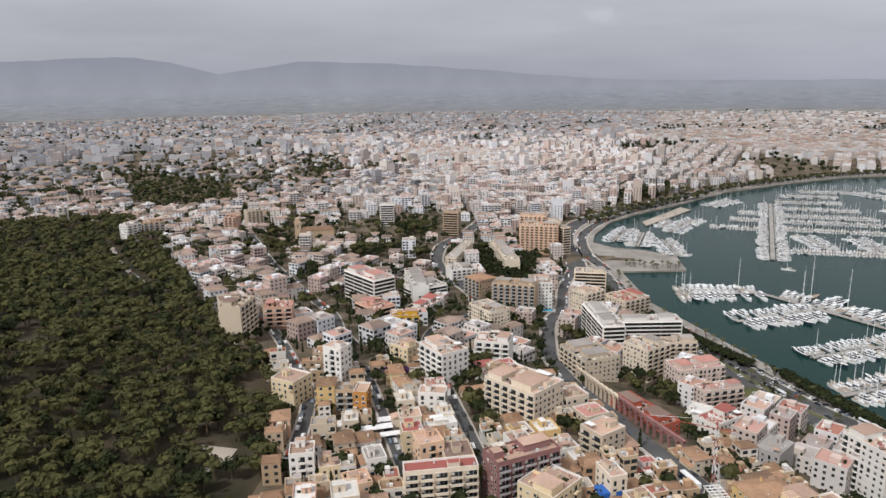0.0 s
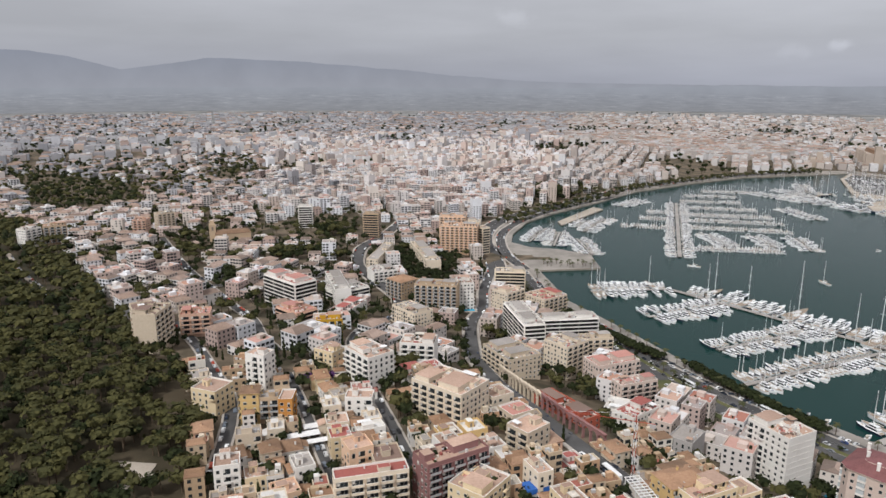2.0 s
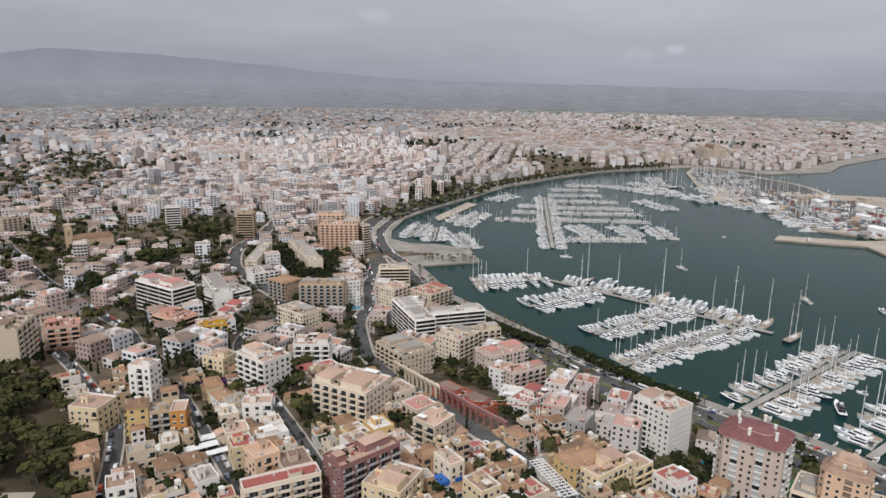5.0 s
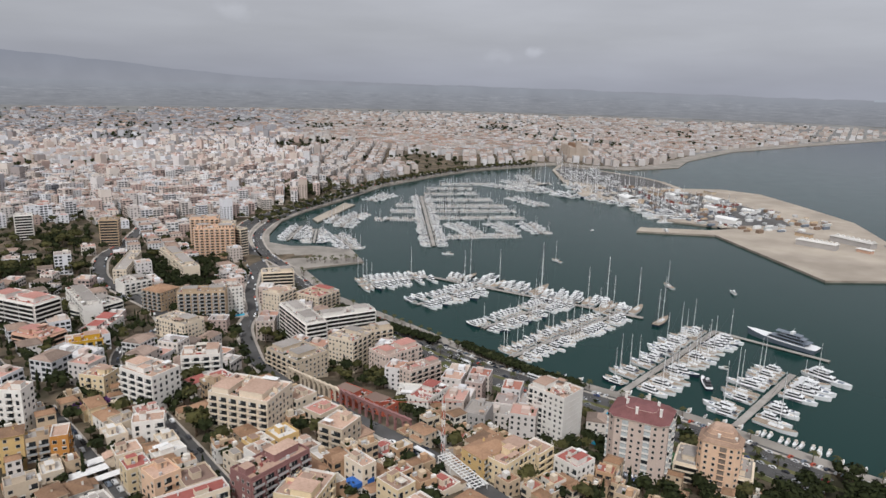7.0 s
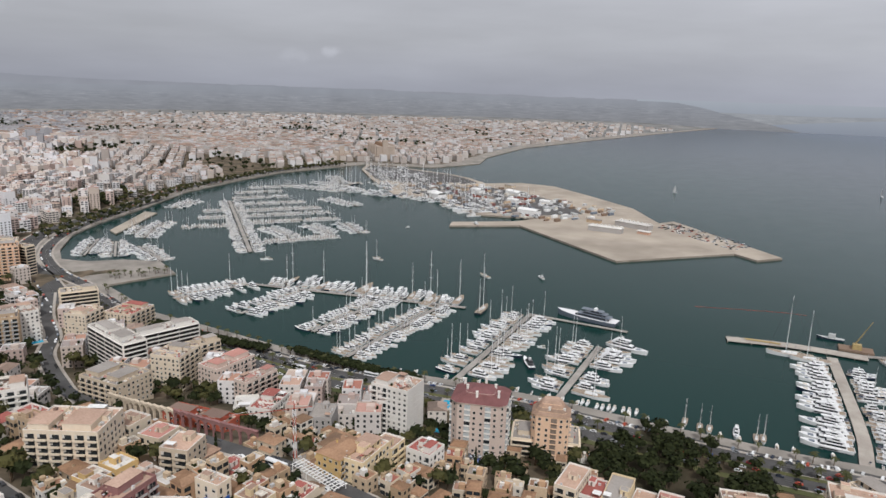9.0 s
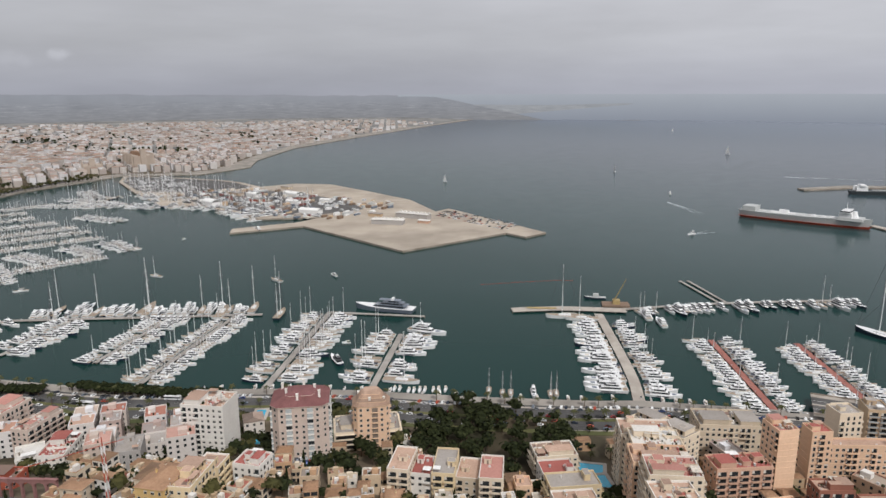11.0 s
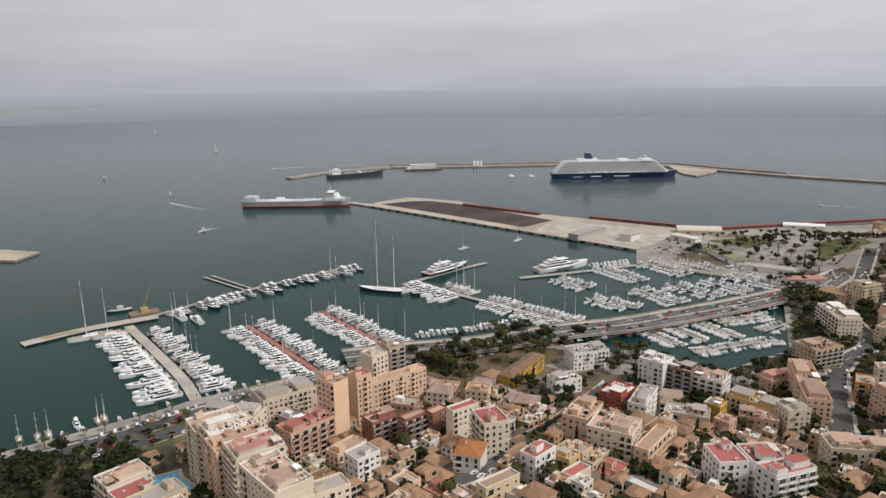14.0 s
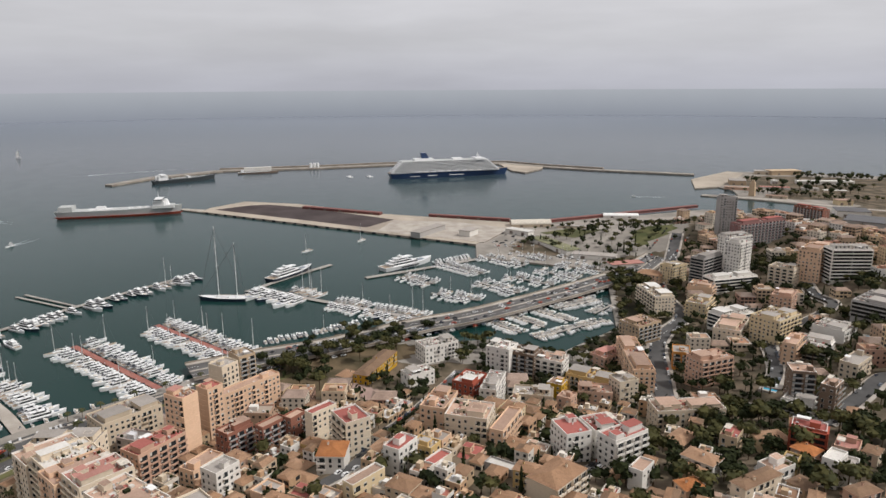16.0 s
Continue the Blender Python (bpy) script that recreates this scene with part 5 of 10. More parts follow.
block("apartment_block", "cream apartment block with red terraces", -26.4, 236.7, -166, 28.5, 7.6, 5, "cream", "redroof", "balc")
block("workshop", "beige workshop with plain brown roof", -22.0, 259.9, 106, 13.5, 12.3, 3, "beige", "brownroof", "win")
block("apartment_block", "beige block with striped awning on a grey roof", -81.5, 270.2, -166, 10.7, 7.5, 4, "beige", "greyroof", "win")
block("house", "white house with peach roof terrace", -38.5, 316.7, 177, 13.6, 9.0, 3, "white", "terra", "win")
block("house", "low white house with white terraces", -31.4, 289.2, -159, 13.2, 7.3, 2, "white", "whiteroof", "win")
block("house", "pale yellow villa with flat terrace", -61.5, 377.1, 145, 14.3, 11.8, 4, "paleyellow", "terra", "win")
block("apartment_block", "bright mustard yellow apartment block", -75.2, 462.2, -173, 20.4, 15.0, 4, "mustard", "terra", "balc")
block("hotel", "white hotel slab with long balcony bands", -116.9, 540.5, 135, 43.8, 20.1, 8, "white", "pinkroof", "band")
block("hotel", "low pink hotel wing with terraces", -103.6, 495.2, 136, 26.1, 18.4, 3, "salmon", "pinkroof", "band")
block("hotel", "tan hotel with deep stacked balconies", 3.1, 587.2, 169, 37.7, 18.0, 8, "tan", "greyroof", "balc")
block("hotel", "white hotel wing with balconies above a pool", 28.6, 605.3, -82, 20.0, 13.0, 8, "white", "terra", "balc")
block("apartment_block", "brown apartment tower with hipped roof", -28.8, 615.0, 133, 21.3, 20.6, 6, "tan", "tile", "balc")
block("apartment_block", "grey beige block above the arcade", 52.0, 439.3, 116, 32.7, 25.8, 5, "beige", "greyroof", "balc")
block("apartment_block", "beige apartment block with red roof on the promenade", 100.7, 591.6, -145, 28.4, 25.9, 6, "beige", "redroof", "balc")
block("apartment_block", "cream apartment block with curved balconies", 67.3, 594.4, -139, 22.4, 18.9, 7, "cream", "terra", "balc")
block("office_building", "pale office block with green glass front", 75.3, 650.4, 174, 28.4, 15.0, 8, "cream", "greyroof", "band")
block("apartment_block", "tall peach apartment slab near the bay road", 27.8, 882.6, 171, 33.8, 22.0, 11, "peach", "greyroof", "balc")
block("office_building", "white slab office with dark side", -167.8, 908.2, -173, 17.3, 14.0, 9, "white", "greyroof", "band")
block("apartment_block", "tan balconied apartment tower in the town", -77.2, 874.1, 172, 18.9, 16.0, 10, "tan", "greyroof", "band")
block("apartment_block", "cream apartment tower near the bay road", 53.2, 864.4, 168, 17.0, 16.0, 10, "cream", "greyroof", "win")
block("tower_block", "white rendered apartment tower with terracotta roof terrace", 170.5, 307.8, 114, 23.8, 19.1, 10, "white", "terra", "win")
block("apartment_block", "white house with red roof terrace", 137.6, 239.2, 108, 13.2, 12.7, 4, "white", "redroof", "win")
block("apartment_block", "stepped unit of the long cream apartment slab", 263.2, 96.3, 27, 16.8, 26.0, 10, "cream", "terra", "win", group="units of the long slab")
block("apartment_block", "stepped unit of the long cream apartment slab", 248.6, 87.6, 27, 16.8, 23.4, 10, "cream", "whiteroof", "balc", group="units of the long slab")
block("apartment_block", "stepped unit of the long cream apartment slab", 232.7, 81.5, 27, 16.8, 26.0, 9, "peach", "terra", "win", group="units of the long slab")
block("apartment_block", "stepped unit of the long cream apartment slab", 218.2, 72.5, 27, 16.8, 22.1, 9, "cream", "pinkroof", "balc", group="units of the long slab")
block("apartment_block", "cream apartment wing with cluttered roof", 174.8, 59.4, 33, 28.7, 16.4, 9, "cream", "terra", "win")
block("apartment_block", "beige apartment slab with grey roof", 320.3, 67.4, 117, 33.2, 19.7, 8, "beige", "greyroof", "win")
block("apartment_block", "salmon apartment block with red roof and orange awnings", 262.0, 52.1, 127, 27.0, 13.3, 7, "salmon", "redroof", "balc")
block("tower_block", "peach apartment tower on the waterfront", 285.9, 37.8, 41, 13.3, 10.4, 12, "peach", "pinkroof", "win")
block("tower_block", "peach apartment tower with red roof", 302.0, 22.8, 124, 10.3, 9.7, 11, "peach", "redroof", "win")
block("tower_block", "white waterfront tower with narrow windows", 334.8, 12.4, 127, 12.6, 11.6, 12, "cream", "greyroof", "win")
block("apartment_block", "long peach apartment slab with white wall stripe", 322.5, 0.8, 120, 42.3, 7.8, 8, "peach", "terra", "win")
block("apartment_block", "red brick apartment house with white balconies", 270.7, 13.7, 121, 16.0, 10.1, 5, "brick", "terra", "balc")
block("apartment_block", "red brick apartment house with white balconies", 262.9, -3.7, 121, 15.2, 6.0, 5, "brick", "terra", "balc")
block("apartment_block", "red brick apartment house with square windows", 264.8, -16.3, 125, 11.0, 6.0, 5, "brick", "terra", "win")
block("apartment_block", "cream apartment wing with red roof terrace", 252.6, -28.0, 116, 16.0, 6.0, 6, "cream", "redroof", "win")
block("apartment_block", "cream apartment wing with curved balconies and red roof", 226.0, -36.8, 11, 16.3, 13.0, 6, "cream", "redroof", "balc")
block("apartment_block", "white apartment house with pale grey roof", 213.6, 25.1, 125, 12.8, 10.2, 5, "white", "greyroof", "win")
block("apartment_block", "cream apartment block with plain grey roof", 172.2, 41.8, 114, 19.7, 9.5, 6, "cream", "greyroof", "win")
block("apartment_block", "peach apartment house with stepped roof", 237.2, 32.0, 131, 18.6, 9.1, 4, "peach", "terra", "win")
block("school", "long yellow institute building with clay tile roof", 366.6, -92.0, 137, 47.8, 11.0, 3, "mustard", "tile", "win")
block("apartment_block", "white stepped apartment house with red terraces", 178.1, -147.7, -4, 15.7, 15.4, 5, "white", "redroof", "win")
block("apartment_block", "white apartment wing with glazed balconies", 160.6, -147.2, 100, 21.0, 10.6, 5, "white", "redroof", "balc")
block("apartment_block", "long peach apartment slab with terracotta roof terraces", 290.9, -255.9, -26, 62.9, 13.9, 6, "peach", "terra", "win")
block("apartment_block", "cream rounded block above the retaining wall", 257.8, -222.0, 87, 13.5, 12.7, 5, "cream", "greyroof", "win")
block("apartment_block", "yellow apartment row with grey roofs", 281.9, -215.1, 36, 30.7, 16.8, 4, "yellow", "greyroof", "win")
block("apartment_block", "wide beige apartment block with cluttered roof", 196.6, -216.9, 72, 38.1, 14.8, 4, "beige", "terra", "win")
block("apartment_block", "tan brick apartment block with deep balconies", 254.7, -288.4, 89, 25.7, 15.6, 6, "salmon", "terra", "balc")
block("apartment_block", "white townhouse row with red roof terraces", 187.2, -48.8, 125, 14.0, 8.5, 4, "white", "redroof", "win")
block("townhouse", "pale yellow townhouse with roof terrace", 171.0, -27.6, 117, 17.9, 6.0, 3, "paleyellow", "terra", "win")
block("tower_block", "white apartment tower", 427.5, -484.7, 105, 22.0, 15.5, 13, "white", "greyroof", "win")
block("apartment_block", "grey apartment tower with black balcony bands", 441.0, -458.1, 107, 34.0, 14.0, 10, "grey", "greyroof", "band")
block("apartment_block", "large red brick apartment block", 496.8, -582.9, 92, 70.0, 13.9, 9, "mauve", "redroof", "balc")
block("commercial_building", "long white low building", 415.7, -465.3, 84, 49.0, 16.6, 4, "white", "whiteroof", "band")
block("office_building", "cream banded low block with dark open decks", 229.7, 246.0, 131, 36.8, 21.5, 4, "cream", "greyroof", "band")
block("apartment_block", "white terraced apartment block", -50.8, 668.2, 23, 24.9, 20.0, 4, "white", "greyroof", "balc")
block("apartment_block", "long cream apartment row beside the park", -56.5, 731.5, -10, 12.0, 75.0, 5, "cream", "greyroof", "win")
block("apartment_block", "cream apartment row facing the park", -8.7, 752.3, -78, 92.8, 16.0, 5, "cream", "greyroof", "win")
block("apartment_block", "tall peach apartment slab near the bay road", 33.2, 816.0, -9, 44.3, 22.0, 11, "peach", "greyroof", "balc")
block("apartment_block", "cream apartment tower", 61.4, 824.8, 31, 10.2, 16.0, 10, "cream", "greyroof", "band")
block("apartment_block", "white rendered block on the upper road", -85.2, 591.9, -74, 59.7, 14.0, 5, "white", "greyroof", "win")
block("commercial_building", "low white commercial building with flat roofs", -79.1, 593.7, 38, 35.2, 24.0, 3, "white", "greyroof", "band")
block("commercial_building", "low white shop with red roof", -70.2, 536.7, 65, 34.3, 16.0, 2, "white", "redroof", "win")
block("apartment_block", "cream town block beside the arcade street", 30.0, 322.3, -62, 12.6, 12.9, 4, "cream", "terra", "win")
block("apartment_block", "beige town block with pink roof", 38.3, 308.4, -60, 12.2, 12.9, 3, "beige", "pinkroof", "win")
block("apartment_block", "beige town block with cluttered terraces", 40.6, 282.5, -50, 12.9, 14.8, 4, "beige", "terra", "balc")
block("apartment_block", "pale yellow block at the edge of the wood", -110.4, 315.5, -23, 14.5, 14.0, 4, "paleyellow", "terra", "win")
block("apartment_block", "cream stepped apartment block", -17.3, 520.8, -52, 30.0, 18.0, 5, "cream", "greyroof", "win")
block("apartment_block", "pink apartment block with cream balconies", -159.6, 441.3, 12, 19.1, 14.0, 5, "salmon", "pinkroof", "balc")
block("apartment_block", "cream apartment slab at the edge of the wood", -182.2, 411.6, 30, 12.9, 14.0, 8, "cream", "brownroof", "win")
block("apartment_block", "beige apartment slab with balconies", -172.7, 403.3, 87, 23.2, 14.0, 8, "beige", "brownroof", "balc")
block("apartment_block", "beige apartment block with brown roof", -165.6, 453.5, 22, 19.3, 14.0, 5, "beige", "brownroof", "balc")
block("apartment_block", "round pink apartment tower", -356.1, 837.2, 1, 16.2, 16.0, 7, "salmon", "terra", "balc")
block("apartment_block", "beige apartment tower", -339.4, 868.2, 37, 20.9, 16.0, 8, "beige", "greyroof", "balc")
block("apartment_block", "white apartment block beside the wood", -460.0, 779.5, 64, 19.1, 16.0, 7, "white", "terra", "balc")
block("apartment_block", "tan apartment block with terraces", -441.0, 799.3, 27, 24.4, 18.0, 7, "tan", "terra", "balc")
block("house", "cream house with clay tile roof", 101.0, 254.8, -69, 15.7, 12.8, 4, "cream", "tile", "win")
block("house", "yellow house with balconies", 98.8, 249.3, 19, 19.6, 12.8, 4, "yellow", "tile", "balc")
block("house", "pale yellow townhouse", 105.7, 242.5, 24, 21.8, 12.9, 4, "paleyellow", "terra", "win")
block("house", "pale yellow house with open terraces", 124.4, 250.7, 23, 11.8, 11.1, 4, "paleyellow", "terra", "balc")
block("townhouse", "grey house with solar panels", 127.3, 317.0, -42, 12.5, 17.2, 4, "grey", "greyroof", "win")
block("house", "tall white gable house with red roof", 113.4, 355.1, 37, 24.4, 13.6, 4, "white", "redroof", "win")
block("hall", "white roofed hall beside the arcade", 110.2, 380.4, -28, 14.1, 17.7, 2, "white", "whiteroof", "win")
block("apartment_block", "cream apartment wing with cluttered roof", 283.5, 91.3, -112, 32.2, 14.0, 9, "cream", "greyroof", "balc")
block("tower_block", "cream apartment tower with corner balconies", 345.1, 11.5, -57, 9.7, 14.0, 11, "cream", "greyroof", "balc")
block("tower_block", "tan apartment tower", 368.7, -1.9, -69, 11.6, 14.0, 10, "tan", "greyroof", "balc")
block("villa", "white villa with bright orange tiled roof", 210.5, -24.1, -115, 12.5, 14.0, 3, "white", "orangetile", "win")
block("hotel", "white waterside hotel wing", 334.2, -175.3, -142, 17.5, 16.0, 7, "white", "whiteroof", "win")
block("hotel", "white waterside hotel with dark terraces", 325.7, -189.6, -142, 18.6, 16.0, 6, "brown", "greyroof", "balc")
block("hotel", "white waterside hotel with arched loggias", 315.1, -204.2, -140, 20.1, 16.0, 5, "white", "terra", "balc")
block("house", "mustard yellow cube house", 284.8, -190.1, -145, 10.4, 10.0, 3, "mustard", "terra", "win")
block("apartment_block", "long beige townhouse", 270.6, -164.0, -124, 24.4, 14.0, 3, "beige", "greyroof", "win")
block("apartment_block", "long pink townhouse with terrace", 263.2, -204.4, -121, 20.7, 14.0, 3, "salmon", "terra", "win")
block("apartment_block", "white apartment wing with red terraces", 176.9, -129.8, -95, 12.8, 16.0, 5, "white", "redroof", "win")
block("apartment_block", "orange sided apartment block", 292.7, -298.6, -129, 11.9, 16.0, 4, "orange", "greyroof", "balc")
block("tower_block", "white apartment tower", 473.2, -526.4, -89, 32.4, 16.0, 10, "white", "greyroof", "win")
block("tower_block", "grey concrete tower by the harbour", 559.1, -596.3, -115, 20.0, 14.0, 14, "grey", "greyroof", "win")
block("hotel", "white hotel slab with blue window bands", 344.1, -528.3, -114, 35.0, 16.0, 9, "white", "greyroof", "band")
block("apartment_block", "dark red apartment block", 646.6, -848.5, -178, 48.6, 14.0, 7, "brick", "redroof", "balc")
block("apartment_block", "cream apartment house", 377.7, -491.9, -159, 22.7, 18.0, 6, "cream", "greyroof", "balc")
block("apartment_block", "cream apartment block with glazed terraces", 407.6, -368.9, 165, 40.1, 18.0, 6, "cream", "whiteroof", "balc")
block("apartment_block", "tan apartment block with roof pool", 352.5, -309.3, -79, 26.6, 20.0, 5, "tan", "terra", "balc")
block("villa", "peach villa with clay tile roof", 487.0, -428.5, -148, 24.3, 18.0, 3, "peach", "tile", "win")
block("apartment_block", "pale yellow apartment house", 473.1, -445.8, -79, 22.1, 16.0, 6, "paleyellow", "greyroof", "win")
block("apartment_block", "white curved house with roof pool", 339.8, -391.5, -82, 30.7, 20.0, 4, "white", "whiteroof", "band")
block("townhouse", "row townhouse with roof terrace above the lane", 183.6, 188.4, -68, 10.2, 21.4, 5, "cream", "terra", "balc")
block("townhouse", "row townhouse with roof terrace above the lane", 190.3, 181.0, -68, 10.6, 16.7, 4, "white", "redroof", "win")
block("townhouse", "row townhouse with roof terrace above the lane", 196.4, 172.2, -65, 10.7, 23.7, 5, "paleyellow", "greyroof", "balc")
block("townhouse", "row townhouse with roof terrace above the lane", 202.8, 162.8, -68, 10.9, 18.8, 4, "beige", "terra", "win")
block("townhouse", "row townhouse with roof terrace above the lane", 204.8, 151.7, -65, 11.0, 21.0, 5, "cream", "pinkroof", "balc")
block("townhouse", "row townhouse with roof terrace above the lane", 254.5, 140.9, -141, 15.4, 22.0, 4, "cream", "terra", "balc")
block("townhouse", "row townhouse with roof terrace above the lane", 238.4, 132.5, -141, 14.1, 17.0, 3, "white", "redroof", "win")
block("townhouse", "row townhouse with roof terrace above the lane", 218.4, 116.6, -142, 12.6, 24.0, 4, "paleyellow", "greyroof", "balc")
block("townhouse", "row townhouse with roof terrace above the lane", 196.6, 107.1, -142, 11.2, 19.0, 4, "beige", "terra", "win")
block("house", "low house in the garden", 364.6, -71.7, -140, 13.6, 12.0, 1, "beige", "tile", "win")
block("apartment_block", "white blank walled block by the basin", 382.8, -145.1, -83, 28.3, 16.0, 4, "white", "greyroof", "win")
block("house", "white townhouse beside the tree street", 338.2, -112.9, -78, 19.8, 12.0, 3, "white", "greyroof", "win")
block("house", "pink house by the basin", 320.9, -261.6, -77, 37.1, 14.0, 3, "salmon", "pinkroof", "win")


# ---- the two towers with pitched roofs, and the long slab by the hill road ----
def cut_corners(w, d, k):
    return [(-w / 2 + k, -d / 2), (w / 2 - k, -d / 2), (w / 2, -d / 2 + k), (w / 2, d / 2 - k), (w / 2 - k, d / 2), (-w / 2 + k, d / 2), (-w / 2, d / 2 - k), (-w / 2, -d / 2 + k)]


def pitched_tower(label, x, y, ang, w, d, cut, st, wall, roof, tiers, bay):
    """A tower with canted corners, bay columns and a tiled roof in tiers."""
    z = max(float(hz(x, y)), 1.9)
    FOOT.append((x, y, ang, w, d))
    h = st * FLOOR + 0.4
    root = thing("tower_block", label, "apartment tower", "", pose(x, y, z, 0, 0, ang))
    o = cut_corners(w, d, cut)
    B = Build()
    B.prism(o, -9, h, wall)
    part("wall", B, root)
    lo, zz = 1.05, h
    for up, rise in tiers:
        R = Build()
        R.prism([(p[0] * lo, p[1] * lo) for p in o], zz, zz + 0.25, wall)
        R.prism([(p[0] * lo, p[1] * lo) for p in o], zz + 0.25, zz + rise, roof, shrink=up / lo)
        zz += rise
        lo = up * 0.97
        part("roof_tier", R, root, "steep tiled roof tier")
    for k in range(6):
        a = k * 1.05 + 0.4
        q = 0.34 + 0.1 * (k % 3)
        part("chimney", Build().box(-0.6, 0.6, -0.5, 0.5, -3.5, 1.6 + 0.5 * (k % 2), "white").box(-0.75, 0.75, -0.65, 0.65, 1.6 + 0.5 * (k % 2), 1.8 + 0.5 * (k % 2), "white"), root, m=pose(math.cos(a) * w * q * 0.8, math.sin(a) * d * q * 0.8, h + tiers[0][1] + 0.6))
    for i in range(8):
        (ax, ay), (bx, by) = o[i], o[(i + 1) % 8]
        ln = math.dist((ax, ay), (bx, by))
        rz = math.degrees(math.atan2(by - ay, bx - ax))
        n = max(1, int(ln / 3.4))
        J = Build()
        for f in range(st):
            for k in range(n):
                px = -ln / 2 + ln * (k + 0.5) / n
                z0 = f * FLOOR
                if bay and k % 3 == 1 and f:
                    J.box(px - 1.6, px + 1.6, -1.1, 0, z0 - 0.1, z0 + 0.95, "white")
                    J.box(px - 1.5, px + 1.5, -1.0, 0, z0 + 0.95, z0 + 2.6, "glassbay" if (f * 7 + k * 3 + i) % 4 else "glass")
                elif (f * 5 + k * 3 + i) % 7:
                    J.box(px - 0.75, px + 0.75, -0.06, 0, z0 + 0.9, z0 + 2.45, "frame")
                    J.quad((px - 0.62, -0.07, z0 + 1.0), (px + 0.62, -0.07, z0 + 1.0), (px + 0.62, -0.07, z0 + 2.35), (px - 0.62, -0.07, z0 + 2.35), "glass")
                if not bay and k == n // 2 and ln > 8 and f:
                    # brown slab painted as loggia shade; the wall has no recess here
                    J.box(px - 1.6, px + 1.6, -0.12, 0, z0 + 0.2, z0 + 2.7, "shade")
                    J.box(px - 1.7, px + 1.7, -1.0, 0, z0 - 0.05, z0 + 0.1, wall)
        tagged(part("fenestration", J, root, "window bays of one front", m=pose((ax + bx) / 2, (ay + by) / 2, 0, 0, 0, rz)), kind="stuff")
    return root


pitched_tower("pinkish apartment tower with maroon tiled roof and glazed bays", 192.1, 260.5, -51, 29, 25, 3.6, 11, "pinkwall", "maroontile", [(0.55, 3.4), (0.24, 2.0)], True)
pitched_tower("peach apartment tower with stepped peach tiled roof", 226.9, 240.5, 128, 20.3, 15.0, 2.4, 9, "peach", "peachtile", [(0.86, 1.9), (0.70, 1.9), (0.55, 1.9), (0.40, 1.9)], False)


# ---- the rest of the town ----
CLEAR = [
    [(220.8, 221.2), (312, 232), (318, 165), (262, 118), (232, 128), (219.3, 178)],           # waterside park
    [(330, -40), (425, -20), (470, -90), (440, -140), (405, -150), (352, -62)],         # wooded garden
    [(342, -54), (358, -74), (317, -92), (296, -70)],                                  # ball court
    [(236, 142), (284, 150), (294, 112), (264, 90), (232, 104)],                         # garden pools
    [(46, 420), (92, 424), (128, 392), (122, 352), (100, 330), (88, 292), (60, 300)],   # arcade and its hall
    [(196, 271), (214, 260), (190, 236), (165, 241)],   # car park of the towers
    [(-20, 655), (20, 655), (35, 790), (-48, 790), (-40, 700)],                         # avenue park
]

# round patches of garden with old trees, district by district
GREEN_TOWN = [(-124, 879, 26), (-154, 736, 22), (-92, 733, 14), (-36, 793, 20), (-124, 764, 16), (27, 1010, 13), (-64, 782, 9), (-29.8, 324.4, 6), (-15.1, 306.9, 8), (-21, 348.7, 5), (27.5, 291.9, 5), (73.2, 419.6, 5), (88.8, 436.1, 6), (-38.4, 359.9, 5), (0, 531, 13), (49, 508, 9), (-130, 561, 15), (-87, 308, 8)]
GREEN_WEST = [(484, -437, 14), (456, -427, 12), (479, -398, 12), (452, -368, 9), (413, -354, 8), (410, -535, 16), (198, -214, 9), (181, -221, 8), (158, -161, 9), (160, -197, 7), (148, -211, 8), (260, -242, 6), (181, -247, 8), (190, -128, 5), (150, -73, 5), (287, -447, 10)]
GREEN_SLOPE = [(364, -538, 9), (236, -280, 7), (234, -361, 7), (182, -310, 6), (136, -127, 5), (141, -161, 5), (122, -201, 6), (126, -225, 5), (121, -175, 5), (107, -218, 6), (191, 293.9, 8), (242, 288, 8), (233.2, 271.2, 6), (255, 300, 5), (207.5, 327.3, 4), (86.1, 217.1, 4)]
GREEN_VILLAS = [(-487, 980, 13), (-667, 890, 13), (-260, 746, 15), (-210, 707, 9), (-221, 809, 8), (-166, 732, 13), (-120, 651, 7), (-127, 812, 8), (-237, 568, 7), (-169, 450, 7), (-141, 352, 6), (-127, 462, 6), (-66.6, 369.7, 4), (-62, 500, 4), (-190, 640, 12), (-300, 820, 16), (-350, 900, 18)]
GREEN_HILL = [(174, 223, 9), (197, 216, 10), (223, 218, 8), (207, 231, 5), (184, -252, 12), (196, -251, 8), (169, -251, 8), (212, -290, 7), (224, -280, 9), (233, -273, 7), (206, -213, 7), (184, -226, 7), (136, -263, 10), (129, -264, 10), (129, -276, 10), (113, -255, 6), (98, -228, 10), (98, -212, 7), (100, -205, 8), (111, -209, 5), (157, -190, 5), (158, -199, 5), (151, -203, 5), (151, -216, 5), (163, -162, 9), (176, -179, 7), (157, -171, 5), (131, -151, 5), (114, -160, 6), (132, -186, 4), (135, -217, 5), (104, -172, 5), (96, -191, 6), (87, -219, 5), (174, -157, 4), (252, -324, 6), (191, -308, 5), (164, -256, 5), (328, -421, 8), (336, -399, 7), (434, -526, 14), (407, -535, 12), (372, -530, 7), (348, -489, 8), (318, -518, 10), (298, -511, 10), (226, -357, 6), (242, -424, 9)]
GREENS = GREEN_TOWN + GREEN_WEST + GREEN_SLOPE + GREEN_VILLAS + GREEN_HILL


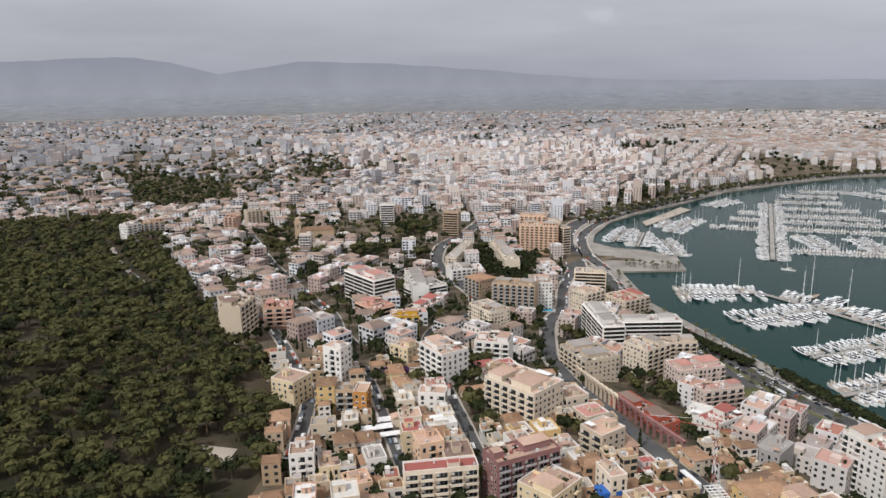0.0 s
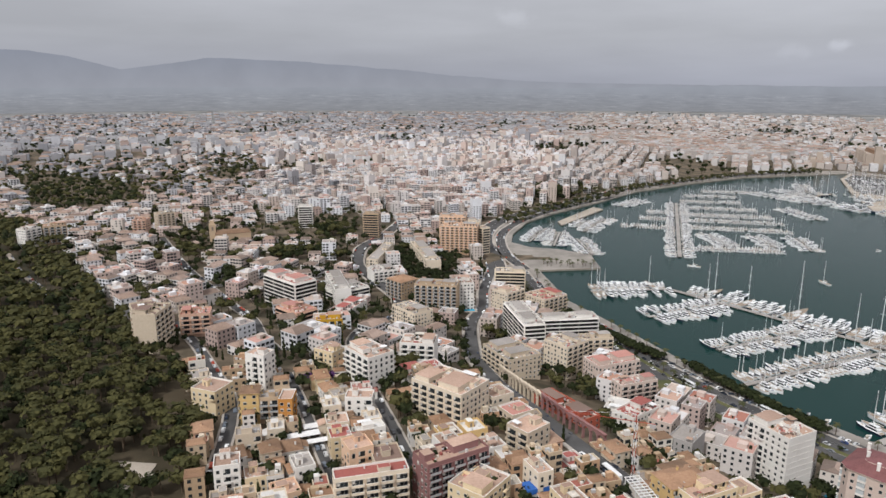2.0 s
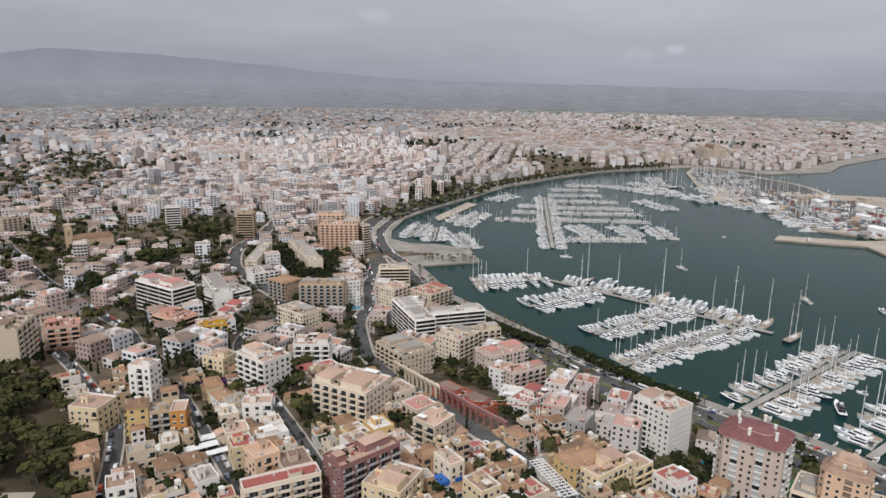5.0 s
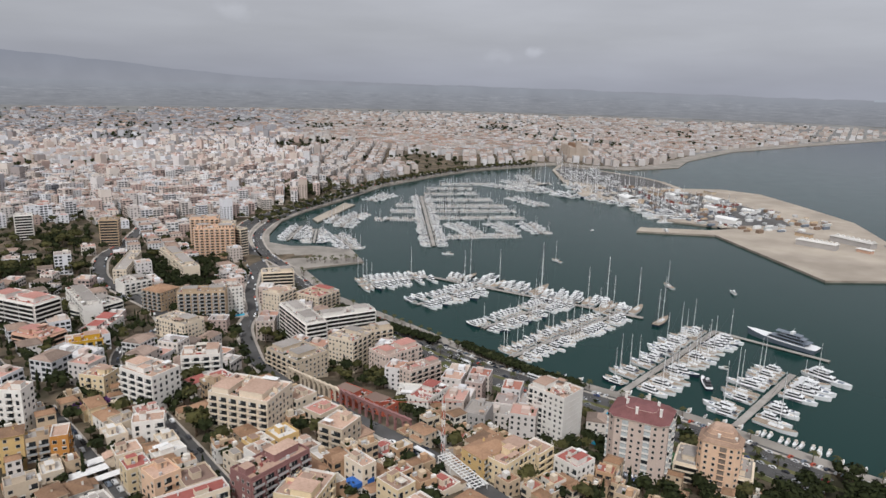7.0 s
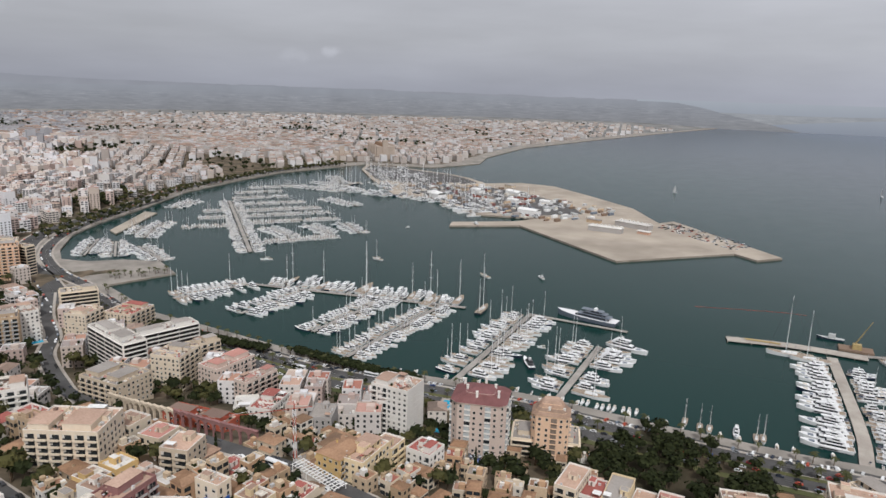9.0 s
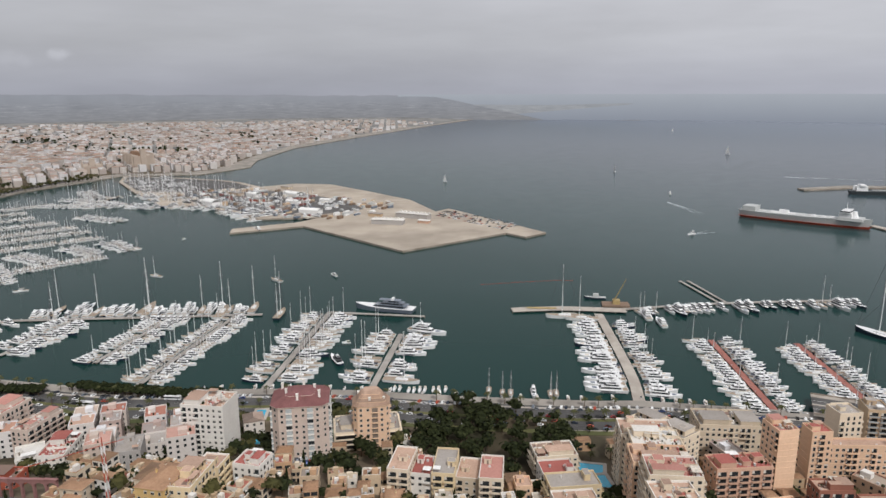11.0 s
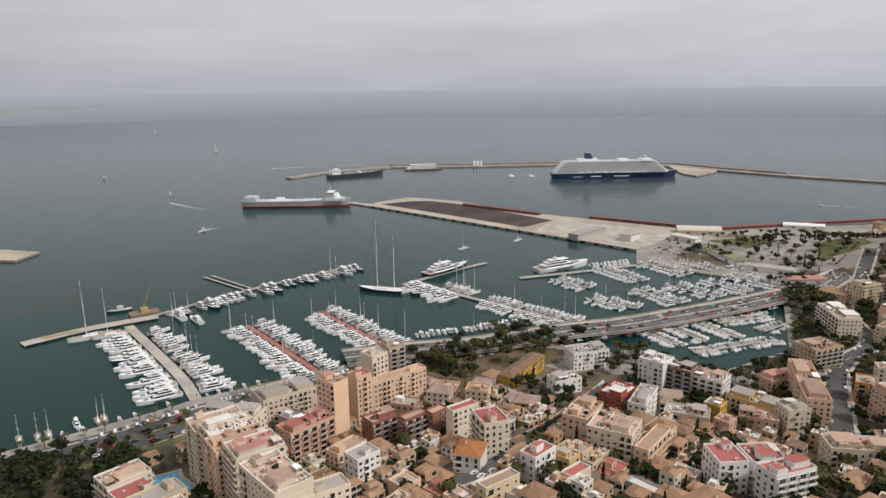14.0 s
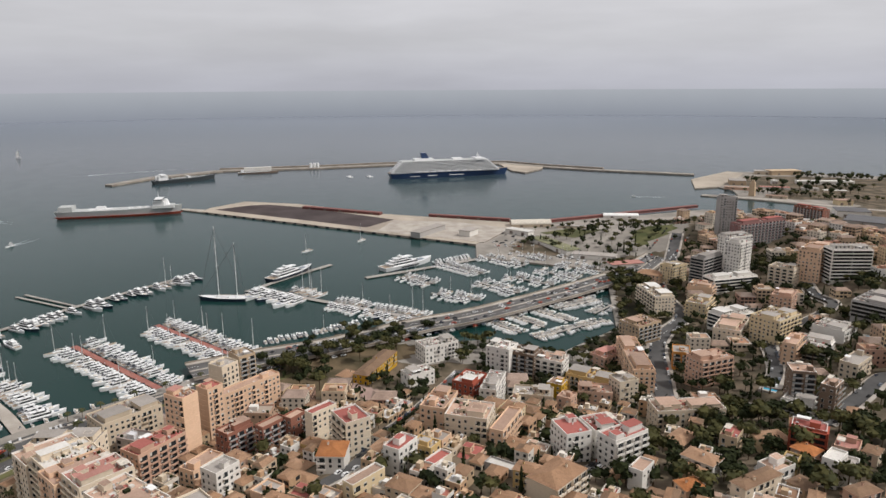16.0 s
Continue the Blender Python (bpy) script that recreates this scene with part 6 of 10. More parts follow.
def free(x, y, r, gardens=True):
    """Whether a round patch keeps clear of roads, buildings and parks."""
    for L, wd in ROADS:
        if np.min((L[:, 0] - x) ** 2 + (L[:, 1] - y) ** 2) < (wd / 2 + 1.2 + r) ** 2:
            return False
    for (bx, by, ang, w, d) in FOOT:
        if abs(bx - x) > 70 or abs(by - y) > 70:
            continue
        lx, ly = rot2(x - bx, y - by, -ang)
        if abs(lx) < w / 2 + r * 0.8 and abs(ly) < d / 2 + r * 0.8:
            return False
    if gardens and any((gx_ - x) ** 2 + (gy_ - y) ** 2 < (gr + r) ** 2 for gx_, gy_, gr in GREENS):
        return False
    return not any(bool(inside(x, y, p)) for p in CLEAR)


# slope of scattered villas and old gardens
GARDENS = [(205, -206), (226, -278), (201, -384), (84, -217), (124, -133)]

# small houses of the near slopes, in rows along the lanes
NEAR_WALLS = ["white"] * 5 + ["cream"] * 5 + ["beige"] * 3 + ["paleyellow"] * 2 + ["peach", "salmon", "tan", "yellow", "white"]
NEAR_ROOFS = ["tile"] * 10 + ["terra"] * 3 + ["greyroof", "greyroof", "redroof", "pinkroof", "whiteroof", "whiteroof"]
hr = random.Random(21)
NEAR_HOUSES = 0
AVENUE_SIDE = [(72, 235), (62, 262), (50, 290), (42, 318), (34, 350)]
for zone, (ang, u0, u1, v0, v1) in enumerate([(16, -330, 60, 150, 640), (24, 0, 190, 170, 480), (-52, -60, 330, -40, 330), (-58, -330, -40, 60, 460)]):
    v = v0
    while v < v1:
        u = u0
        dep = hr.uniform(9, 12.5)
        while u < u1:
            w = hr.uniform(7, 11)
            if zone < 2:
                x, y = rot2(u, v, ang)
            else:
                x, y = rot2(v, u, ang + 0)
            u += w + hr.choice((0.6, 0.6, 2.5, 6))
            ok = bool(inside(x, y, LAND)) and not bool(inside(x, y, FOREST)) and float(seg_dist(np.array(x), np.array(y), SHORE)) > 62
            dist = math.hypot(x + 40, y - 20)
            if not ok or dist < 150 or dist > 345 or inside(x, y, GARDENS) or not free(x, y, max(w, dep) * 0.43) or hr.random() < 0.42:
                continue
            st = hr.choice((1, 2, 2, 2, 2, 3, 3, 4) if zone < 2 else (1, 1, 2, 2, 2, 2, 3))
            if float(seg_dist(np.array(x), np.array(y), AVENUE_SIDE)) < 24:
                st = hr.choice((1, 1, 2))
            wall, roof = hr.choice(NEAR_WALLS), hr.choice(NEAR_ROOFS)
            if zone < 2 and roof == "tile" and hr.random() < 0.5:
                roof = "peachtile"
            if zone >= 2 and roof == "whiteroof":
                roof = "tile"
            if zone >= 2 and wall in ("white", "cream") and hr.random() < 0.68:
                wall = hr.choice(("tan", "peach", "peach", "yellow", "tan", "salmon", "beige"))
            if st > 3 and roof in ("tile", "peachtile"):
                roof = "terra"
            kindname = "house" if st < 3 else "townhouse"
            words = {"tile": "clay tile roof", "peachtile": "pale clay tile roof", "terra": "terracotta roof terrace", "greyroof": "grey flat roof", "redroof": "red roof terrace",
                     "pinkroof": "pink roof terrace", "whiteroof": "white flat roof", "orangetile": "bright orange tiled roof"}[roof]
            tint = {"white": "white rendered", "cream": "cream rendered", "beige": "beige rendered", "paleyellow": "pale yellow", "peach": "peach rendered",
                    "salmon": "pink rendered", "tan": "tan rendered", "yellow": "ochre yellow"}[wall]
            block(kindname, f"{tint} {'low ' if st < 2 else ''}{kindname} with {words}", x, y, ang + hr.uniform(-3, 3), w, dep, st, wall, roof, "plainhouse" if st < 4 else "win", near=False, group="houses of the slope")
            NEAR_HOUSES += 1
        v += dep + hr.choice((1, 6, 9))
print("near houses", NEAR_HOUSES)

# the dense town beyond, in districts that each keep their own street grid
cr = np.random.RandomState(5)
pts_c = []
while len(pts_c) < 90:
    a, r = cr.uniform(-145, 48), 420 * (4300 / 420) ** cr.uniform(0, 1)
    x, y = -math.sin(radians(a)) * r, math.cos(radians(a)) * r
    if inside(x, y, LAND):
        pts_c.append((x, y, cr.uniform(0, 90)))
DC = np.array(pts_c)


def city_lots():
    """Lots of the town: x, y, angle, width, depth, storeys, distance."""
    rows = []
    for k, (dx, dy, ang) in enumerate(DC):
        r = math.hypot(dx, dy)
        ext = 90 + r * 0.42
        lot = 15 if r < 1300 else (18 if r < 2200 else 27)
        street, per = (9, 4) if r < 1300 else (11, 4)
        n = int(ext / lot) + 2
        iu, iv = np.meshgrid(np.arange(-n, n), np.arange(-n, n))
        u = iu * lot + np.floor(iu / per) * street
        v = iv * lot + np.floor(iv / 2) * street
        u, v = u.ravel().astype(float), v.ravel().astype(float)
        c, s = math.cos(radians(ang)), math.sin(radians(ang))
        x, y = dx + u * c - v * s, dy + u * s + v * c
        own = ((x[:, None] - DC[None, :, 0]) ** 2 + (y[:, None] - DC[None, :, 1]) ** 2).argmin(1) == k
        x, y = x[own], y[own]
        m = len(x)
        rows.append(np.c_[x, y, np.full(m, ang), lot * cr.uniform(0.82, 1.0, m), lot * cr.uniform(0.72, 1.0, m), cr.uniform(0, 1, m), np.full(m, k)])
    R = np.concatenate(rows)
    x, y = R[:, 0], R[:, 1]
    dist = np.hypot(x + 40, y - 20)
    yaw = np.degrees(np.arctan2(-(x + 40), y - 20))
    keep = inside(x, y, LAND) & (seg_dist(x, y, SHORE) > 62) & (dist < 4300) & (yaw > -150) & (yaw < 50) & ~inside(x, y, FOREST) & ~inside(x, y, WESTPORT)
    keep &= ~((yaw < -85) & (dist > 2600)) & ~((yaw < -85) & (dist > 1300) & (cr.uniform(0, 1, len(x)) < 0.5))
    keep &= ~(((yaw > -6) & (dist < 1000)) | (yaw < -92)) | (cr.uniform(0, 1, len(x)) < np.where(yaw < -92, 0.5, 0.74))
    keep &= ~((x > 300) & (y < -850))
    # the plain thins out into fields and sheds
    thin = np.maximum(np.clip((dist - 2200) / 2600, 0, 0.72), np.where((yaw > 13) & (dist > 1250), 0.45, 0))
    keep &= cr.uniform(0, 1, len(x)) > thin
    green = np.array([noise.noise(Vector((a * 0.004, b * 0.004, 2))) for a, b in zip(x, y)])
    west = (yaw > 14) & (dist < 1700)
    keep &= ~(west & (green > 0.14)) & ~(green > 0.36)
    return R[keep], dist[keep], green[keep]


WESTPORT = [(545, -412), (616, -345), (717, -335), (821, -455), (799, -669), (640, -640), (560, -520)]
LOTS, LDIST, _ = city_lots()
ok = np.ones(len(LOTS), bool)
for i in np.where(LDIST < 900)[0]:
    x, y, ang, w, d = LOTS[i, :5]
    if LDIST[i] < 338 or not free(x, y, max(w, d) * 0.50):
        ok[i] = False
LOTS, LDIST = LOTS[ok], LDIST[ok]
print("city lots", len(LOTS))


def town_mesh(R, D, windows, small=False, wall="city_wall", roof="city_roof"):
    """Many buildings in one mesh: walls, parapets, roofs, roof sheds and, nearer, windows."""
    kw = {"wall": "yard_wall", "roof": "yard_roof", "tile": "yard_tile"} if small else {"wall": wall, "roof": roof, "tile": "city_tile"}
    n = len(R)
    x, y, ang, w, d, rnd = R[:, 0], R[:, 1], np.radians(R[:, 2]), R[:, 3], R[:, 4], R[:, 5]
    yaw = np.degrees(np.arctan2(-(x + 40), y - 20))
    low = (rnd < 0.25) | ((D > 2600) & (rnd < 0.75))
    st = np.where(low, 2 + (rnd * 40 % 2).astype(int), 4 + (rnd * 57 % 4).astype(int))
    st = np.where(rnd > 0.965, st + 4, st)
    st = np.where(D < 900, np.minimum(st, 5), st)
    st = np.where(D > 2500, np.minimum(st, 4), st)
    st = np.where((D > 1250) & (yaw < -14), np.minimum(st, 5), st)
    villas = ((yaw > -6) & (D < 1000)) | ((yaw > 12) & (D < 1900)) | (yaw < -92)
    st = np.where(villas, 2 + (rnd * 57 % 2.6).astype(int) + 3 * (rnd > 0.93), st)
    if small:
        st = 1 + (rnd * 57 % 2.3).astype(int)
    h = st * FLOOR + 0.5
    z = np.maximum(hz(x, y), 1.9)
    ca, sa = np.cos(ang), np.sin(ang)

    def at(lx, ly, lz):
        return np.stack([x[:, None] + lx * ca[:, None] - ly * sa[:, None], y[:, None] + lx * sa[:, None] + ly * ca[:, None], z[:, None] + lz], -1)

    sx, sy = np.array([-1, 1, 1, -1]) / 2, np.array([-1, -1, 1, 1]) / 2
    B = Build()
    H = h[:, None] + np.zeros(4)
    tile = (rnd * 13 % 1) < np.where(villas, 0.55, np.where(small & (y > 120), 0.40, 0.55) if small else np.where(D > 1100, 0.30, 0.22))
    tile &= st < 6
    base = np.arange(n)[:, None, None]
    V = np.concatenate([at(sx * w[:, None], sy * d[:, None], -8 + H * 0), at(sx * w[:, None], sy * d[:, None], H + np.where(tile, 0, 0.8)[:, None])], 1)
    q4 = np.array([[i, (i + 1) % 4, 4 + (i + 1) % 4, 4 + i] for i in range(4)])
    B.add(V.reshape(-1, 3), (base * 8 + q4).reshape(-1, 4), kw["wall"])
    f = np.where(~tile)[0]
    k = 0.35
    wi, di = (w - 2 * k)[:, None], (d - 2 * k)[:, None]
    Vr = np.concatenate([at(sx * w[:, None], sy * d[:, None], H + 0.8), at(sx * wi, sy * di, H + 0.8), at(sx * wi, sy * di, H + 0.0)], 1)[f]
    ring_q = np.concatenate([q4, q4 + 4])
    B.add(Vr.reshape(-1, 3), (np.arange(len(f))[:, None, None] * 12 + ring_q).reshape(-1, 4), kw["wall"])
    B.add(at(sx * wi, sy * di, H + 0.0)[f].reshape(-1, 3), np.arange(len(f) * 4).reshape(-1, 4), kw["roof"])
    # pitched roofs
    g = np.where(tile)[0]
    e = 0.4
    c4 = at(sx * (w[:, None] + e), sy * (d[:, None] + e), H)
    rz_ = h + d * 0.16
    r0 = at((-w / 2 + d * 0.2)[:, None], np.zeros((n, 1)), rz_[:, None])
    r1 = at((w / 2 - d * 0.2)[:, None], np.zeros((n, 1)), rz_[:, None])
    Vt = np.concatenate([c4, r0, r1], 1)[g]
    for q in ((0, 1, 5, 4), (2, 3, 4, 5), (1, 2, 5, 5), (3, 0, 4, 4)):
        V4 = Vt[:, list(q)].copy()
        if q[2] == q[3]:
            V4[:, 3] = (V4[:, 0] + V4[:, 2]) / 2
        B.add(V4.reshape(-1, 3), np.arange(len(g) * 4).reshape(-1, 4), kw["tile"])
    # roof sheds
    a, b_ = w * 0.16, d * 0.16
    ox, oy = (rnd * 7 % 1 - 0.5) * w * 0.5, (rnd * 11 % 1 - 0.5) * d * 0.5
    Vs = np.concatenate([at(ox[:, None] + sx * 2 * a[:, None], oy[:, None] + sy * 2 * b_[:, None], H), at(ox[:, None] + sx * 2 * a[:, None], oy[:, None] + sy * 2 * b_[:, None], H + 2.6)], 1)[f]
    B.add(Vs.reshape(-1, 3), (np.arange(len(f))[:, None, None] * 8 + np.concatenate([q4, [[4, 5, 6, 7]]])).reshape(-1, 4), kw["wall"])
    if windows and windows < 3.5:
        # units, tanks and planters on the flat roofs
        for j in range(3):
            cx_, cy_ = (rnd * (17 + 6 * j) % 1 - 0.5) * w * 0.8, (rnd * (29 + 8 * j) % 1 - 0.5) * d * 0.8
            s_ = 0.35 + (rnd * (41 + j) % 1) * 0.6
            lo4 = at(cx_[:, None] + sx * 2 * s_[:, None], cy_[:, None] + sy * 2 * s_[:, None] * 0.7, H)
            hi4 = at(cx_[:, None] + sx * 2 * s_[:, None], cy_[:, None] + sy * 2 * s_[:, None] * 0.7, H + 0.5 + s_[:, None])
            B.add(np.concatenate([lo4, hi4], 1)[f].reshape(-1, 3), (np.arange(len(f))[:, None, None] * 8 + np.concatenate([q4, [[4, 5, 6, 7]]])).reshape(-1, 4), ("unit", "leaf", "white")[j])
    if windows:
        for side in range(4):
            ln = w if side % 2 == 0 else d
            nx = np.maximum(2, (ln / windows).astype(int))
            for f_ in range(8):
                for i in range(int(nx.max())):
                    m = np.where((st > f_) & (nx > i) & (((rnd * (31 + 7 * i + 3 * f_ + side)) % 1) > 0.12))[0]
                    if not len(m):
                        continue
                    px = (-ln / 2 + ln * (i + 0.5) / nx)[m]
                    wide = np.where((rnd[m] * 23 % 1) > 0.6, windows * 0.42, windows * 0.22)
                    tall = np.where((rnd[m] * 23 % 1) > 0.6, 0.35, 0.7)
                    z0 = z[m] + f_ * FLOOR + 0.5
                    off = (d if side % 2 == 0 else w)[m] / 2 + 0.06
                    th = ang[m] + side * math.pi / 2
                    cx, cy = x[m] + np.sin(th) * off, y[m] - np.cos(th) * off
                    P = [np.stack([cx + np.cos(th) * (px + s_ * wide), cy + np.sin(th) * (px + s_ * wide), z0 + zz], -1) for s_, zz in ((-1, tall), (1, tall), (1, 2.2), (-1, 2.2))]
                    B.add(np.stack(P, 1).reshape(-1, 3), np.arange(len(m) * 4).reshape(-1, 4), "glass")
    return B


# sheds, annexes and cottages that fill the yards between the near houses
yards = []
for ang, x0, x1, y0, y1, step in ((16, -240, 150, 120, 420, 7.2), (-52, -60, 330, -330, 260, 8.2)):
    for u in np.arange(x0, x1, step):
        for v in np.arange(y0, y1, step):
            x, y = float(u + cr.uniform(-1.5, 1.5)), float(v + cr.uniform(-1.5, 1.5))
            dist = math.hypot(x + 40, y - 20)
            if dist < 150 or dist > 360 or (ang > 0) != (y > 160 and x < 130) or not inside(x, y, LAND) or inside(x, y, FOREST):
                continue
            if float(seg_dist(np.array(x), np.array(y), SHORE)) < 66 or not free(x, y, 2.9) or cr.uniform() < (0.06 if ang > 0 else 0.8 if inside(x, y, GARDENS) else 0.3):
                continue
            w, d = cr.uniform(5.5, 9.5), cr.uniform(5, 8)
            yards.append((x, y, ang + cr.uniform(-4, 4), w, d, cr.uniform(), 0))
            FOOT.append((x, y, ang, w, d))
YARDS = np.array(yards)
print("yard houses", len(YARDS))
thing("yard_houses", "small tiled cottages, annexes and sheds between the houses", "houses", kind="stuff", me=town_mesh(YARDS, np.hypot(YARDS[:, 0] + 40, YARDS[:, 1] - 20), 3.2, True))

for lo, hi, win, nm, words in ((0, 900, 3.0, "town_blocks", "dense cream and white apartment houses of the town"),
                               (900, 1500, 4.2, "town_blocks", "packed pale apartment houses round the bay"),
                               (1500, 2400, 0, "town_blocks", "distant crowded old town houses"),
                               (2400, 4400, 0, "town_blocks", "far suburbs and sheds on the plain")):
    lyaw = np.degrees(np.arctan2(-(LOTS[:, 0] + 40), LOTS[:, 1] - 20))
    here = (LDIST >= lo) & (LDIST < hi)
    old = (lyaw < -12) & (LDIST > 1250) & (lyaw > -85)
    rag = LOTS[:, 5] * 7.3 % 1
    # farther lots take the palettes with haze mixed into their colours
    haze_greyed = (LDIST > 1900 + 1100 * rag) | ((lyaw > 6 + 22 * rag) & (LDIST > 1000 + 700 * rag))
    for pick_, wl_, rf_ in ((here & ~old & (lyaw > -85) & ~haze_greyed, "city_wall", "city_roof"), (here & ~old & (lyaw > -85) & haze_greyed, "plain_wall", "plain_roof"), (here & old, "old_wall", "city_roof"), (here & (lyaw <= -85), "west_wall", "west_roof")):
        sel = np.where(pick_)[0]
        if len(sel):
            extra = {"plain_wall": " in colours greyed for haze", "old_wall": " in tan stone", "west_wall": " in ochre and tan"}.get(wl_, "")
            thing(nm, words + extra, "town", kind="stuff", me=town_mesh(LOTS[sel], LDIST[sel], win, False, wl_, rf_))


# ---- jetties and boats ----
def jetty(name, pts, width, mat, label, z=1.3):
    """A walkway on piles; its line is kept for mooring."""
    L = smooth_line(pts, 9) if len(pts) > 2 else np.linspace(pts[0], pts[1], max(2, int(math.dist(pts[0], pts[1]) / 9) + 1))
    ob = thing(name, label, "jetty", kind="")
    V, Q = ribbon(np.asarray(L, float), width, 0, lambda x, y: np.full(np.shape(x), z), 0.5)
    part("deck", quad_mesh("deck", V, Q, [mat]), ob)
    P = Build()
    for i in range(0, len(L), 2):
        for s in (-1, 1):
            p = offset_line(np.asarray(L, float), s * (width / 2 - 0.3))[i]
            P.tube((p[0], p[1], -5), (p[0], p[1], z - 0.1), 0.3, 0.3, "quaywall", 6)
    part("piles", P, ob)
    if width > 4.5:
        for i in range(1, len(L), 5):
            p = offset_line(np.asarray(L, float), (width / 2 - 0.5) * (1 if i % 4 == 1 else -1))[i]
            part("service_post", Build().box(-0.2, 0.2, -0.2, 0.2, 0, 1.1, "unit", taper=0.05), ob, m=pose(p[0], p[1], z))
    return np.asarray(L, float)


def hull(B, L, bm, fb, mat, deck, sheer=0.25, z0=0.0, xs=0.0):
    """A hull along +x (bow), beam bm, freeboard fb."""
    st = np.array([-0.5, -0.42, -0.2, 0.05, 0.25, 0.40, 0.47, 0.5])
    wd = np.array([0.82, 0.95, 1.0, 0.97, 0.78, 0.47, 0.20, 0.02])
    up = fb * (1 + sheer * np.clip((st + 0.1) / 0.6, 0, 1) ** 2 * 2)
    n = len(st)
    x = st * L + xs
    top = np.c_[x, -wd * bm / 2, z0 + up]
    topr = np.c_[x, wd * bm / 2, z0 + up]
    wl = np.c_[x * 0.96, -wd * bm / 2 * 0.86, np.full(n, z0 - 0.3)]
    wlr = np.c_[x * 0.96, wd * bm / 2 * 0.86, np.full(n, z0 - 0.3)]
    V = np.concatenate([top, topr, wl, wlr])
    Q = []
    for i in range(n - 1):
        Q += [(2 * n + i, 2 * n + i + 1, i + 1, i), (n + i, n + i + 1, 3 * n + i + 1, 3 * n + i)]
    Q += [(2 * n, 0, n, 3 * n)]
    B.add(V, Q, mat)
    B.add(np.concatenate([top, topr]) - (0, 0, 0.05), [(i, i + 1, n + i + 1, n + i) for i in range(n - 1)], deck)


def deckhouse(B, x0, x1, w, z0, z1, mat, rake=0.6, front=1.2):
    V = [(x0, -w / 2, z0), (x1, -w / 2 * 0.8, z0), (x1, w / 2 * 0.8, z0), (x0, w / 2, z0),
         (x0 + rake * 0.3, -w / 2 * 0.9, z1), (x1 - front, -w / 2 * 0.68, z1), (x1 - front, w / 2 * 0.68, z1), (x0 + rake * 0.3, w / 2 * 0.9, z1)]
    B.add(V, [(0, 1, 5, 4), (1, 2, 6, 5), (2, 3, 7, 6), (3, 0, 4, 7), (4, 5, 6, 7)], mat)


def glazing(B, x0, x1, w, z0, z1, front=1.2):
    """Dark window bands round a deckhouse, a little proud."""
    for s in (-1, 1):
        B.quad((x0 + 0.4, s * (w / 2 * 0.97 + 0.03), z0), (x1 - front * 0.5, s * (w / 2 * 0.80 + 0.05), z0), (x1 - front * 0.85, s * (w / 2 * 0.75 + 0.05), z1), (x0 + 0.5, s * (w / 2 * 0.93 + 0.05), z1), "glass")
    B.quad((x1 - front * 0.30, -w / 2 * 0.74, z0), (x1 - front * 0.30, w / 2 * 0.74, z0), (x1 - front * 0.80 + 0.05, w / 2 * 0.68, z1), (x1 - front * 0.80 + 0.05, -w / 2 * 0.68, z1), "glass")


BOAT_LABELS = {"motor": "white motor yacht with tinted cabin windows moored stern to", "big": "large white motor yacht with stacked decks", "sail": "sailing yacht with tall bare mast and furled sail",
               "small": "small white day boat with open cockpit", "dark": "navy hulled motor yacht with white decks", "black": "black motor yacht with dark cabin", "slate": "slate grey superyacht with grey upper decks", "classic": "wooden decked sailing yacht with two masts"}


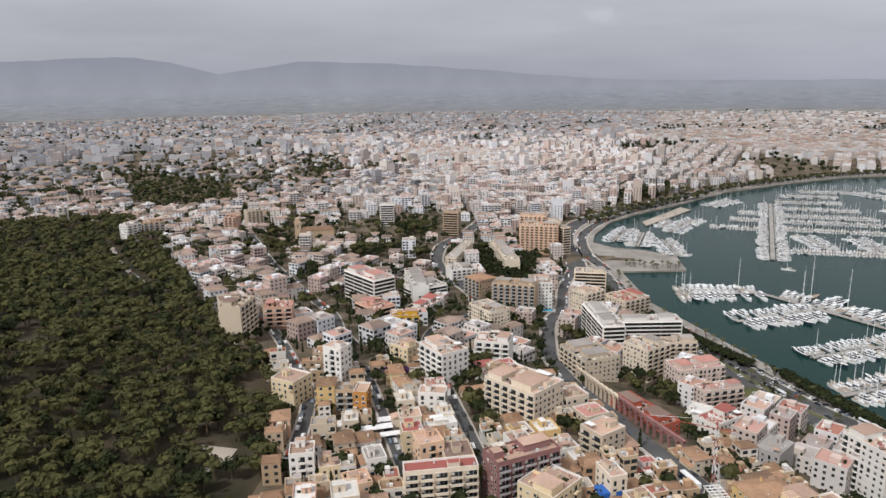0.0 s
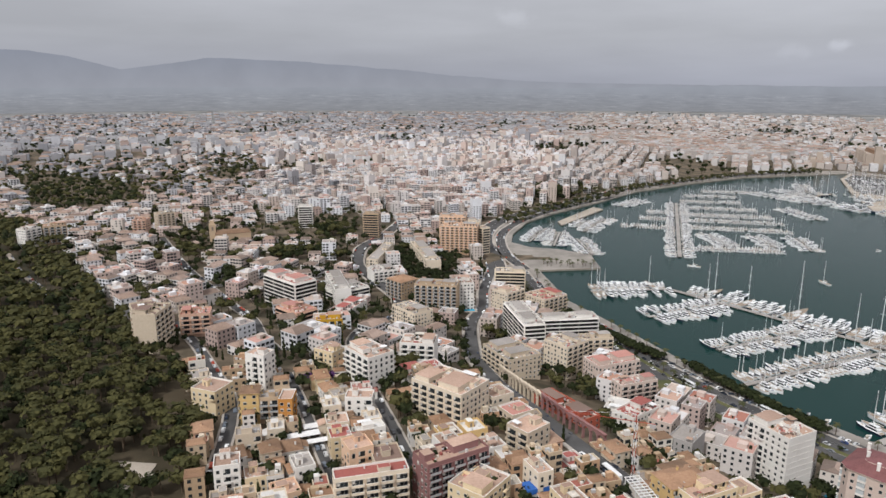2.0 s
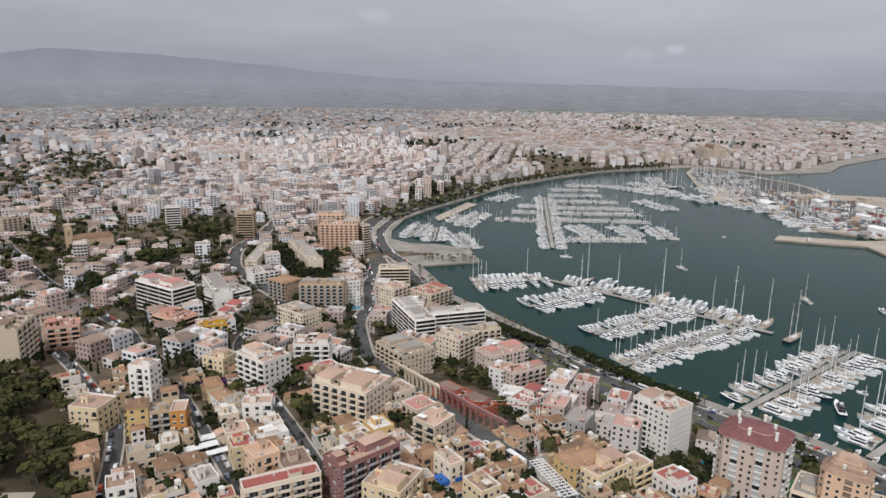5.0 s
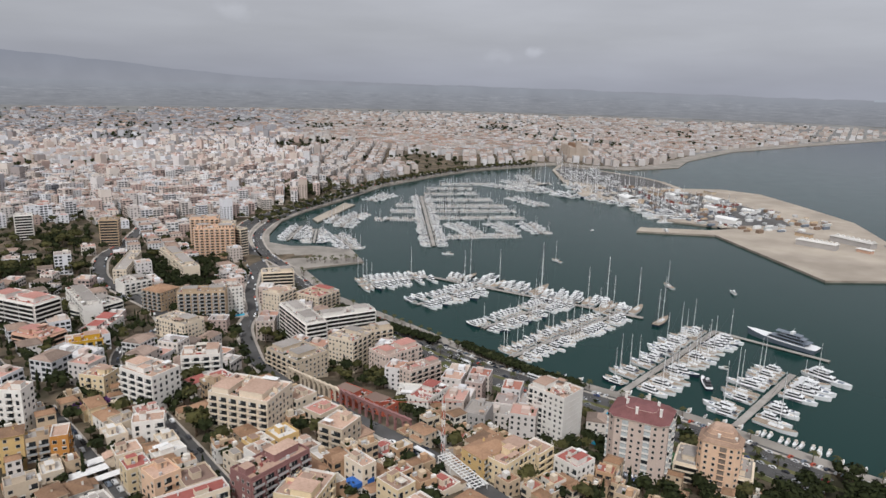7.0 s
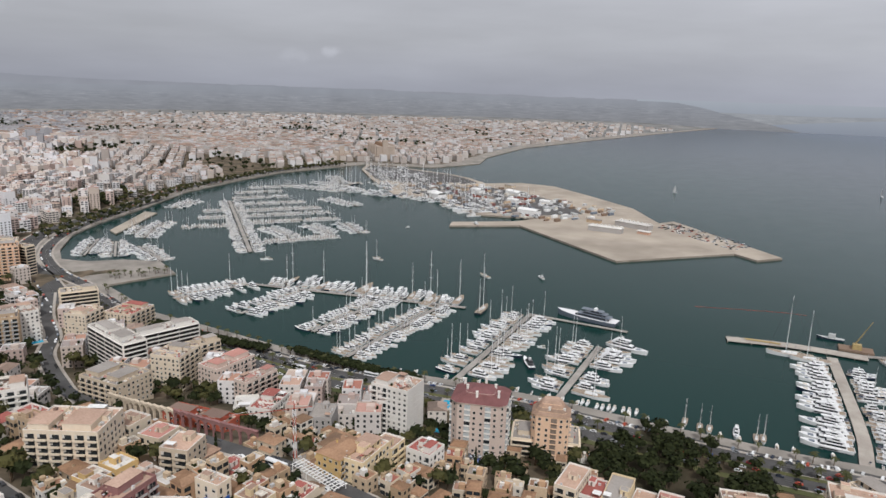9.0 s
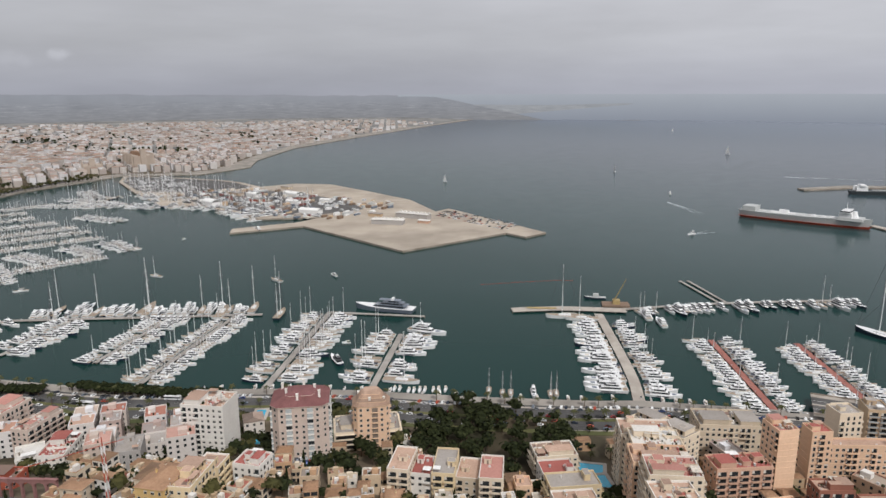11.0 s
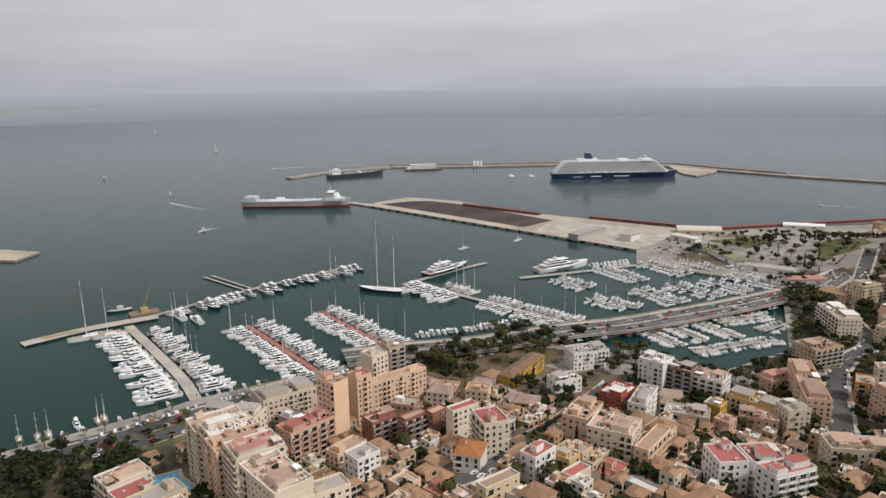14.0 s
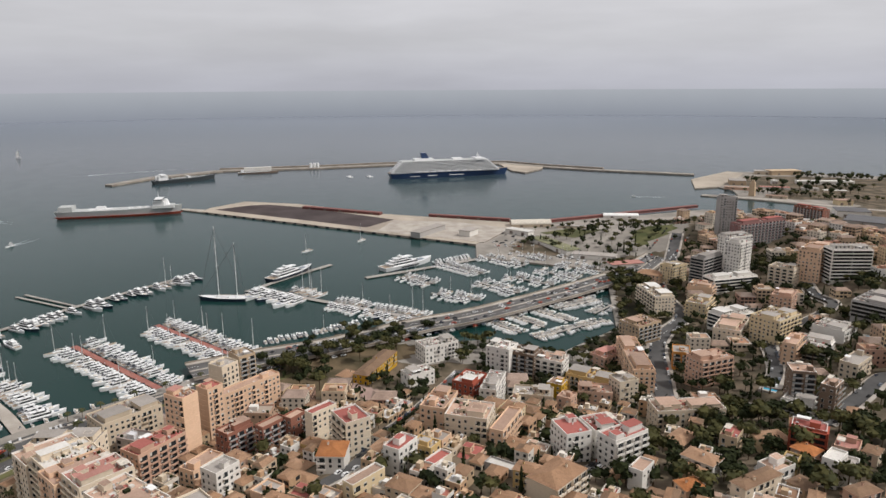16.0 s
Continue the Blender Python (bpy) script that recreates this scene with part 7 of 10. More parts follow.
def boat_parts(kind, L):
    """The parts of a boat: name, mesh, label."""
    out = []
    bm = L * (0.30 if L < 14 else 0.255)
    fb = 0.6 + L * 0.055
    H = Build()
    hull(H, L, bm, fb, "hull_grey" if kind == "slate" else "hull_dark" if kind in ("dark", "classic", "black") else "gel", "teak" if kind in ("sail", "classic") and L < 40 else "gel")
    if kind in ("motor", "big", "dark"):
        H.box(-L * 0.49, -L * 0.37, -bm * 0.36, bm * 0.36, fb - 0.04, fb + 0.03, "teak")
        H.box(L * 0.22, L * 0.33, -bm * 0.17, bm * 0.17, fb * 1.1, fb * 1.25 + 0.2, "canvas" if int(L * 2) % 2 else "hull_grey", taper=0.1)
        if int(L) % 4 == 0 and L < 24:
            H.box(-L * 0.47, -L * 0.32, -bm * 0.38, bm * 0.38, fb + 1.9, fb + 1.98, "hull_dark" if int(L) % 8 else "canvas")
    for s in (-1, 1):
        # dark hull windows and a boot stripe
        if L > 11 and kind in ("motor", "big"):
            H.box(-L * 0.20, L * 0.14, min(s * bm * 0.485, s * bm * 0.503), max(s * bm * 0.485, s * bm * 0.503), fb * 0.45, fb * 0.72, "glass")
        H.box(-L * 0.44, L * 0.06, min(s * bm * 0.455, s * bm * 0.475), max(s * bm * 0.455, s * bm * 0.475), -0.05, fb * 0.16, "hull_dark")
    out.append(("hull", H, "navy hull" if kind in ("dark", "classic") else ""))
    if kind in ("motor", "big", "dark", "slate", "black"):
        C = Build()
        tiers = 1 if L < 13 else (2 if L < 30 else 3)
        x0, x1, w, z = -L * 0.34, L * 0.19, bm * 0.72, fb
        G = Build()
        for k in range(tiers):
            hh = (1.45 + L * 0.018) * (1 - 0.1 * k)
            deckhouse(C, x0, x1, w, z, z + hh, "hull_grey" if kind == "slate" else "spar_dark" if kind == "black" else "gel", 0.6, hh * 1.2)
            C.box(x0 - L * 0.05, x0 + L * 0.3, -w / 2 * 0.95, w / 2 * 0.95, z + hh, z + hh + 0.12, {"slate": "hull_grey", "black": "spar_dark"}.get(kind, "gel"))
            glazing(G, x0, x1, w, z + hh * 0.30, z + hh * 0.86, hh * 1.2)
            x0, x1, w, z = x0 + L * 0.06, x1 - L * 0.12, w * 0.82, z + hh
        C.box(-L * 0.16, -L * 0.12, -w * 0.4, w * 0.4, z, z + 0.9 + L * 0.02, "gel", taper=0.02)
        C.tube((-L * 0.14, 0, z + 0.6), (-L * 0.16, 0, z + 1.8 + L * 0.06), 0.09, 0.04, "spar", 5)
        out += [("superstructure", C, ""), ("glazing", G, "tinted glazing")]
    elif kind == "small":
        C = Build()
        deckhouse(C, -L * 0.08, L * 0.22, bm * 0.62, fb, fb + 1.1, "gel", 0.2, 0.7)
        out.append(("cuddy", C, ""))
        S = Build()
        S.box(-L * 0.42, -L * 0.1, -bm * 0.34, bm * 0.34, fb - 0.02, fb + 0.02, "teak")
        S.box(-L * 0.40, -L * 0.05, -bm * 0.36, bm * 0.36, fb + 1.5, fb + 1.56, "canvas" if L > 6 else "hull_dark")
        out.append(("bimini", S, "canvas bimini"))
    else:
        C = Build()
        deckhouse(C, -L * 0.15, L * 0.18, bm * 0.5, fb, fb + 0.55 + L * 0.015, "gel", 0.2, 1.0)
        out.append(("coachroof", C, ""))
        hm = L * (1.34 if L < 44 else 1.46)
        for j, (mx, hh) in enumerate(((L * 0.08, hm), (-L * 0.30, hm * 0.78)) if kind == "classic" else ((L * 0.08, hm),)):
            Mm = Build()
            r = 0.10 + L * 0.0058
            Mm.tube((mx, 0, fb), (mx, 0, fb + hh), r, r * 0.6, "spar", 6)
            for q in (0.45, 0.72):
                Mm.tube((mx, -bm * 0.22, fb + hh * q), (mx, bm * 0.22, fb + hh * q), r * 0.4, r * 0.4, "spar", 4)
            out.append(("mast", Mm, ""))
            Bm = Build()
            Bm.tube((mx, 0, fb + 1.9), (mx - L * 0.36, 0, fb + 1.8), 0.12, 0.1, "spar", 5)
            Bm.tube((mx - 0.3, 0, fb + 2.15), (mx - L * 0.34, 0, fb + 2.05), 0.28, 0.2, "canvas", 6)
            out.append(("boom", Bm, "boom with furled sail"))
            Rg = Build()
            wr = 0.03 + L * (0.0024 if kind == "classic" else 0.0012)
            for a in ((L * 0.48, 0, fb + 0.4), (-L * 0.47, 0, fb + 0.2), (mx - 0.2, bm * 0.45, fb), (mx - 0.2, -bm * 0.45, fb)):
                Rg.tube((mx, 0, fb + hh * 0.97), a, wr, wr, "spar_dark", 3 + 1)
            out.append(("rigging", Rg, "thin wire rigging"))
    return out


PROTO = {}


def boat(kind, L, x, y, ang, group="moored boats", z=0.0, label=""):
    L = round(L / 2.5) * 2.5 if L < 30 else round(L / 6) * 6
    key = (kind, L)
    m = pose(x, y, z, 0, 0, ang)
    if key not in PROTO:
        nm = {"motor": "motor_yacht", "big": "motor_yacht", "dark": "motor_yacht", "black": "motor_yacht", "slate": "motor_yacht", "sail": "sailing_yacht", "classic": "sailing_yacht", "small": "motorboat"}[kind]
        root = thing(nm, label or BOAT_LABELS[kind], "boat" if kind == "small" else "yacht", group, m)
        made = {}
        for n_, b, lb in boat_parts(kind, L):
            carrier = {"glazing": "superstructure", "boom": "mast", "rigging": "mast"}.get(n_)
            made[n_] = part(n_, b, made.get(carrier, root), lb)
        PROTO[key] = root
        return root
    ob = copy_thing(PROTO[key], m)
    if label:
        ob["label"] = label
    return ob


br = random.Random(11)
FLEET = Build()
RAW = {}


def fleet_boat(kind, L, x, y, ang):
    """A far boat, joined into one mesh with its fellows."""
    L = max(5, round(L / 2.5) * 2.5)
    key = (kind, L)
    if key not in RAW:
        RAW[key] = [b for _, b, _ in boat_parts(kind, L)]
    c, s = math.cos(radians(ang)), math.sin(radians(ang))
    for b in RAW[key]:
        n0 = 0
        for V, Q, mi in zip(b.V, b.Q, b.mi):
            W = np.c_[x + V[:, 0] * c - V[:, 1] * s, y + V[:, 0] * s + V[:, 1] * c, V[:, 2]]
            FLEET.add(W, Q - n0, b.mats[mi[0]])
            n0 += len(V)


def moor(L, width, size, sides=(1, -1), sail=0.15, start=0.0, end=1.0, near=True, gap=1.18, skip=0.09, dark=0.09):
    """Boats stern-to along both sides of a jetty."""
    seg = np.linalg.norm(np.diff(L, axis=0), axis=1)
    cum = np.r_[0, np.cumsum(seg)]
    for s in sides:
        q = cum[-1] * start + 1.0
        while q < cum[-1] * end - 1:
            bl = br.uniform(*size)
            bm = bl * (0.30 if bl < 14 else 0.255) * gap
            q += bm / 2
            if q > cum[-1] * end:
                break
            p = np.array([np.interp(q, cum, L[:, 0]), np.interp(q, cum, L[:, 1])])
            p2 = np.array([np.interp(q + 1, cum, L[:, 0]), np.interp(q + 1, cum, L[:, 1])])
            if q + 1 > cum[-1]:
                p, p2 = p - 0.01 * (p - L[-2]), p
            t = (p2 - p) / max(np.linalg.norm(p2 - p), 1e-6)
            nrm = np.array([-t[1], t[0]]) * s
            c = p + nrm * (width / 2 + 0.8 + br.uniform(0, 1.8) + bl / 2)
            ang = math.degrees(math.atan2(nrm[1], nrm[0])) + br.uniform(-6, 6)
            q += bm / 2
            if br.random() < skip:
                continue
            u = br.random()
            kind = "sail" if u < sail else ("small" if bl < 9 else ("dark" if u > 1 - dark else ("big" if bl > 24 else "motor")))
            if near:
                boat(kind, bl, c[0], c[1], ang)
            else:
                fleet_boat(kind, bl, c[0], c[1], ang)


J = lambda *a, **k: jetty("jetty", *a, **k)
cross = J([(243, 668), (376, 484)], 5, "pontoon", "long pale concrete jetty")
arm1 = J([(241, 671), (159, 664)], 4, "pontoon", "concrete jetty lined with yachts")
arm2 = J([(275, 616), (193, 586)], 4, "pontoon", "concrete jetty lined with yachts")
arm3 = J([(325, 549), (224, 507)], 4, "pontoon", "concrete jetty lined with yachts")
arm4 = J([(362, 503), (212, 440)], 4, "pontoon", "concrete jetty running out from the promenade")
pier5 = J([(413, 434), (252, 357)], 5, "pontoon", "wide grey jetty from the promenade")
tee5 = J([(413, 436), (450, 351)], 4, "pontoon", "plain grey jetty head")
pier6 = J([(400, 342), (296, 295)], 5, "pontoon", "wide grey jetty from the promenade")
tee7 = J([(508, 290), (537, 250), (562, 197)], 12, "paving", "broad pale jetty head with a low wall", z=1.8)
pier7 = J([(540, 216), (423, 151), (372, 128)], 8, "paving", "broad pale service jetty")
outer = J([(562, 205), (632, 127), (715, 12)], 5, "pontoon", "long pale floating jetty")
spur = J([(634, 127), (696, 179)], 3, "pontoon", "empty narrow floating jetty")
spur2 = J([(640, 122), (701, 172)], 3, "pontoon", "empty narrow floating jetty")
pier8 = J([(522, 113), (400, 46)], 5, "redpave", "red paved jetty lined with yachts")
pier9 = J([(550, 51), (430, -14)], 5, "redpave", "red paved jetty lined with yachts")
pier10 = J([(695, -139), (666, -93), (622, -34)], 6, "pontoon", "pale concrete jetty head")
pier11 = J([(630, -50), (574, -87), (540, -114), (503, -142), (468, -170)], 6, "pontoon", "long concrete jetty from the road bridge")
pier12 = J([(624, -160), (635, -229), (651, -309)], 7, "pontoon", "concrete jetty of the western marina")
RIGHT = [J([a, b], 3, "pontoon", "short pale floating pontoon") for a, b in (
    ((646, -257), (589, -280)), ((543, -204), (502, -237)), ((560, -264), (509, -284)), ((568, -303), (519, -330)), ((657, -315), (600, -342)),
    ((658, -356), (609, -380)), ((577, -345), (529, -369)), ((591, -380), (540, -406)), ((612, -194), (573, -220)), ((630, -404), (584, -422)))]
INNER = [J([a, b], 2.4, "pontoon", "narrow floating pontoon in the inner basin") for a, b in (
    ((449, -219), (408, -231)), ((453, -244), (412, -256)), ((459, -272), (415, -286)), ((451, -291), (459, -345)), ((392, -236), (406, -315)), ((425, -316), (440, -347)))]
moor(cross, 5, (17, 32), (1,), 0.28, 0.05, near=False)
moor(cross, 5, (14, 18), (-1,), 0.3, 0.52, 0.72, near=False)
moor(arm1, 4, (15, 26), (1, -1), 0.2, 0.0, near=False)
moor(arm2, 4, (13, 23), (1, -1), 0.08, 0.02, near=False)
moor(arm3, 4, (11, 19), (1, -1), 0.25, 0.05, near=False)
moor(arm4, 4, (11, 19), (1, -1), 0.34, 0.04, 0.96, near=False)
moor(pier5, 5, (16, 26), (1, -1), 0.42, 0.02, 0.9)
moor(pier6, 5, (19, 31), (1, -1), 0.24, 0.0, 0.92)
moor(pier7, 8, (20, 34), (-1,), 0.05, 0.12, 0.93)
moor(pier7, 8, (15, 25), (1,), 0.12, 0.1, 0.93)
moor(outer, 5, (12, 30), (-1,), 0.2, 0.05, 0.98, gap=1.2, skip=0.22, dark=0.25)
moor(pier8, 5, (14, 22), (1, -1), 0.14)
moor(pier9, 5, (13, 20), (1, -1), 0.2, 0.0, 0.95, near=False)
moor(pier11, 6, (26, 36), (-1,), 0.06, 0.02, 0.36, gap=1.08, skip=0.0)
moor(pier11, 6, (18, 24), (1,), 0.5, 0.16, 0.36, gap=1.3)
moor(pier11, 6, (12, 18), (1, -1), 0.12, 0.46, 0.98, near=False, gap=1.25, skip=0.14)
moor(pier12, 7, (13, 20), (1,), 0.1, 0.62, 0.96, near=False)
for r in RIGHT:
    moor(r, 3, (10, 16), (1, -1), 0.1, near=False, gap=1.2, skip=0.12)
for r in INNER:
    moor(r, 2.4, (5, 8.5), (1, -1), 0.05, near=False, gap=1.2, skip=0.12)
moor(np.array([(439, -164), (452, -214), (460, -284), (476, -348)], float), 0.5, (5, 7.5), (-1,), 0.0, near=False, gap=1.35, skip=0.2)
# a close row of small craft under the bridge approach
ROW = np.array([(464, -28), (468, -60), (474, -90), (482, -122)], float)
moor(ROW, 1.0, (8, 13), (1,), 0.06, 0.0, 1.0, near=False, gap=1.5)
print("boat roots", sum(1 for o in scene.objects if o.parent is None and "yacht" in o.name or o.name.startswith("motorboat")))
# small craft along the quay wall
for i in range(6, 40):
    p, t = PROM[min(len(PROM) - 2, 28 + i)], PROM[min(len(PROM) - 1, 29 + i)] - PROM[min(len(PROM) - 2, 28 + i)]
    if br.random() < 0.8:
        nrm = np.array([-t[1], t[0]]) / np.linalg.norm(t)
        c = p + nrm * 5.5
        boat("small", br.uniform(5, 8), c[0], c[1], math.degrees(math.atan2(nrm[1], nrm[0])), "small boats on the quay")

# the old harbour's crowded pontoons, far across the water
def far_row(a, b, width, size, sail, sides=(1, -1)):
    L = jetty("jetty", [a, b], width, "pontoon", "pale pontoon of the old marina")
    moor(L, width, size, sides, sail, near=False, skip=0.06)


far_row((427, 1181), (299, 803), 5, (10, 15), 0.3)
for a, b in (((278, 993), (346, 975)), ((322, 1049), (367, 1038)), ((349, 1102), (389, 1092)), ((426, 1136), (536, 1109)), ((402, 1077), (531, 1044)), ((385, 1033), (523, 997)),
             ((372, 977), (506, 941)), ((328, 849), (438, 828)), ((440, 1200), (540, 1180)), ((470, 1260), (560, 1240)), ((520, 1310), (620, 1290))):
    far_row(a, b, 3, (8, 12), 0.55)
for a, b in (((381, 933), (380, 860)), ((440, 917), (439, 850)), ((490, 903), (475, 830)), ((584, 1123), (594, 1028)), ((212, 980), (240, 1030)), ((215, 950), (270, 1040)), ((322, 1156), (375, 1207)),
             ((129, 888), (165, 973)), ((180, 948), (157, 863)), ((195, 905), (196, 815)), ((610, 1290), (660, 1190)), ((680, 1330), (700, 1180)), ((760, 1400), (720, 1290))):
    far_row(a, b, 3, (9, 16), 0.25)



# ---- trees ----
tr = np.random.RandomState(3)


def blob(cx, cy, cz, rx, rz, seed, nu=7, nv=4):
    """A lumpy inner mass of a crown."""
    r = np.random.RandomState(seed)
    u = np.linspace(0, 2 * math.pi, nu, endpoint=False)
    v = np.linspace(-0.45 * math.pi, 0.5 * math.pi, nv + 1)
    U, W = np.meshgrid(u, v)
    k = r.uniform(0.72, 1.08, U.shape)
    k[-1], k[0] = k[-1].mean(), k[0].mean()
    V = np.stack([cx + np.cos(U) * np.cos(W) * rx * k, cy + np.sin(U) * np.cos(W) * rx * k, cz + np.sin(W) * rz * k], -1).reshape(-1, 3)
    Q = [(j * nu + i, j * nu + (i + 1) % nu, (j + 1) * nu + (i + 1) % nu, (j + 1) * nu + i) for j in range(nv) for i in range(nu)]
    return V, np.array(Q)


def tufts(n, rx, rz, cz, size, seed, flat=0.0, low=-0.3):
    """Small leafy sprays over a crown's outside, each a bent four-sided patch."""
    r = np.random.RandomState(seed)
    d = r.normal(size=(n, 3))
    d /= np.linalg.norm(d, axis=1)[:, None]
    d[:, 2] = np.where(d[:, 2] < low, -d[:, 2] * 0.6, d[:, 2])
    k = r.uniform(0.72, 1.12, n)[:, None]
    c = d * k * (rx, rx, rz) + (0, 0, cz)
    nrm = d + r.normal(size=(n, 3)) * 0.55
    nrm[:, 2] += flat
    nrm /= np.linalg.norm(nrm, axis=1)[:, None]
    a = np.cross(nrm, r.normal(size=(n, 3)))
    a /= np.linalg.norm(a, axis=1)[:, None]
    b = np.cross(nrm, a)
    s = (size * r.uniform(0.6, 1.3, n))[:, None]
    corners = [c - a * s - b * s * 0.7, c + a * s * 0.8 - b * s + nrm * s * 0.3, c + a * s + b * s * 0.8, c - a * s * 0.7 + b * s + nrm * s * 0.25]
    return np.stack(corners, 1).reshape(-1, 3), np.arange(n * 4).reshape(-1, 4)


def crown_build(kind, seed, fine=1.0):
    B = Build()
    if kind == "cypress":
        for z in (1.5, 3.5, 5.6, 7.5):
            V, Q = blob(0, 0, z, 1.15 * (1.1 - z / 11), 1.6, seed + int(z), 6, 3)
            B.add(V, Q, "leaf")
        V, Q = tufts(int(70 * fine), 1.15, 4.6, 4.6, 0.32, seed)
        V[:, :2] *= np.clip(1.25 - V[:, 2:3] / 10.5, 0.15, 1)
        B.add(V, Q, "leaf")
    elif kind in ("pine", "broad", "jacaranda"):
        mt = {"pine": "pine", "broad": "leaf", "jacaranda": "jacaranda"}[kind]
        r = np.random.RandomState(seed)
        rx, rz, cz = (3.6, 2.0, 6.2) if kind == "pine" else (3.0, 2.5, 4.6)
        if fine < 0.35:
            V, Q = blob(0, 0, cz, rx * 0.88, rz * 0.85, seed, 6, 3)
            B.add(V, Q, mt)
            V, Q = tufts(max(4, int(60 * fine)), rx, rz, cz, 0.95, seed + 9, 0.4)
            B.add(V, Q, mt)
            return B
        V, Q = blob(0, 0, cz, rx * 0.8, rz * 0.75, seed, 7, 3)
        B.add(V, Q, mt)
        for j in range(4 if fine > 0.8 else 2):
            an, q = r.uniform(0, 6.28), r.uniform(0.45, 0.75)
            V, Q = blob(math.cos(an) * rx * q, math.sin(an) * rx * q, cz + r.uniform(-0.6, 0.7), rx * 0.46, rz * 0.5, seed + j, 6, 3)
            B.add(V, Q, mt)
            V, Q = tufts(int(26 * fine), rx * 0.55, rz * 0.55, 0, 0.5, seed + 20 + j, 0.3)
            B.add(V + (math.cos(an) * rx * q, math.sin(an) * rx * q, cz + r.uniform(-0.4, 0.8)), Q, mt)
        V, Q = tufts(int(60 * fine), rx, rz, cz, 0.62, seed + 9, 0.4)
        B.add(V, Q, mt)
    elif kind == "palm":
        r = np.random.RandomState(seed)
        for i in range(16):
            an, lift = i * 2.4 + r.uniform(-0.2, 0.2), r.uniform(-0.25, 0.9)
            dx, dy = math.cos(an), math.sin(an)
            pts = [np.array((0, 0, 6.4)) + np.array((dx * s * 2.7, dy * s * 2.7, lift * s * 1.7 - s * s * 1.9)) for s in (0, 0.35, 0.7, 1.0)]
            for j in range(3):
                w0, w1 = (0.15, 0.42, 0.36, 0.06)[j], (0.15, 0.42, 0.36, 0.06)[j + 1]
                sd = np.array((-dy, dx, 0))
                dn = np.array((0, 0, -0.16))
                B.add([pts[j] + sd * w0 + dn, pts[j], pts[j + 1], pts[j + 1] + sd * w1 + dn], [(0, 1, 2, 3)], "palm")
                B.add([pts[j], pts[j] - sd * w0 + dn, pts[j + 1] - sd * w1 + dn, pts[j + 1]], [(0, 1, 2, 3)], "palm")
    return B


def trunk_build(kind, seed, plain_stem=False):
    B = Build()
    if plain_stem:
        return B.tube((0, 0, -0.8), (0.2, 0.1, 5.0 if kind == "pine" else 3.4), 0.3, 0.18, "bark", 4)
    r = np.random.RandomState(seed)
    if kind == "palm":
        B.tube((0, 0, -0.6), (0.1, 0.05, 3.2), 0.28, 0.2, "bark", 7).tube((0.1, 0.05, 3.2), (0.05, 0.1, 6.5), 0.2, 0.17, "bark", 7)
    elif kind == "cypress":
        B.tube((0, 0, -0.6), (0, 0, 3), 0.2, 0.1, "bark")
    else:
        top = 5.4 if kind == "pine" else 3.6
        B.tube((0, 0, -0.8), (0.2, 0.1, top * 0.6), 0.32, 0.22, "bark", 7)
        for j in range(4):
            an = j * 1.7 + r.uniform(0, 1)
            B.tube((0.2, 0.1, top * 0.6), (math.cos(an) * 1.5, math.sin(an) * 1.5, top + r.uniform(-0.2, 0.8)), 0.17, 0.06, "bark", 5)
    return B


TREE_WORDS = {"pine": "spreading dark green stone pine", "broad": "dense dark green broadleaf street tree", "cypress": "narrow dark green cypress tree",
              "palm": "tall palm tree with drooping fronds", "jacaranda": "jacaranda tree in full purple bloom"}
TREES = {}


def tree(kind, x, y, scale=1.0, z=None, var=None):
    var = int(tr.randint(0, 4)) if var is None else var
    z = max(float(hz(x, y)), 1.9) if z is None else z
    key = (kind, var)
    m = pose(x, y, z, 0, 0, tr.uniform(0, 360))
    if key not in TREES:
        root = thing("palm_tree" if kind == "palm" else ("cypress_tree" if kind == "cypress" else "tree"), TREE_WORDS[kind], "tree", {"palm": "promenade palms"}.get(kind, "town trees"), m)
        part("trunk", trunk_build(kind, var), root)
        part("crown", crown_build(kind, 40 + var * 7), root)
        TREES[key] = root
        ob = root
    else:
        ob = copy_thing(TREES[key], m)
    ob.scale = (scale, scale, scale * tr.uniform(0.9, 1.12))
    return ob


def grove(name, label, X, Y, S, kinds, fine, category="trees"):
    """Trees past counting, joined: crowns and trunks."""
    B = Build()
    protos = [(crown_build(k, 60 + i * 11, fine), trunk_build(k, i, True)) for i, k in enumerate(kinds)]
    Z = np.maximum(hz(X, Y), 1.9)
    pick = tr.randint(0, len(protos), len(X))
    turn = tr.uniform(0, 6.28, len(X))
    for p, pr in enumerate(protos):
        m = np.where(pick == p)[0]
        if not len(m):
            continue
        for b in pr:
            n0 = 0
            for V, Q, mi in zip(b.V, b.Q, b.mi):
                c, s = np.cos(turn[m])[:, None], np.sin(turn[m])[:, None]
                k = S[m][:, None]
                W = np.stack([X[m][:, None] + (V[:, 0] * c - V[:, 1] * s) * k, Y[m][:, None] + (V[:, 0] * s + V[:, 1] * c) * k, Z[m][:, None] + V[:, 2] * k], -1)
                B.add(W.reshape(-1, 3), ((Q - n0)[None] + (np.arange(len(m)) * len(V))[:, None, None]).reshape(-1, 4), b.mats[mi[0]])
                n0 += len(V)
    return thing(name, label, category, kind="stuff", me=B)


def scatter(x0, x1, y0, y1, step):
    gx_, gy_ = np.meshgrid(np.arange(x0, x1, step), np.arange(y0, y1, step))
    X = gx_.ravel() + tr.uniform(-0.48, 0.48, gx_.size) * step
    Y = gy_.ravel() + tr.uniform(-0.48, 0.48, gx_.size) * step
    return X, Y


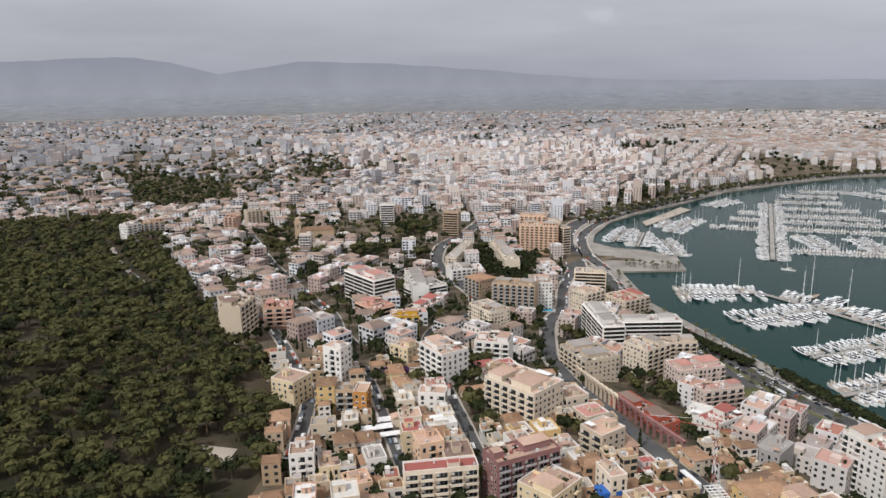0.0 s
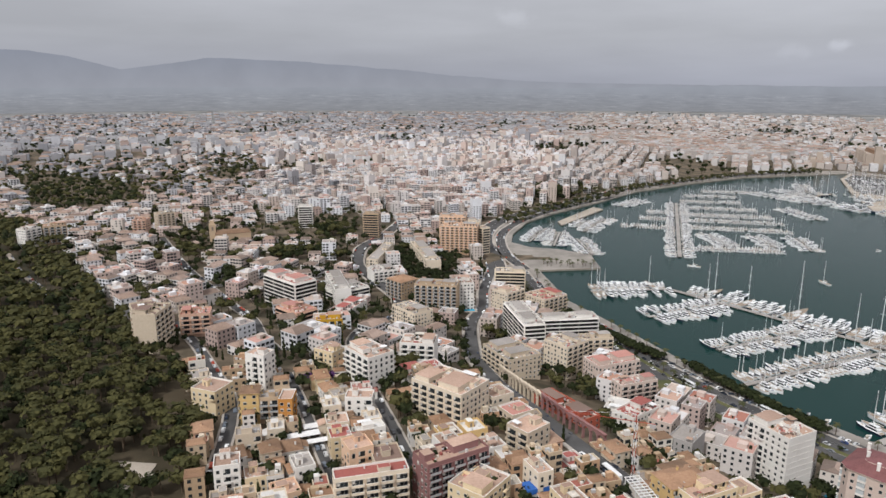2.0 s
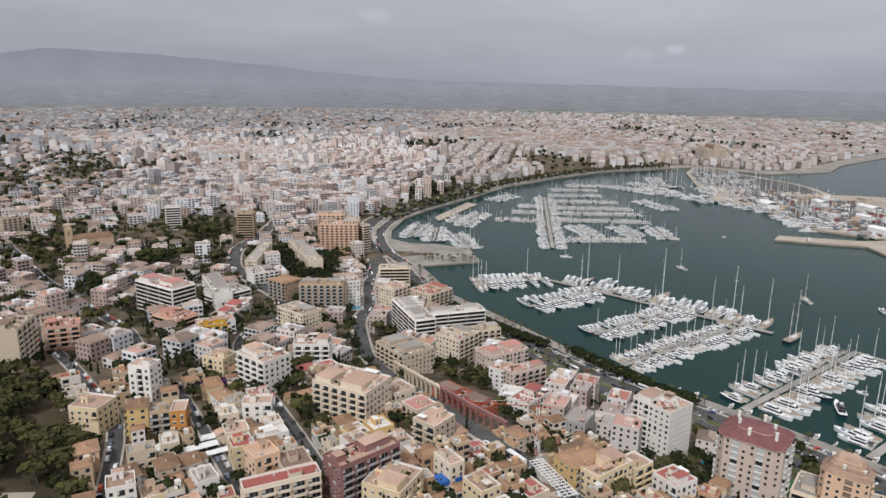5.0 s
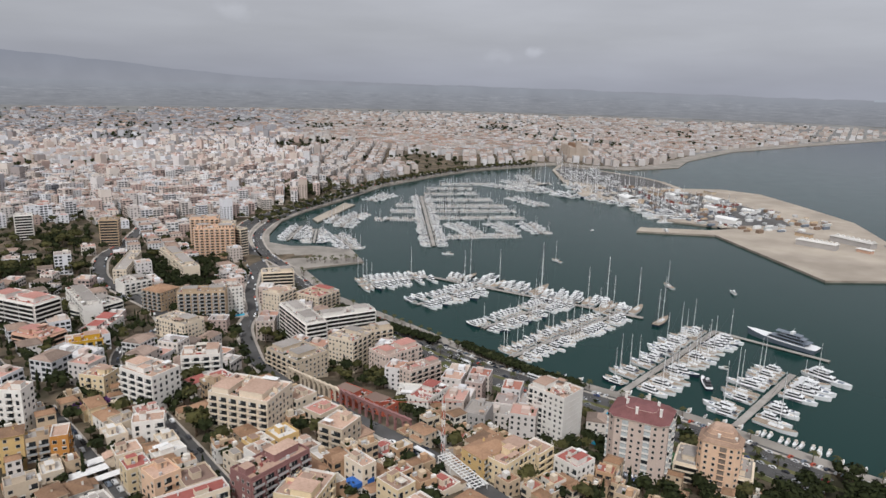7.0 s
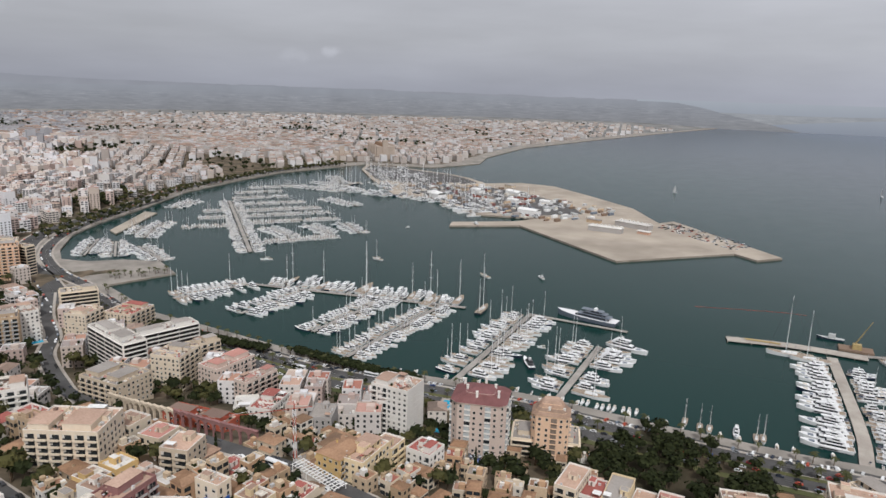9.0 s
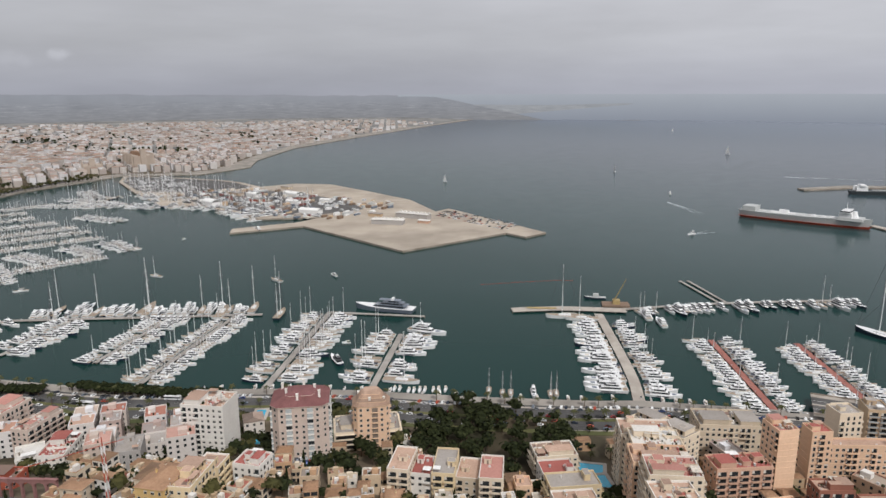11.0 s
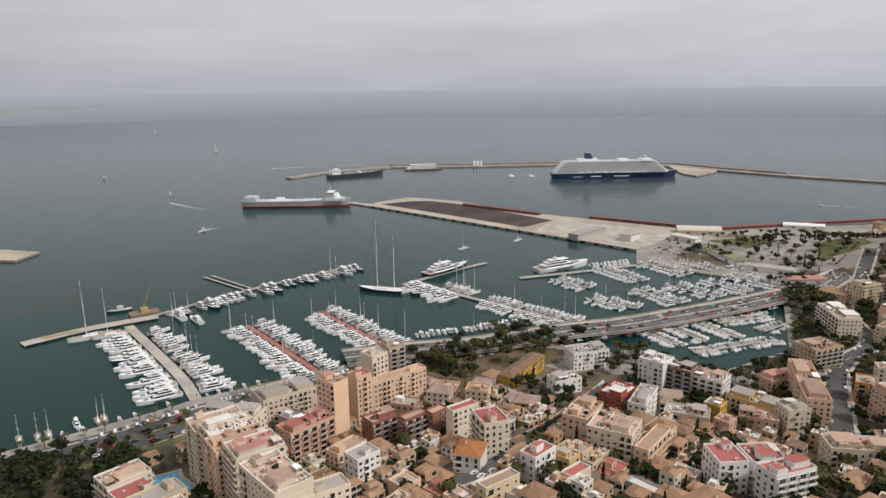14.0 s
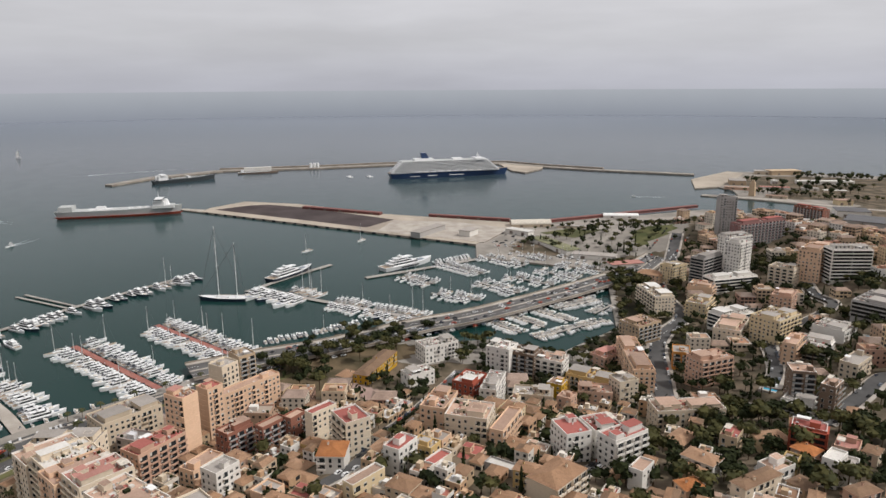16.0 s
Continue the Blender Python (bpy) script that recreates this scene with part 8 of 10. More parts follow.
# the pine wood on the hill, with thin spots and a bare track
TRACK = smooth_line([(-470, 750), (-443, 714), (-403, 658), (-340, 580), (-299, 524)], 8)
X, Y = scatter(-900, -60, -60, 960, 8.0)
far_cam = np.hypot(X + 30, Y - 15)
yaw = np.degrees(np.arctan2(-(X + 30), Y - 15))
thinning = np.array([noise.noise(Vector((a * 0.02, b * 0.02, 4))) for a, b in zip(X, Y)])
keep = inside(X, Y, FOREST) & (thinning < 0.50) & (seg_dist(X, Y, [tuple(p) for p in TRACK]) > 6) & (np.hypot(X + 122, Y - 254) > 13) & (far_cam > 90)
keep &= (far_cam < 520) | (tr.uniform(0, 1, len(X)) < 0.62)
keep &= (yaw < 52) | (tr.uniform(0, 1, len(X)) < 0.35)
X, Y, far_cam = X[keep], Y[keep], far_cam[keep]
S = tr.uniform(0.95, 1.55, len(X)) * np.where(far_cam > 520, 1.2, 1.0)
nearf = far_cam < 430
grove("pine_wood", "dense dark pine wood on the hill", X[nearf], Y[nearf], S[nearf], ["pine", "pine", "broad", "pine"], 0.45, "wood")
grove("pine_wood", "dense dark pine wood farther along the hill", X[~nearf], Y[~nearf], S[~nearf], ["pine", "pine", "broad"], 0.16, "wood")
road("track", [tuple(p) for p in TRACK], 5, "pale dirt track through the wood", mat="sandquay", lines=False, kerb=False)

# gardens and street trees among the houses
count_trees = 0
X, Y = scatter(-330, 380, -420, 560, 8.0)
for x, y in zip(X, Y):
    dist = math.hypot(x + 40, y - 20)
    if count_trees >= 120 or dist < 190 or dist > 400 or not inside(x, y, LAND) or inside(x, y, FOREST) or seg_dist(np.array(x), np.array(y), SHORE) < 55:
        continue
    if tr.uniform() < 0.5 or not free(x, y, 0.6):
        continue
    kind = "broad" if tr.uniform() < 0.68 else ("pine" if tr.uniform() < 0.4 else ("cypress" if tr.uniform() < 0.6 else "palm"))
    tree(kind, float(x), float(y), tr.uniform(0.6, 1.15) if kind != "palm" else tr.uniform(0.8, 1.1))
    count_trees += 1
X, Y = scatter(-900, 700, -900, 1250, 8.2)
dist = np.hypot(X + 40, Y - 20)
yaw = np.degrees(np.arctan2(-(X + 40), Y - 20))
m = inside(X, Y, LAND) & ~inside(X, Y, FOREST) & (seg_dist(X, Y, SHORE) > 58) & (dist > 170) & (yaw > -150) & (yaw < 50) & (tr.uniform(0, 1, len(X)) < np.where(dist < 420, 0.62, np.where(dist < 800, 0.52, 0.28)))
X, Y, dist = X[m], Y[m], dist[m]
lot_near = LOTS[LDIST < 1350]


def clear_of_lots(x, y):
    dx, dy = lot_near[:, 0] - x, lot_near[:, 1] - y
    return np.min(dx * dx + dy * dy) > 62


m = np.array([free(x, y, 0.4) and clear_of_lots(x, y) for x, y in zip(X, Y)])
X, Y = X[m], Y[m]
print("town trees", len(X), count_trees)
grove("garden_trees", "dark green garden and street trees between the houses", X, Y, tr.uniform(0.7, 1.4, len(X)), ["broad", "pine", "broad", "cypress", "broad"], 0.26)
gx2, gy2, gs2 = [], [], []
for ax, ay, ar in GREENS:
    for _ in range(max(2, int(ar * ar / 17))):
        an, q = tr.uniform(0, 6.28), ar * math.sqrt(tr.uniform(0, 1))
        x, y = ax + math.cos(an) * q, ay + math.sin(an) * q
        if free(x, y, 0.3, False) and inside(x, y, LAND):
            gx2.append(x), gy2.append(y), gs2.append(tr.uniform(1.0, 1.75))
grove("garden_trees", "clumps of tall old garden trees in dark leaf", np.array(gx2), np.array(gy2), np.array(gs2), ["broad", "pine", "broad"], 0.45)

# far trees of the town and the plain
X, Y = scatter(-2600, 3600, -2600, 4200, 34)
dist = np.hypot(X + 40, Y - 20)
yaw = np.degrees(np.arctan2(-(X + 40), Y - 20))
patch = np.array([noise.noise(Vector((a * 0.004, b * 0.004, 2))) for a, b in zip(X, Y)])
m = inside(X, Y, LAND) & (dist > 1100) & (dist < 4400) & (yaw < 46) & ((yaw > -75) | ((yaw > -150) & (yaw < -95) & (dist < 3000))) & (seg_dist(X, Y, SHORE) > 50) & (((patch > 0.3) & (dist < 3300)) | (tr.uniform(0, 1, len(X)) < 0.12 + 0.3 * ((yaw > 6) & (dist < 2700)) + 0.12 * np.clip((dist - 2200) / 1000, 0, 1) - 0.22 * np.clip((dist - 2900) / 700, 0, 1)))
grove("far_trees", "distant dark tree clumps in the town and plain", X[m], Y[m], tr.uniform(1.2, 2.6, m.sum()), ["broad", "broad"], 0.08)

X, Y = scatter(-1400, -20, 600, 1950, 17)
dist = np.hypot(X + 40, Y - 20)
yaw = np.degrees(np.arctan2(-(X + 40), Y - 20))
m = inside(X, Y, LAND) & ~inside(X, Y, FOREST) & (yaw > 4) & (yaw < 46) & (dist > 700) & (dist < 1900) & (tr.uniform(0, 1, len(X)) < np.where(yaw > 13, 0.7, 0.4))
m[m] = [free(a, b, 0.5, False) and clear_of_lots(a, b) for a, b in zip(X[m], Y[m])]
grove("garden_trees", "dark trees between the villas below the hills", X[m], Y[m], tr.uniform(1.0, 1.8, m.sum()), ["broad", "pine"], 0.12)

# wooded belt below the old town and round the bay park
X, Y = scatter(100, 900, 1000, 1680, 11)
belt = offset_line(smooth_line(BAY[3:], 10), -26)
m = (seg_dist(X, Y, [tuple(p) for p in belt]) < 30) & inside(X, Y, LAND)
grove("bay_trees", "row of dark trees along the bay road", X[m], Y[m], tr.uniform(0.8, 1.5, m.sum()), ["broad", "pine"], 0.2)
X, Y = scatter(60, 420, 1180, 1420, 10)
m = inside(X, Y, [(90, 1250), (240, 1215), (330, 1310), (300, 1400), (180, 1390)])
grove("bay_trees", "wooded mound beside the old town", X[m], Y[m], tr.uniform(1.0, 1.6, m.sum()), ["broad", "pine"], 0.2)

PARK_CLUMPS = [[(259, 245), (286, 230), (240, 193), (206, 200)], [(296, 218), (316, 203), (283, 185), (270, 199)], [(300, 164), (316, 147), (298, 138), (278, 152)]]
# parks
for poly, step, kinds, words in ((CLEAR[0], 7.5, ["broad", "broad", "broad"], "dense dark trees of the waterside park"),
                                 (CLEAR[1], 8.5, ["pine", "broad", "pine"], "dark pines of the wooded garden"),
                                 (CLEAR[6], 8.0, ["broad", "broad"], "dense plane trees of the avenue park")):
    xs, ys = [p[0] for p in poly], [p[1] for p in poly]
    X, Y = scatter(min(xs), max(xs), min(ys), max(ys), step)
    odds = np.full(len(X), 0.2 if poly is CLEAR[1] else 0.82)
    if poly is CLEAR[0]:
        odds = np.where(np.logical_or.reduce([inside(X, Y, c) for c in PARK_CLUMPS]), 1.0, 0.4)
    m = inside(X, Y, poly) & (tr.uniform(0, 1, len(X)) < odds) & (np.hypot(X - 260, Y - 121) > 21)
    m &= ~inside(X, Y, CLEAR[2])
    grove("park_trees", words, X[m], Y[m], tr.uniform(1.0, 1.7, m.sum()), kinds, 0.6)
bx = np.array([404, 410, 417, 414, 419, 419, 389, 432, 442, 447, 400, 408, 424, 436])
by = np.array([-35, -43, -53, -64, -76, -86, -42, -111, -135, -158, -50, -30, -98, -122])
bx, by = np.repeat(bx, 2) + tr.uniform(-6, 6, 28), np.repeat(by, 2) + tr.uniform(-6, 6, 28)
grove("park_trees", "belt of tall dark pines beside the bridge road", bx, by, tr.uniform(1.1, 1.6, 28), ["pine", "broad"], 0.6)
gx3, gy3 = np.array([(79, 427), (81, 410), (92, 407), (98, 399), (94, 334), (94, 352), (99, 424), (96, 321)]).repeat(3, 0).T + tr.uniform(-4, 4, (2, 24))
grove("garden_trees", "dark trees behind the arcade", gx3, gy3, tr.uniform(0.8, 1.3, 24), ["broad", "pine", "broad"], 0.45)
X, Y = scatter(234, 294, 92, 150, 8)
m = inside(X, Y, CLEAR[3]) & (np.hypot(X - 267, Y - 126) > 12) & (np.hypot(X - 251, Y - 114) > 12) & (tr.uniform(0, 1, len(X)) < 0.7)
grove("garden_palms", "palms and shrubs round the garden pools", X[m], Y[m], tr.uniform(0.8, 1.2, m.sum()), ["palm", "broad", "palm"], 0.8)
for i in range(14):
    t = i / 13
    tree("broad", 223 + 144 * t + 3, -36 - 116 * t + 4, 0.72)
for i in range(12):
    t = i / 11
    tree("broad", 214 + 60 * t, -46 - 45 * t, 0.6)
for x, y, s in ((-69.8, 350.6, 1.0), (-51.4, 362, 1.1), (-57.5, 355.7, 0.9)):
    tree("jacaranda" if s < 1.05 else "cypress", x, y, s)
for x, y in ((-91.9, 394.2), (-94.9, 387.6), (-87.7, 398.4), (-71.6, 377)):
    tree("cypress", x, y, 1.25)

# promenade palms and clipped hedges
for i in range(2, len(PROM) - 1):
    if 112 > i:
        for off in (-8.5, -29.0):
            p = offset_line(PROM, off)[i]
            if tr.uniform() < (0.75 if off > -10 else 0.2):
                tree("palm", p[0] + tr.uniform(-1, 1), p[1] + tr.uniform(-1, 1), tr.uniform(0.85, 1.15), 2.0)
for line in ([(120, 592), (136, 549), (150, 520), (170, 484)], [(187, 470), (199, 440), (212, 408), (231, 371)]):
    L = smooth_line(line, 2.4)
    xs = np.repeat(L[:, 0], 4) + tr.uniform(-3.6, 3.6, len(L) * 4)
    ys = np.repeat(L[:, 1], 4) + tr.uniform(-3.0, 3.0, len(L) * 4)
    grove("hedge", "thick dark green promenade hedge of clipped trees", xs, ys, tr.uniform(0.72, 0.98, len(xs)), ["broad"], 0.34, "hedge")
X, Y = scatter(120, 188, 750, 850, 8)
m = inside(X, Y, [(124, 850), (186, 787), (186, 753), (126, 750)])
for x, y in zip(X[m][:22], Y[m][:22]):
    tree("palm", x, y, 0.9, 2.0)

# planted strips along the seafront carriageways
PL = PROM[3:112]
for off, wd, words in ((-29.0, 3.6, "narrow planted strip between the seafront carriageways"), (-46.0, 5.0, "planted strip beside the seafront road")):
    V, Q = ribbon(offset_line(PL, off), wd, 0, lambda x, y: np.full(np.shape(x), 2.32), 0.3)
    thing("verge", words, "verge", kind="structure", me=quad_mesh("verge", V, Q, ["lawn"]))
    L = offset_line(PL, off)
    k = tr.uniform(0, 1, len(L) * 3) < 0.62
    xs, ys = (np.repeat(L[:, 0], 3) + tr.uniform(-4, 4, len(L) * 3))[k], (np.repeat(L[:, 1], 3) + tr.uniform(-4, 4, len(L) * 3))[k]
    near_l = seg_dist(xs, ys, [tuple(p) for p in L]) < wd / 2
    xs, ys = xs[near_l], ys[near_l]
    grove("shrubs", "dark green shrubs of the planted strip", xs, ys, tr.uniform(0.3, 0.62, len(xs)), ["broad", "broad"], 0.34, "shrubs")
L = offset_line(PL, -29.0)
k = tr.uniform(0, 1, len(L)) < 0.45
grove("roadside_palms", "tall palms on the planted strip", L[k, 0], L[k, 1], tr.uniform(0.9, 1.25, k.sum()), ["palm", "palm"], 1.0)
L = offset_line(PL, -12.5)
V, Q = ribbon(L, 5.0, 0, lambda x, y: np.full(np.shape(x), 2.05), 0.2)
thing("parking_strip", "asphalt parking strip along the quay", "car park", kind="structure", me=quad_mesh("parking_strip", V, Q, ["asphalt"]))


# ---- ships ----
def heading(a, b):
    return math.degrees(math.atan2(b[1] - a[1], b[0] - a[0]))


def ship_root(name, label, a, b):
    """A ship's base, stern at a, bow at b; returns it and its length."""
    root = thing(name, label, "ship", "", pose((a[0] + b[0]) / 2, (a[1] + b[1]) / 2, 0, 0, 0, heading(a, b)))
    return root, math.dist(a, b)


# cruise ship at the breakwater
root, L = ship_root("cruise_ship", "large white cruise ship with dark blue hull moored at the breakwater", (1402, -442), (1372, -726))
B = Build()
hull(B, L, 36, 12.5, "ship_blue", "teak", 0.10)
part("hull", B, root, "dark blue hull")
for i in range(8):
    S = Build()
    z0 = 12.4 + i * 3.1
    x0, x1 = -L * (0.485 - 0.011 * i), L * (0.405 - 0.013 * i)
    S.box(x0, x1, -17.4 + 0.15 * i, 17.4 - 0.15 * i, z0, z0 + 3.0, "gel")
    part("deck", S, root)
    for s in (-1, 1):
        G = Build()
        n = 46
        for k in range(n):
            xa = x0 + 4 + (x1 - x0 - 8) * k / n
            G.box(xa, xa + (x1 - x0 - 8) / n * 0.72, min(s * (17.5 - 0.15 * i), s * (17.42 - 0.15 * i)), max(s * (17.5 - 0.15 * i), s * (17.42 - 0.15 * i)), z0 + 0.9, z0 + 2.5, "glass")
        tagged(part("cabin_row", G, root, "row of dark cabin balconies"), kind="stuff")
part("bridge", Build().box(L * 0.20, L * 0.285, -18.5, 18.5, 37, 41, "gel", taper=0.6).box(L * 0.284, L * 0.287, -17, 17, 38.2, 40, "glass"), root)
part("lido_deck", Build().box(-L * 0.40, L * 0.24, -15, 15, 37, 38.2, "steel_grey").box(-L * 0.30, -L * 0.14, -13, 13, 38.2, 43, "gel", taper=1.2).box(L * 0.02, L * 0.10, -10, 10, 38.2, 42, "gel", taper=1), root)
part("funnel", Build().prism([(-L * 0.235, -5), (-L * 0.175, -5), (-L * 0.175, 5), (-L * 0.235, 5)], 43, 55, "ship_blue", shrink=0.72, shift=-4), root, "dark blue raked funnel")
part("mast", Build().tube((L * 0.24, 0, 41), (L * 0.235, 0, 53), 0.8, 0.4, "gel").box(L * 0.225, L * 0.25, -4, 4, 46, 46.6, "gel"), root)
for s in (-1, 1):
    for k in range(9):
        q = -L * 0.30 + k * 18
        part("lifeboat", Build().prism([(q, s * 18.4 - 1.3), (q + 10, s * 18.4 - 1.3), (q + 12, s * 18.4), (q + 10, s * 18.4 + 1.3), (q, s * 18.4 + 1.3)], 13.6, 16.4, "gel", shrink=0.8), root)
S = Build()
for x0, x1, za, zb in ((-0.20, -0.12, 4.6, 6.2), (-0.02, 0.10, 4.6, 6.6), (-0.34, -0.26, 4.2, 5.4)):
    S.box(x0 * L, x1 * L, -18.12, -17.9, za, zb, "gel")
part("hull_marking", S, root, "pale painted wave mark on the hull")

# black rubber fenders along the ferry quay
for k in range(24):
    q = (k + 0.7) / 24.4
    p0, p1 = (1119, -23), (717, -335)
    fx, fy = p0[0] + (p1[0] - p0[0]) * q, p0[1] + (p1[1] - p0[1]) * q
    fd = thing("quay_fender", "black rubber fender hung on the ferry quay wall", "fender", "fenders of the ferry quay", pose(fx, fy, 0, 0, 0, heading(p0, p1)))
    part("pad", Build().box(-3.2, 3.2, -0.9, 0.9, 0.2, 2.3, "tyre", taper=0.2), fd)

# heavy cargo ship with a low open deck
root, L = ship_root("cargo_ship", "grey cargo ship with red waterline and white bridge house", (1164, 192), (1134, 4))
B = Build()
hull(B, L, 30, 8.5, "steel_grey", "steel_grey", 0.2, 3.2)
part("hull", B, root)
B = Build()
hull(B, L * 0.995, 29.8, 3.4, "hull_red", "hull_red", 0.02)
part("boot_top", B, root, "rust red waterline band")
part("bow_block", Build().box(L * 0.26, L * 0.44, -13, 13, 11.5, 15.5, "steel_grey", taper=1.0), root)
part("bridge_house", Build().box(L * 0.27, L * 0.36, -12, 12, 15.5, 23, "gel", taper=0.4).box(L * 0.28, L * 0.35, -14, 14, 23, 26.5, "gel", taper=0.8), root, "white bridge house")
part("bridge_glazing", Build().box(L * 0.279, L * 0.351, -14.1, 14.1, 24.2, 25.6, "glass"), root)
part("dome", Build().prism([(L * 0.37 + 6 * math.cos(a), 6 * math.sin(a)) for a in np.arange(8) * 0.785], 15.5, 25, "gel", shrink=0.45), root, "white rounded bow shelter")
part("mast", Build().tube((L * 0.31, 0, 26), (L * 0.31, 0, 38), 0.5, 0.25, "gel"), root)
part("stern_house", Build().box(-L * 0.47, -L * 0.36, -13, 13, 11, 19, "steel_grey", taper=0.5), root)
part("deck_yacht", Build().box(-L * 0.25, -L * 0.06, -4, 4, 11, 13.5, "gel", taper=0.9).box(-L * 0.19, -L * 0.11, -3, 3, 13.5, 17, "gel", taper=1.0), root, "white yacht carried on deck")
for q in (0.08, 0.15, 0.21):
    part("deck_boat", Build().box(L * q - 3.5, L * q + 3.5, -3, 3, 11, 14, "gel", taper=0.8), root)

# tanker and bunker barge at the breakwater
root, L = ship_root("tanker", "dark green tanker with white bridge house aft", (1527, 49), (1571, -84))
B = Build()
hull(B, L, 21, 7.5, "steel_green", "steel_green", 0.2)
part("hull", B, root)
part("bridge_house", Build().box(-L * 0.42, -L * 0.27, -8, 8, 7.5, 17, "gel", taper=0.5).box(-L * 0.38, -L * 0.30, -10, 10, 17, 20, "gel", taper=0.4), root, "white bridge house")
part("funnel", Build().box(-L * 0.45, -L * 0.41, -2, 2, 8, 18, "gel", taper=0.3), root)
part("pipework", Build().box(-L * 0.2, L * 0.34, -1.5, 1.5, 8, 10, "steel_grey").box(L * 0.04, L * 0.08, -8, 8, 8, 12, "gel"), root)
part("mast", Build().tube((L * 0.40, 0, 8), (L * 0.40, 0, 18), 0.3, 0.2, "gel"), root)
root, L = ship_root("barge", "low dark barge moored at the breakwater", (1634, -140), (1632, -236))
B = Build()
hull(B, L, 14, 3.4, "brown", "steel_grey", 0.1)
part("hull", B, root)
part("wheelhouse", Build().box(-L * 0.42, -L * 0.34, -4, 4, 3.4, 9, "gel", taper=0.4), root)
st_ = thing("storage_shed", "pale storage shed on the breakwater road", "shed", "", pose(1655, -190, 3.2, 0, 0, 88))
part("wall", Build().box(-32, 32, -7, 7, 0, 8, "whiteroof"), st_)
part("roof", Build().box(-32.5, 32.5, -7.5, 7.5, 8, 8.6, "whiteroof"), st_)
for k in range(3):
    t_ = thing("silo", "white cylindrical storage silo on the breakwater", "silo", "breakwater silos", pose(1664, -322 - k * 9, 3.2))
    part("tank", Build().prism([(3.6 * math.cos(a), 3.6 * math.sin(a)) for a in np.arange(10) * 0.628], 0, 11, "gel"), t_)
    part("cap", Build().prism([(3.7 * math.cos(a), 3.7 * math.sin(a)) for a in np.arange(10) * 0.628], 11, 12, "gel", shrink=0.5), t_)

# ---- larger yachts at their berths ----
boat("classic", 48, 606, -10, heading((592, -37), (616, 14)), "superyachts", label="large ketch with towering white masts and dark hull")
boat("big", 72, 657, -219, heading((644, -182), (669, -257)), "superyachts", label="long white superyacht with stacked decks")
boat("dark", 66, 670, -88, heading((686, -120), (648, -66)) + 180, "superyachts", label="dark hulled superyacht with white upper decks")
boat("slate", 60, 449, 396, heading((436, 432), (457, 360)) + 180, "superyachts", label="long slate grey superyacht alongside the jetty head")
boat("big", 38, 416, 326, -80, "superyachts", label="large white superyacht with swept superstructure")
boat("sail", 36, 517, 240, 119, "superyachts", label="large white sloop with very tall mast")
boat("sail", 32, 519, 224.5, 119, "superyachts", label="large white sloop with very tall mast")
for x, y, L, k in ((560, 178, 30, "big"), (545, 160, 24, "big"), (596, 152, 24, "dark"), (360, 520, 36, "sail"), (330, 590, 36, "sail"), (352, 556, 30, "big"), (385, 470, 30, "classic"), (300, 640, 30, "dark"), (280, 655, 30, "classic")):
    boat(k, L, x, y, 28 + (x + y) % 7, "superyachts")
boat("black", 22, 326, 352, 60, "loose craft", label="black motor yacht manoeuvring between the jetties")
boat("small", 7.5, 360, 370, 120, "loose craft", label="small dark tender in open water")
for x, y, k, L, a in ((774, -127, "sail", 17.5, 120), (806, -207, "sail", 17.5, 130), (3492, 877, "big", 36, 10), (1348, 353, "motor", 17.5, 20),
                      (412, 690, "sail", 17.5, 100), (300, 760, "sail", 15, 150), (470, 560, "sail", 20, 80), (520, 520, "motor", 12.5, 70), (560, 830, "small", 7.5, 10)):
    boat(k, L, x, y, a, "boats under way", label={"sail": "small sailing yacht alone on the water", "motor": "white motor yacht alone on the water", "big": "white motor yacht far out on the bay"}.get(k, "small motorboat alone on the water"))

# hoisted sails on the yachts out in the bay
for x, y, L, a in ((1632, 549, 17.5, 40), (2286, 394, 22.5, 70), (1250, 820, 15, 80)):
    sl = thing("sailing_yacht", "small white yacht under full sail on the bay", "yacht", "boats under way", pose(x + 30, y + 20, 0, 0, 0, a))
    B = Build()
    hull(B, L * 0.8, L * 0.24, 1.3, "gel", "gel")
    part("hull", B, sl)
    part("mast", Build().tube((0.5, 0, 1.3), (0.5, 0, 1.3 + L * 1.1), 0.14, 0.08, "spar"), sl)
    B = Build()
    B.add([(0.4, 0, 2.6), (-L * 0.36, 0.9, 2.7), (-L * 0.17, 0.7, 1.3 + L * 0.62), (0.4, 0, 1.3 + L * 1.08)], [(0, 1, 2, 3)], "awning")
    part("mainsail", B, sl, "white mainsail")
    B = Build()
    B.add([(0.9, 0, 2.2), (L * 0.37, 0.3, 2.0), (L * 0.2, 0.5, 1.3 + L * 0.5), (0.8, 0, 1.3 + L * 0.95)], [(0, 1, 2, 3)], "awning")
    part("jib", B, sl, "white jib")


def wake(x, y, ang, length, width):
    me = Build()
    for s in (-1, 1):
        n = 8
        for i in range(n):
            a0, a1 = i / n, (i + 1) / n
            me.add([(-a0 * length, s * a0 * width, 0.06), (-a1 * length, s * a1 * width, 0.06), (-a1 * length, s * (a1 * width + width * 0.28 * (1 - a1) + 0.1), 0.06), (-a0 * length, s * (a0 * width + width * 0.25 * (1 - a0) + 0.1), 0.06)], [(0, 1, 2, 3)], "foam")
    thing("wake", "pale foaming wake behind a boat", "wake", "wakes", pose(x, y, 0, 0, 0, ang), me=me)


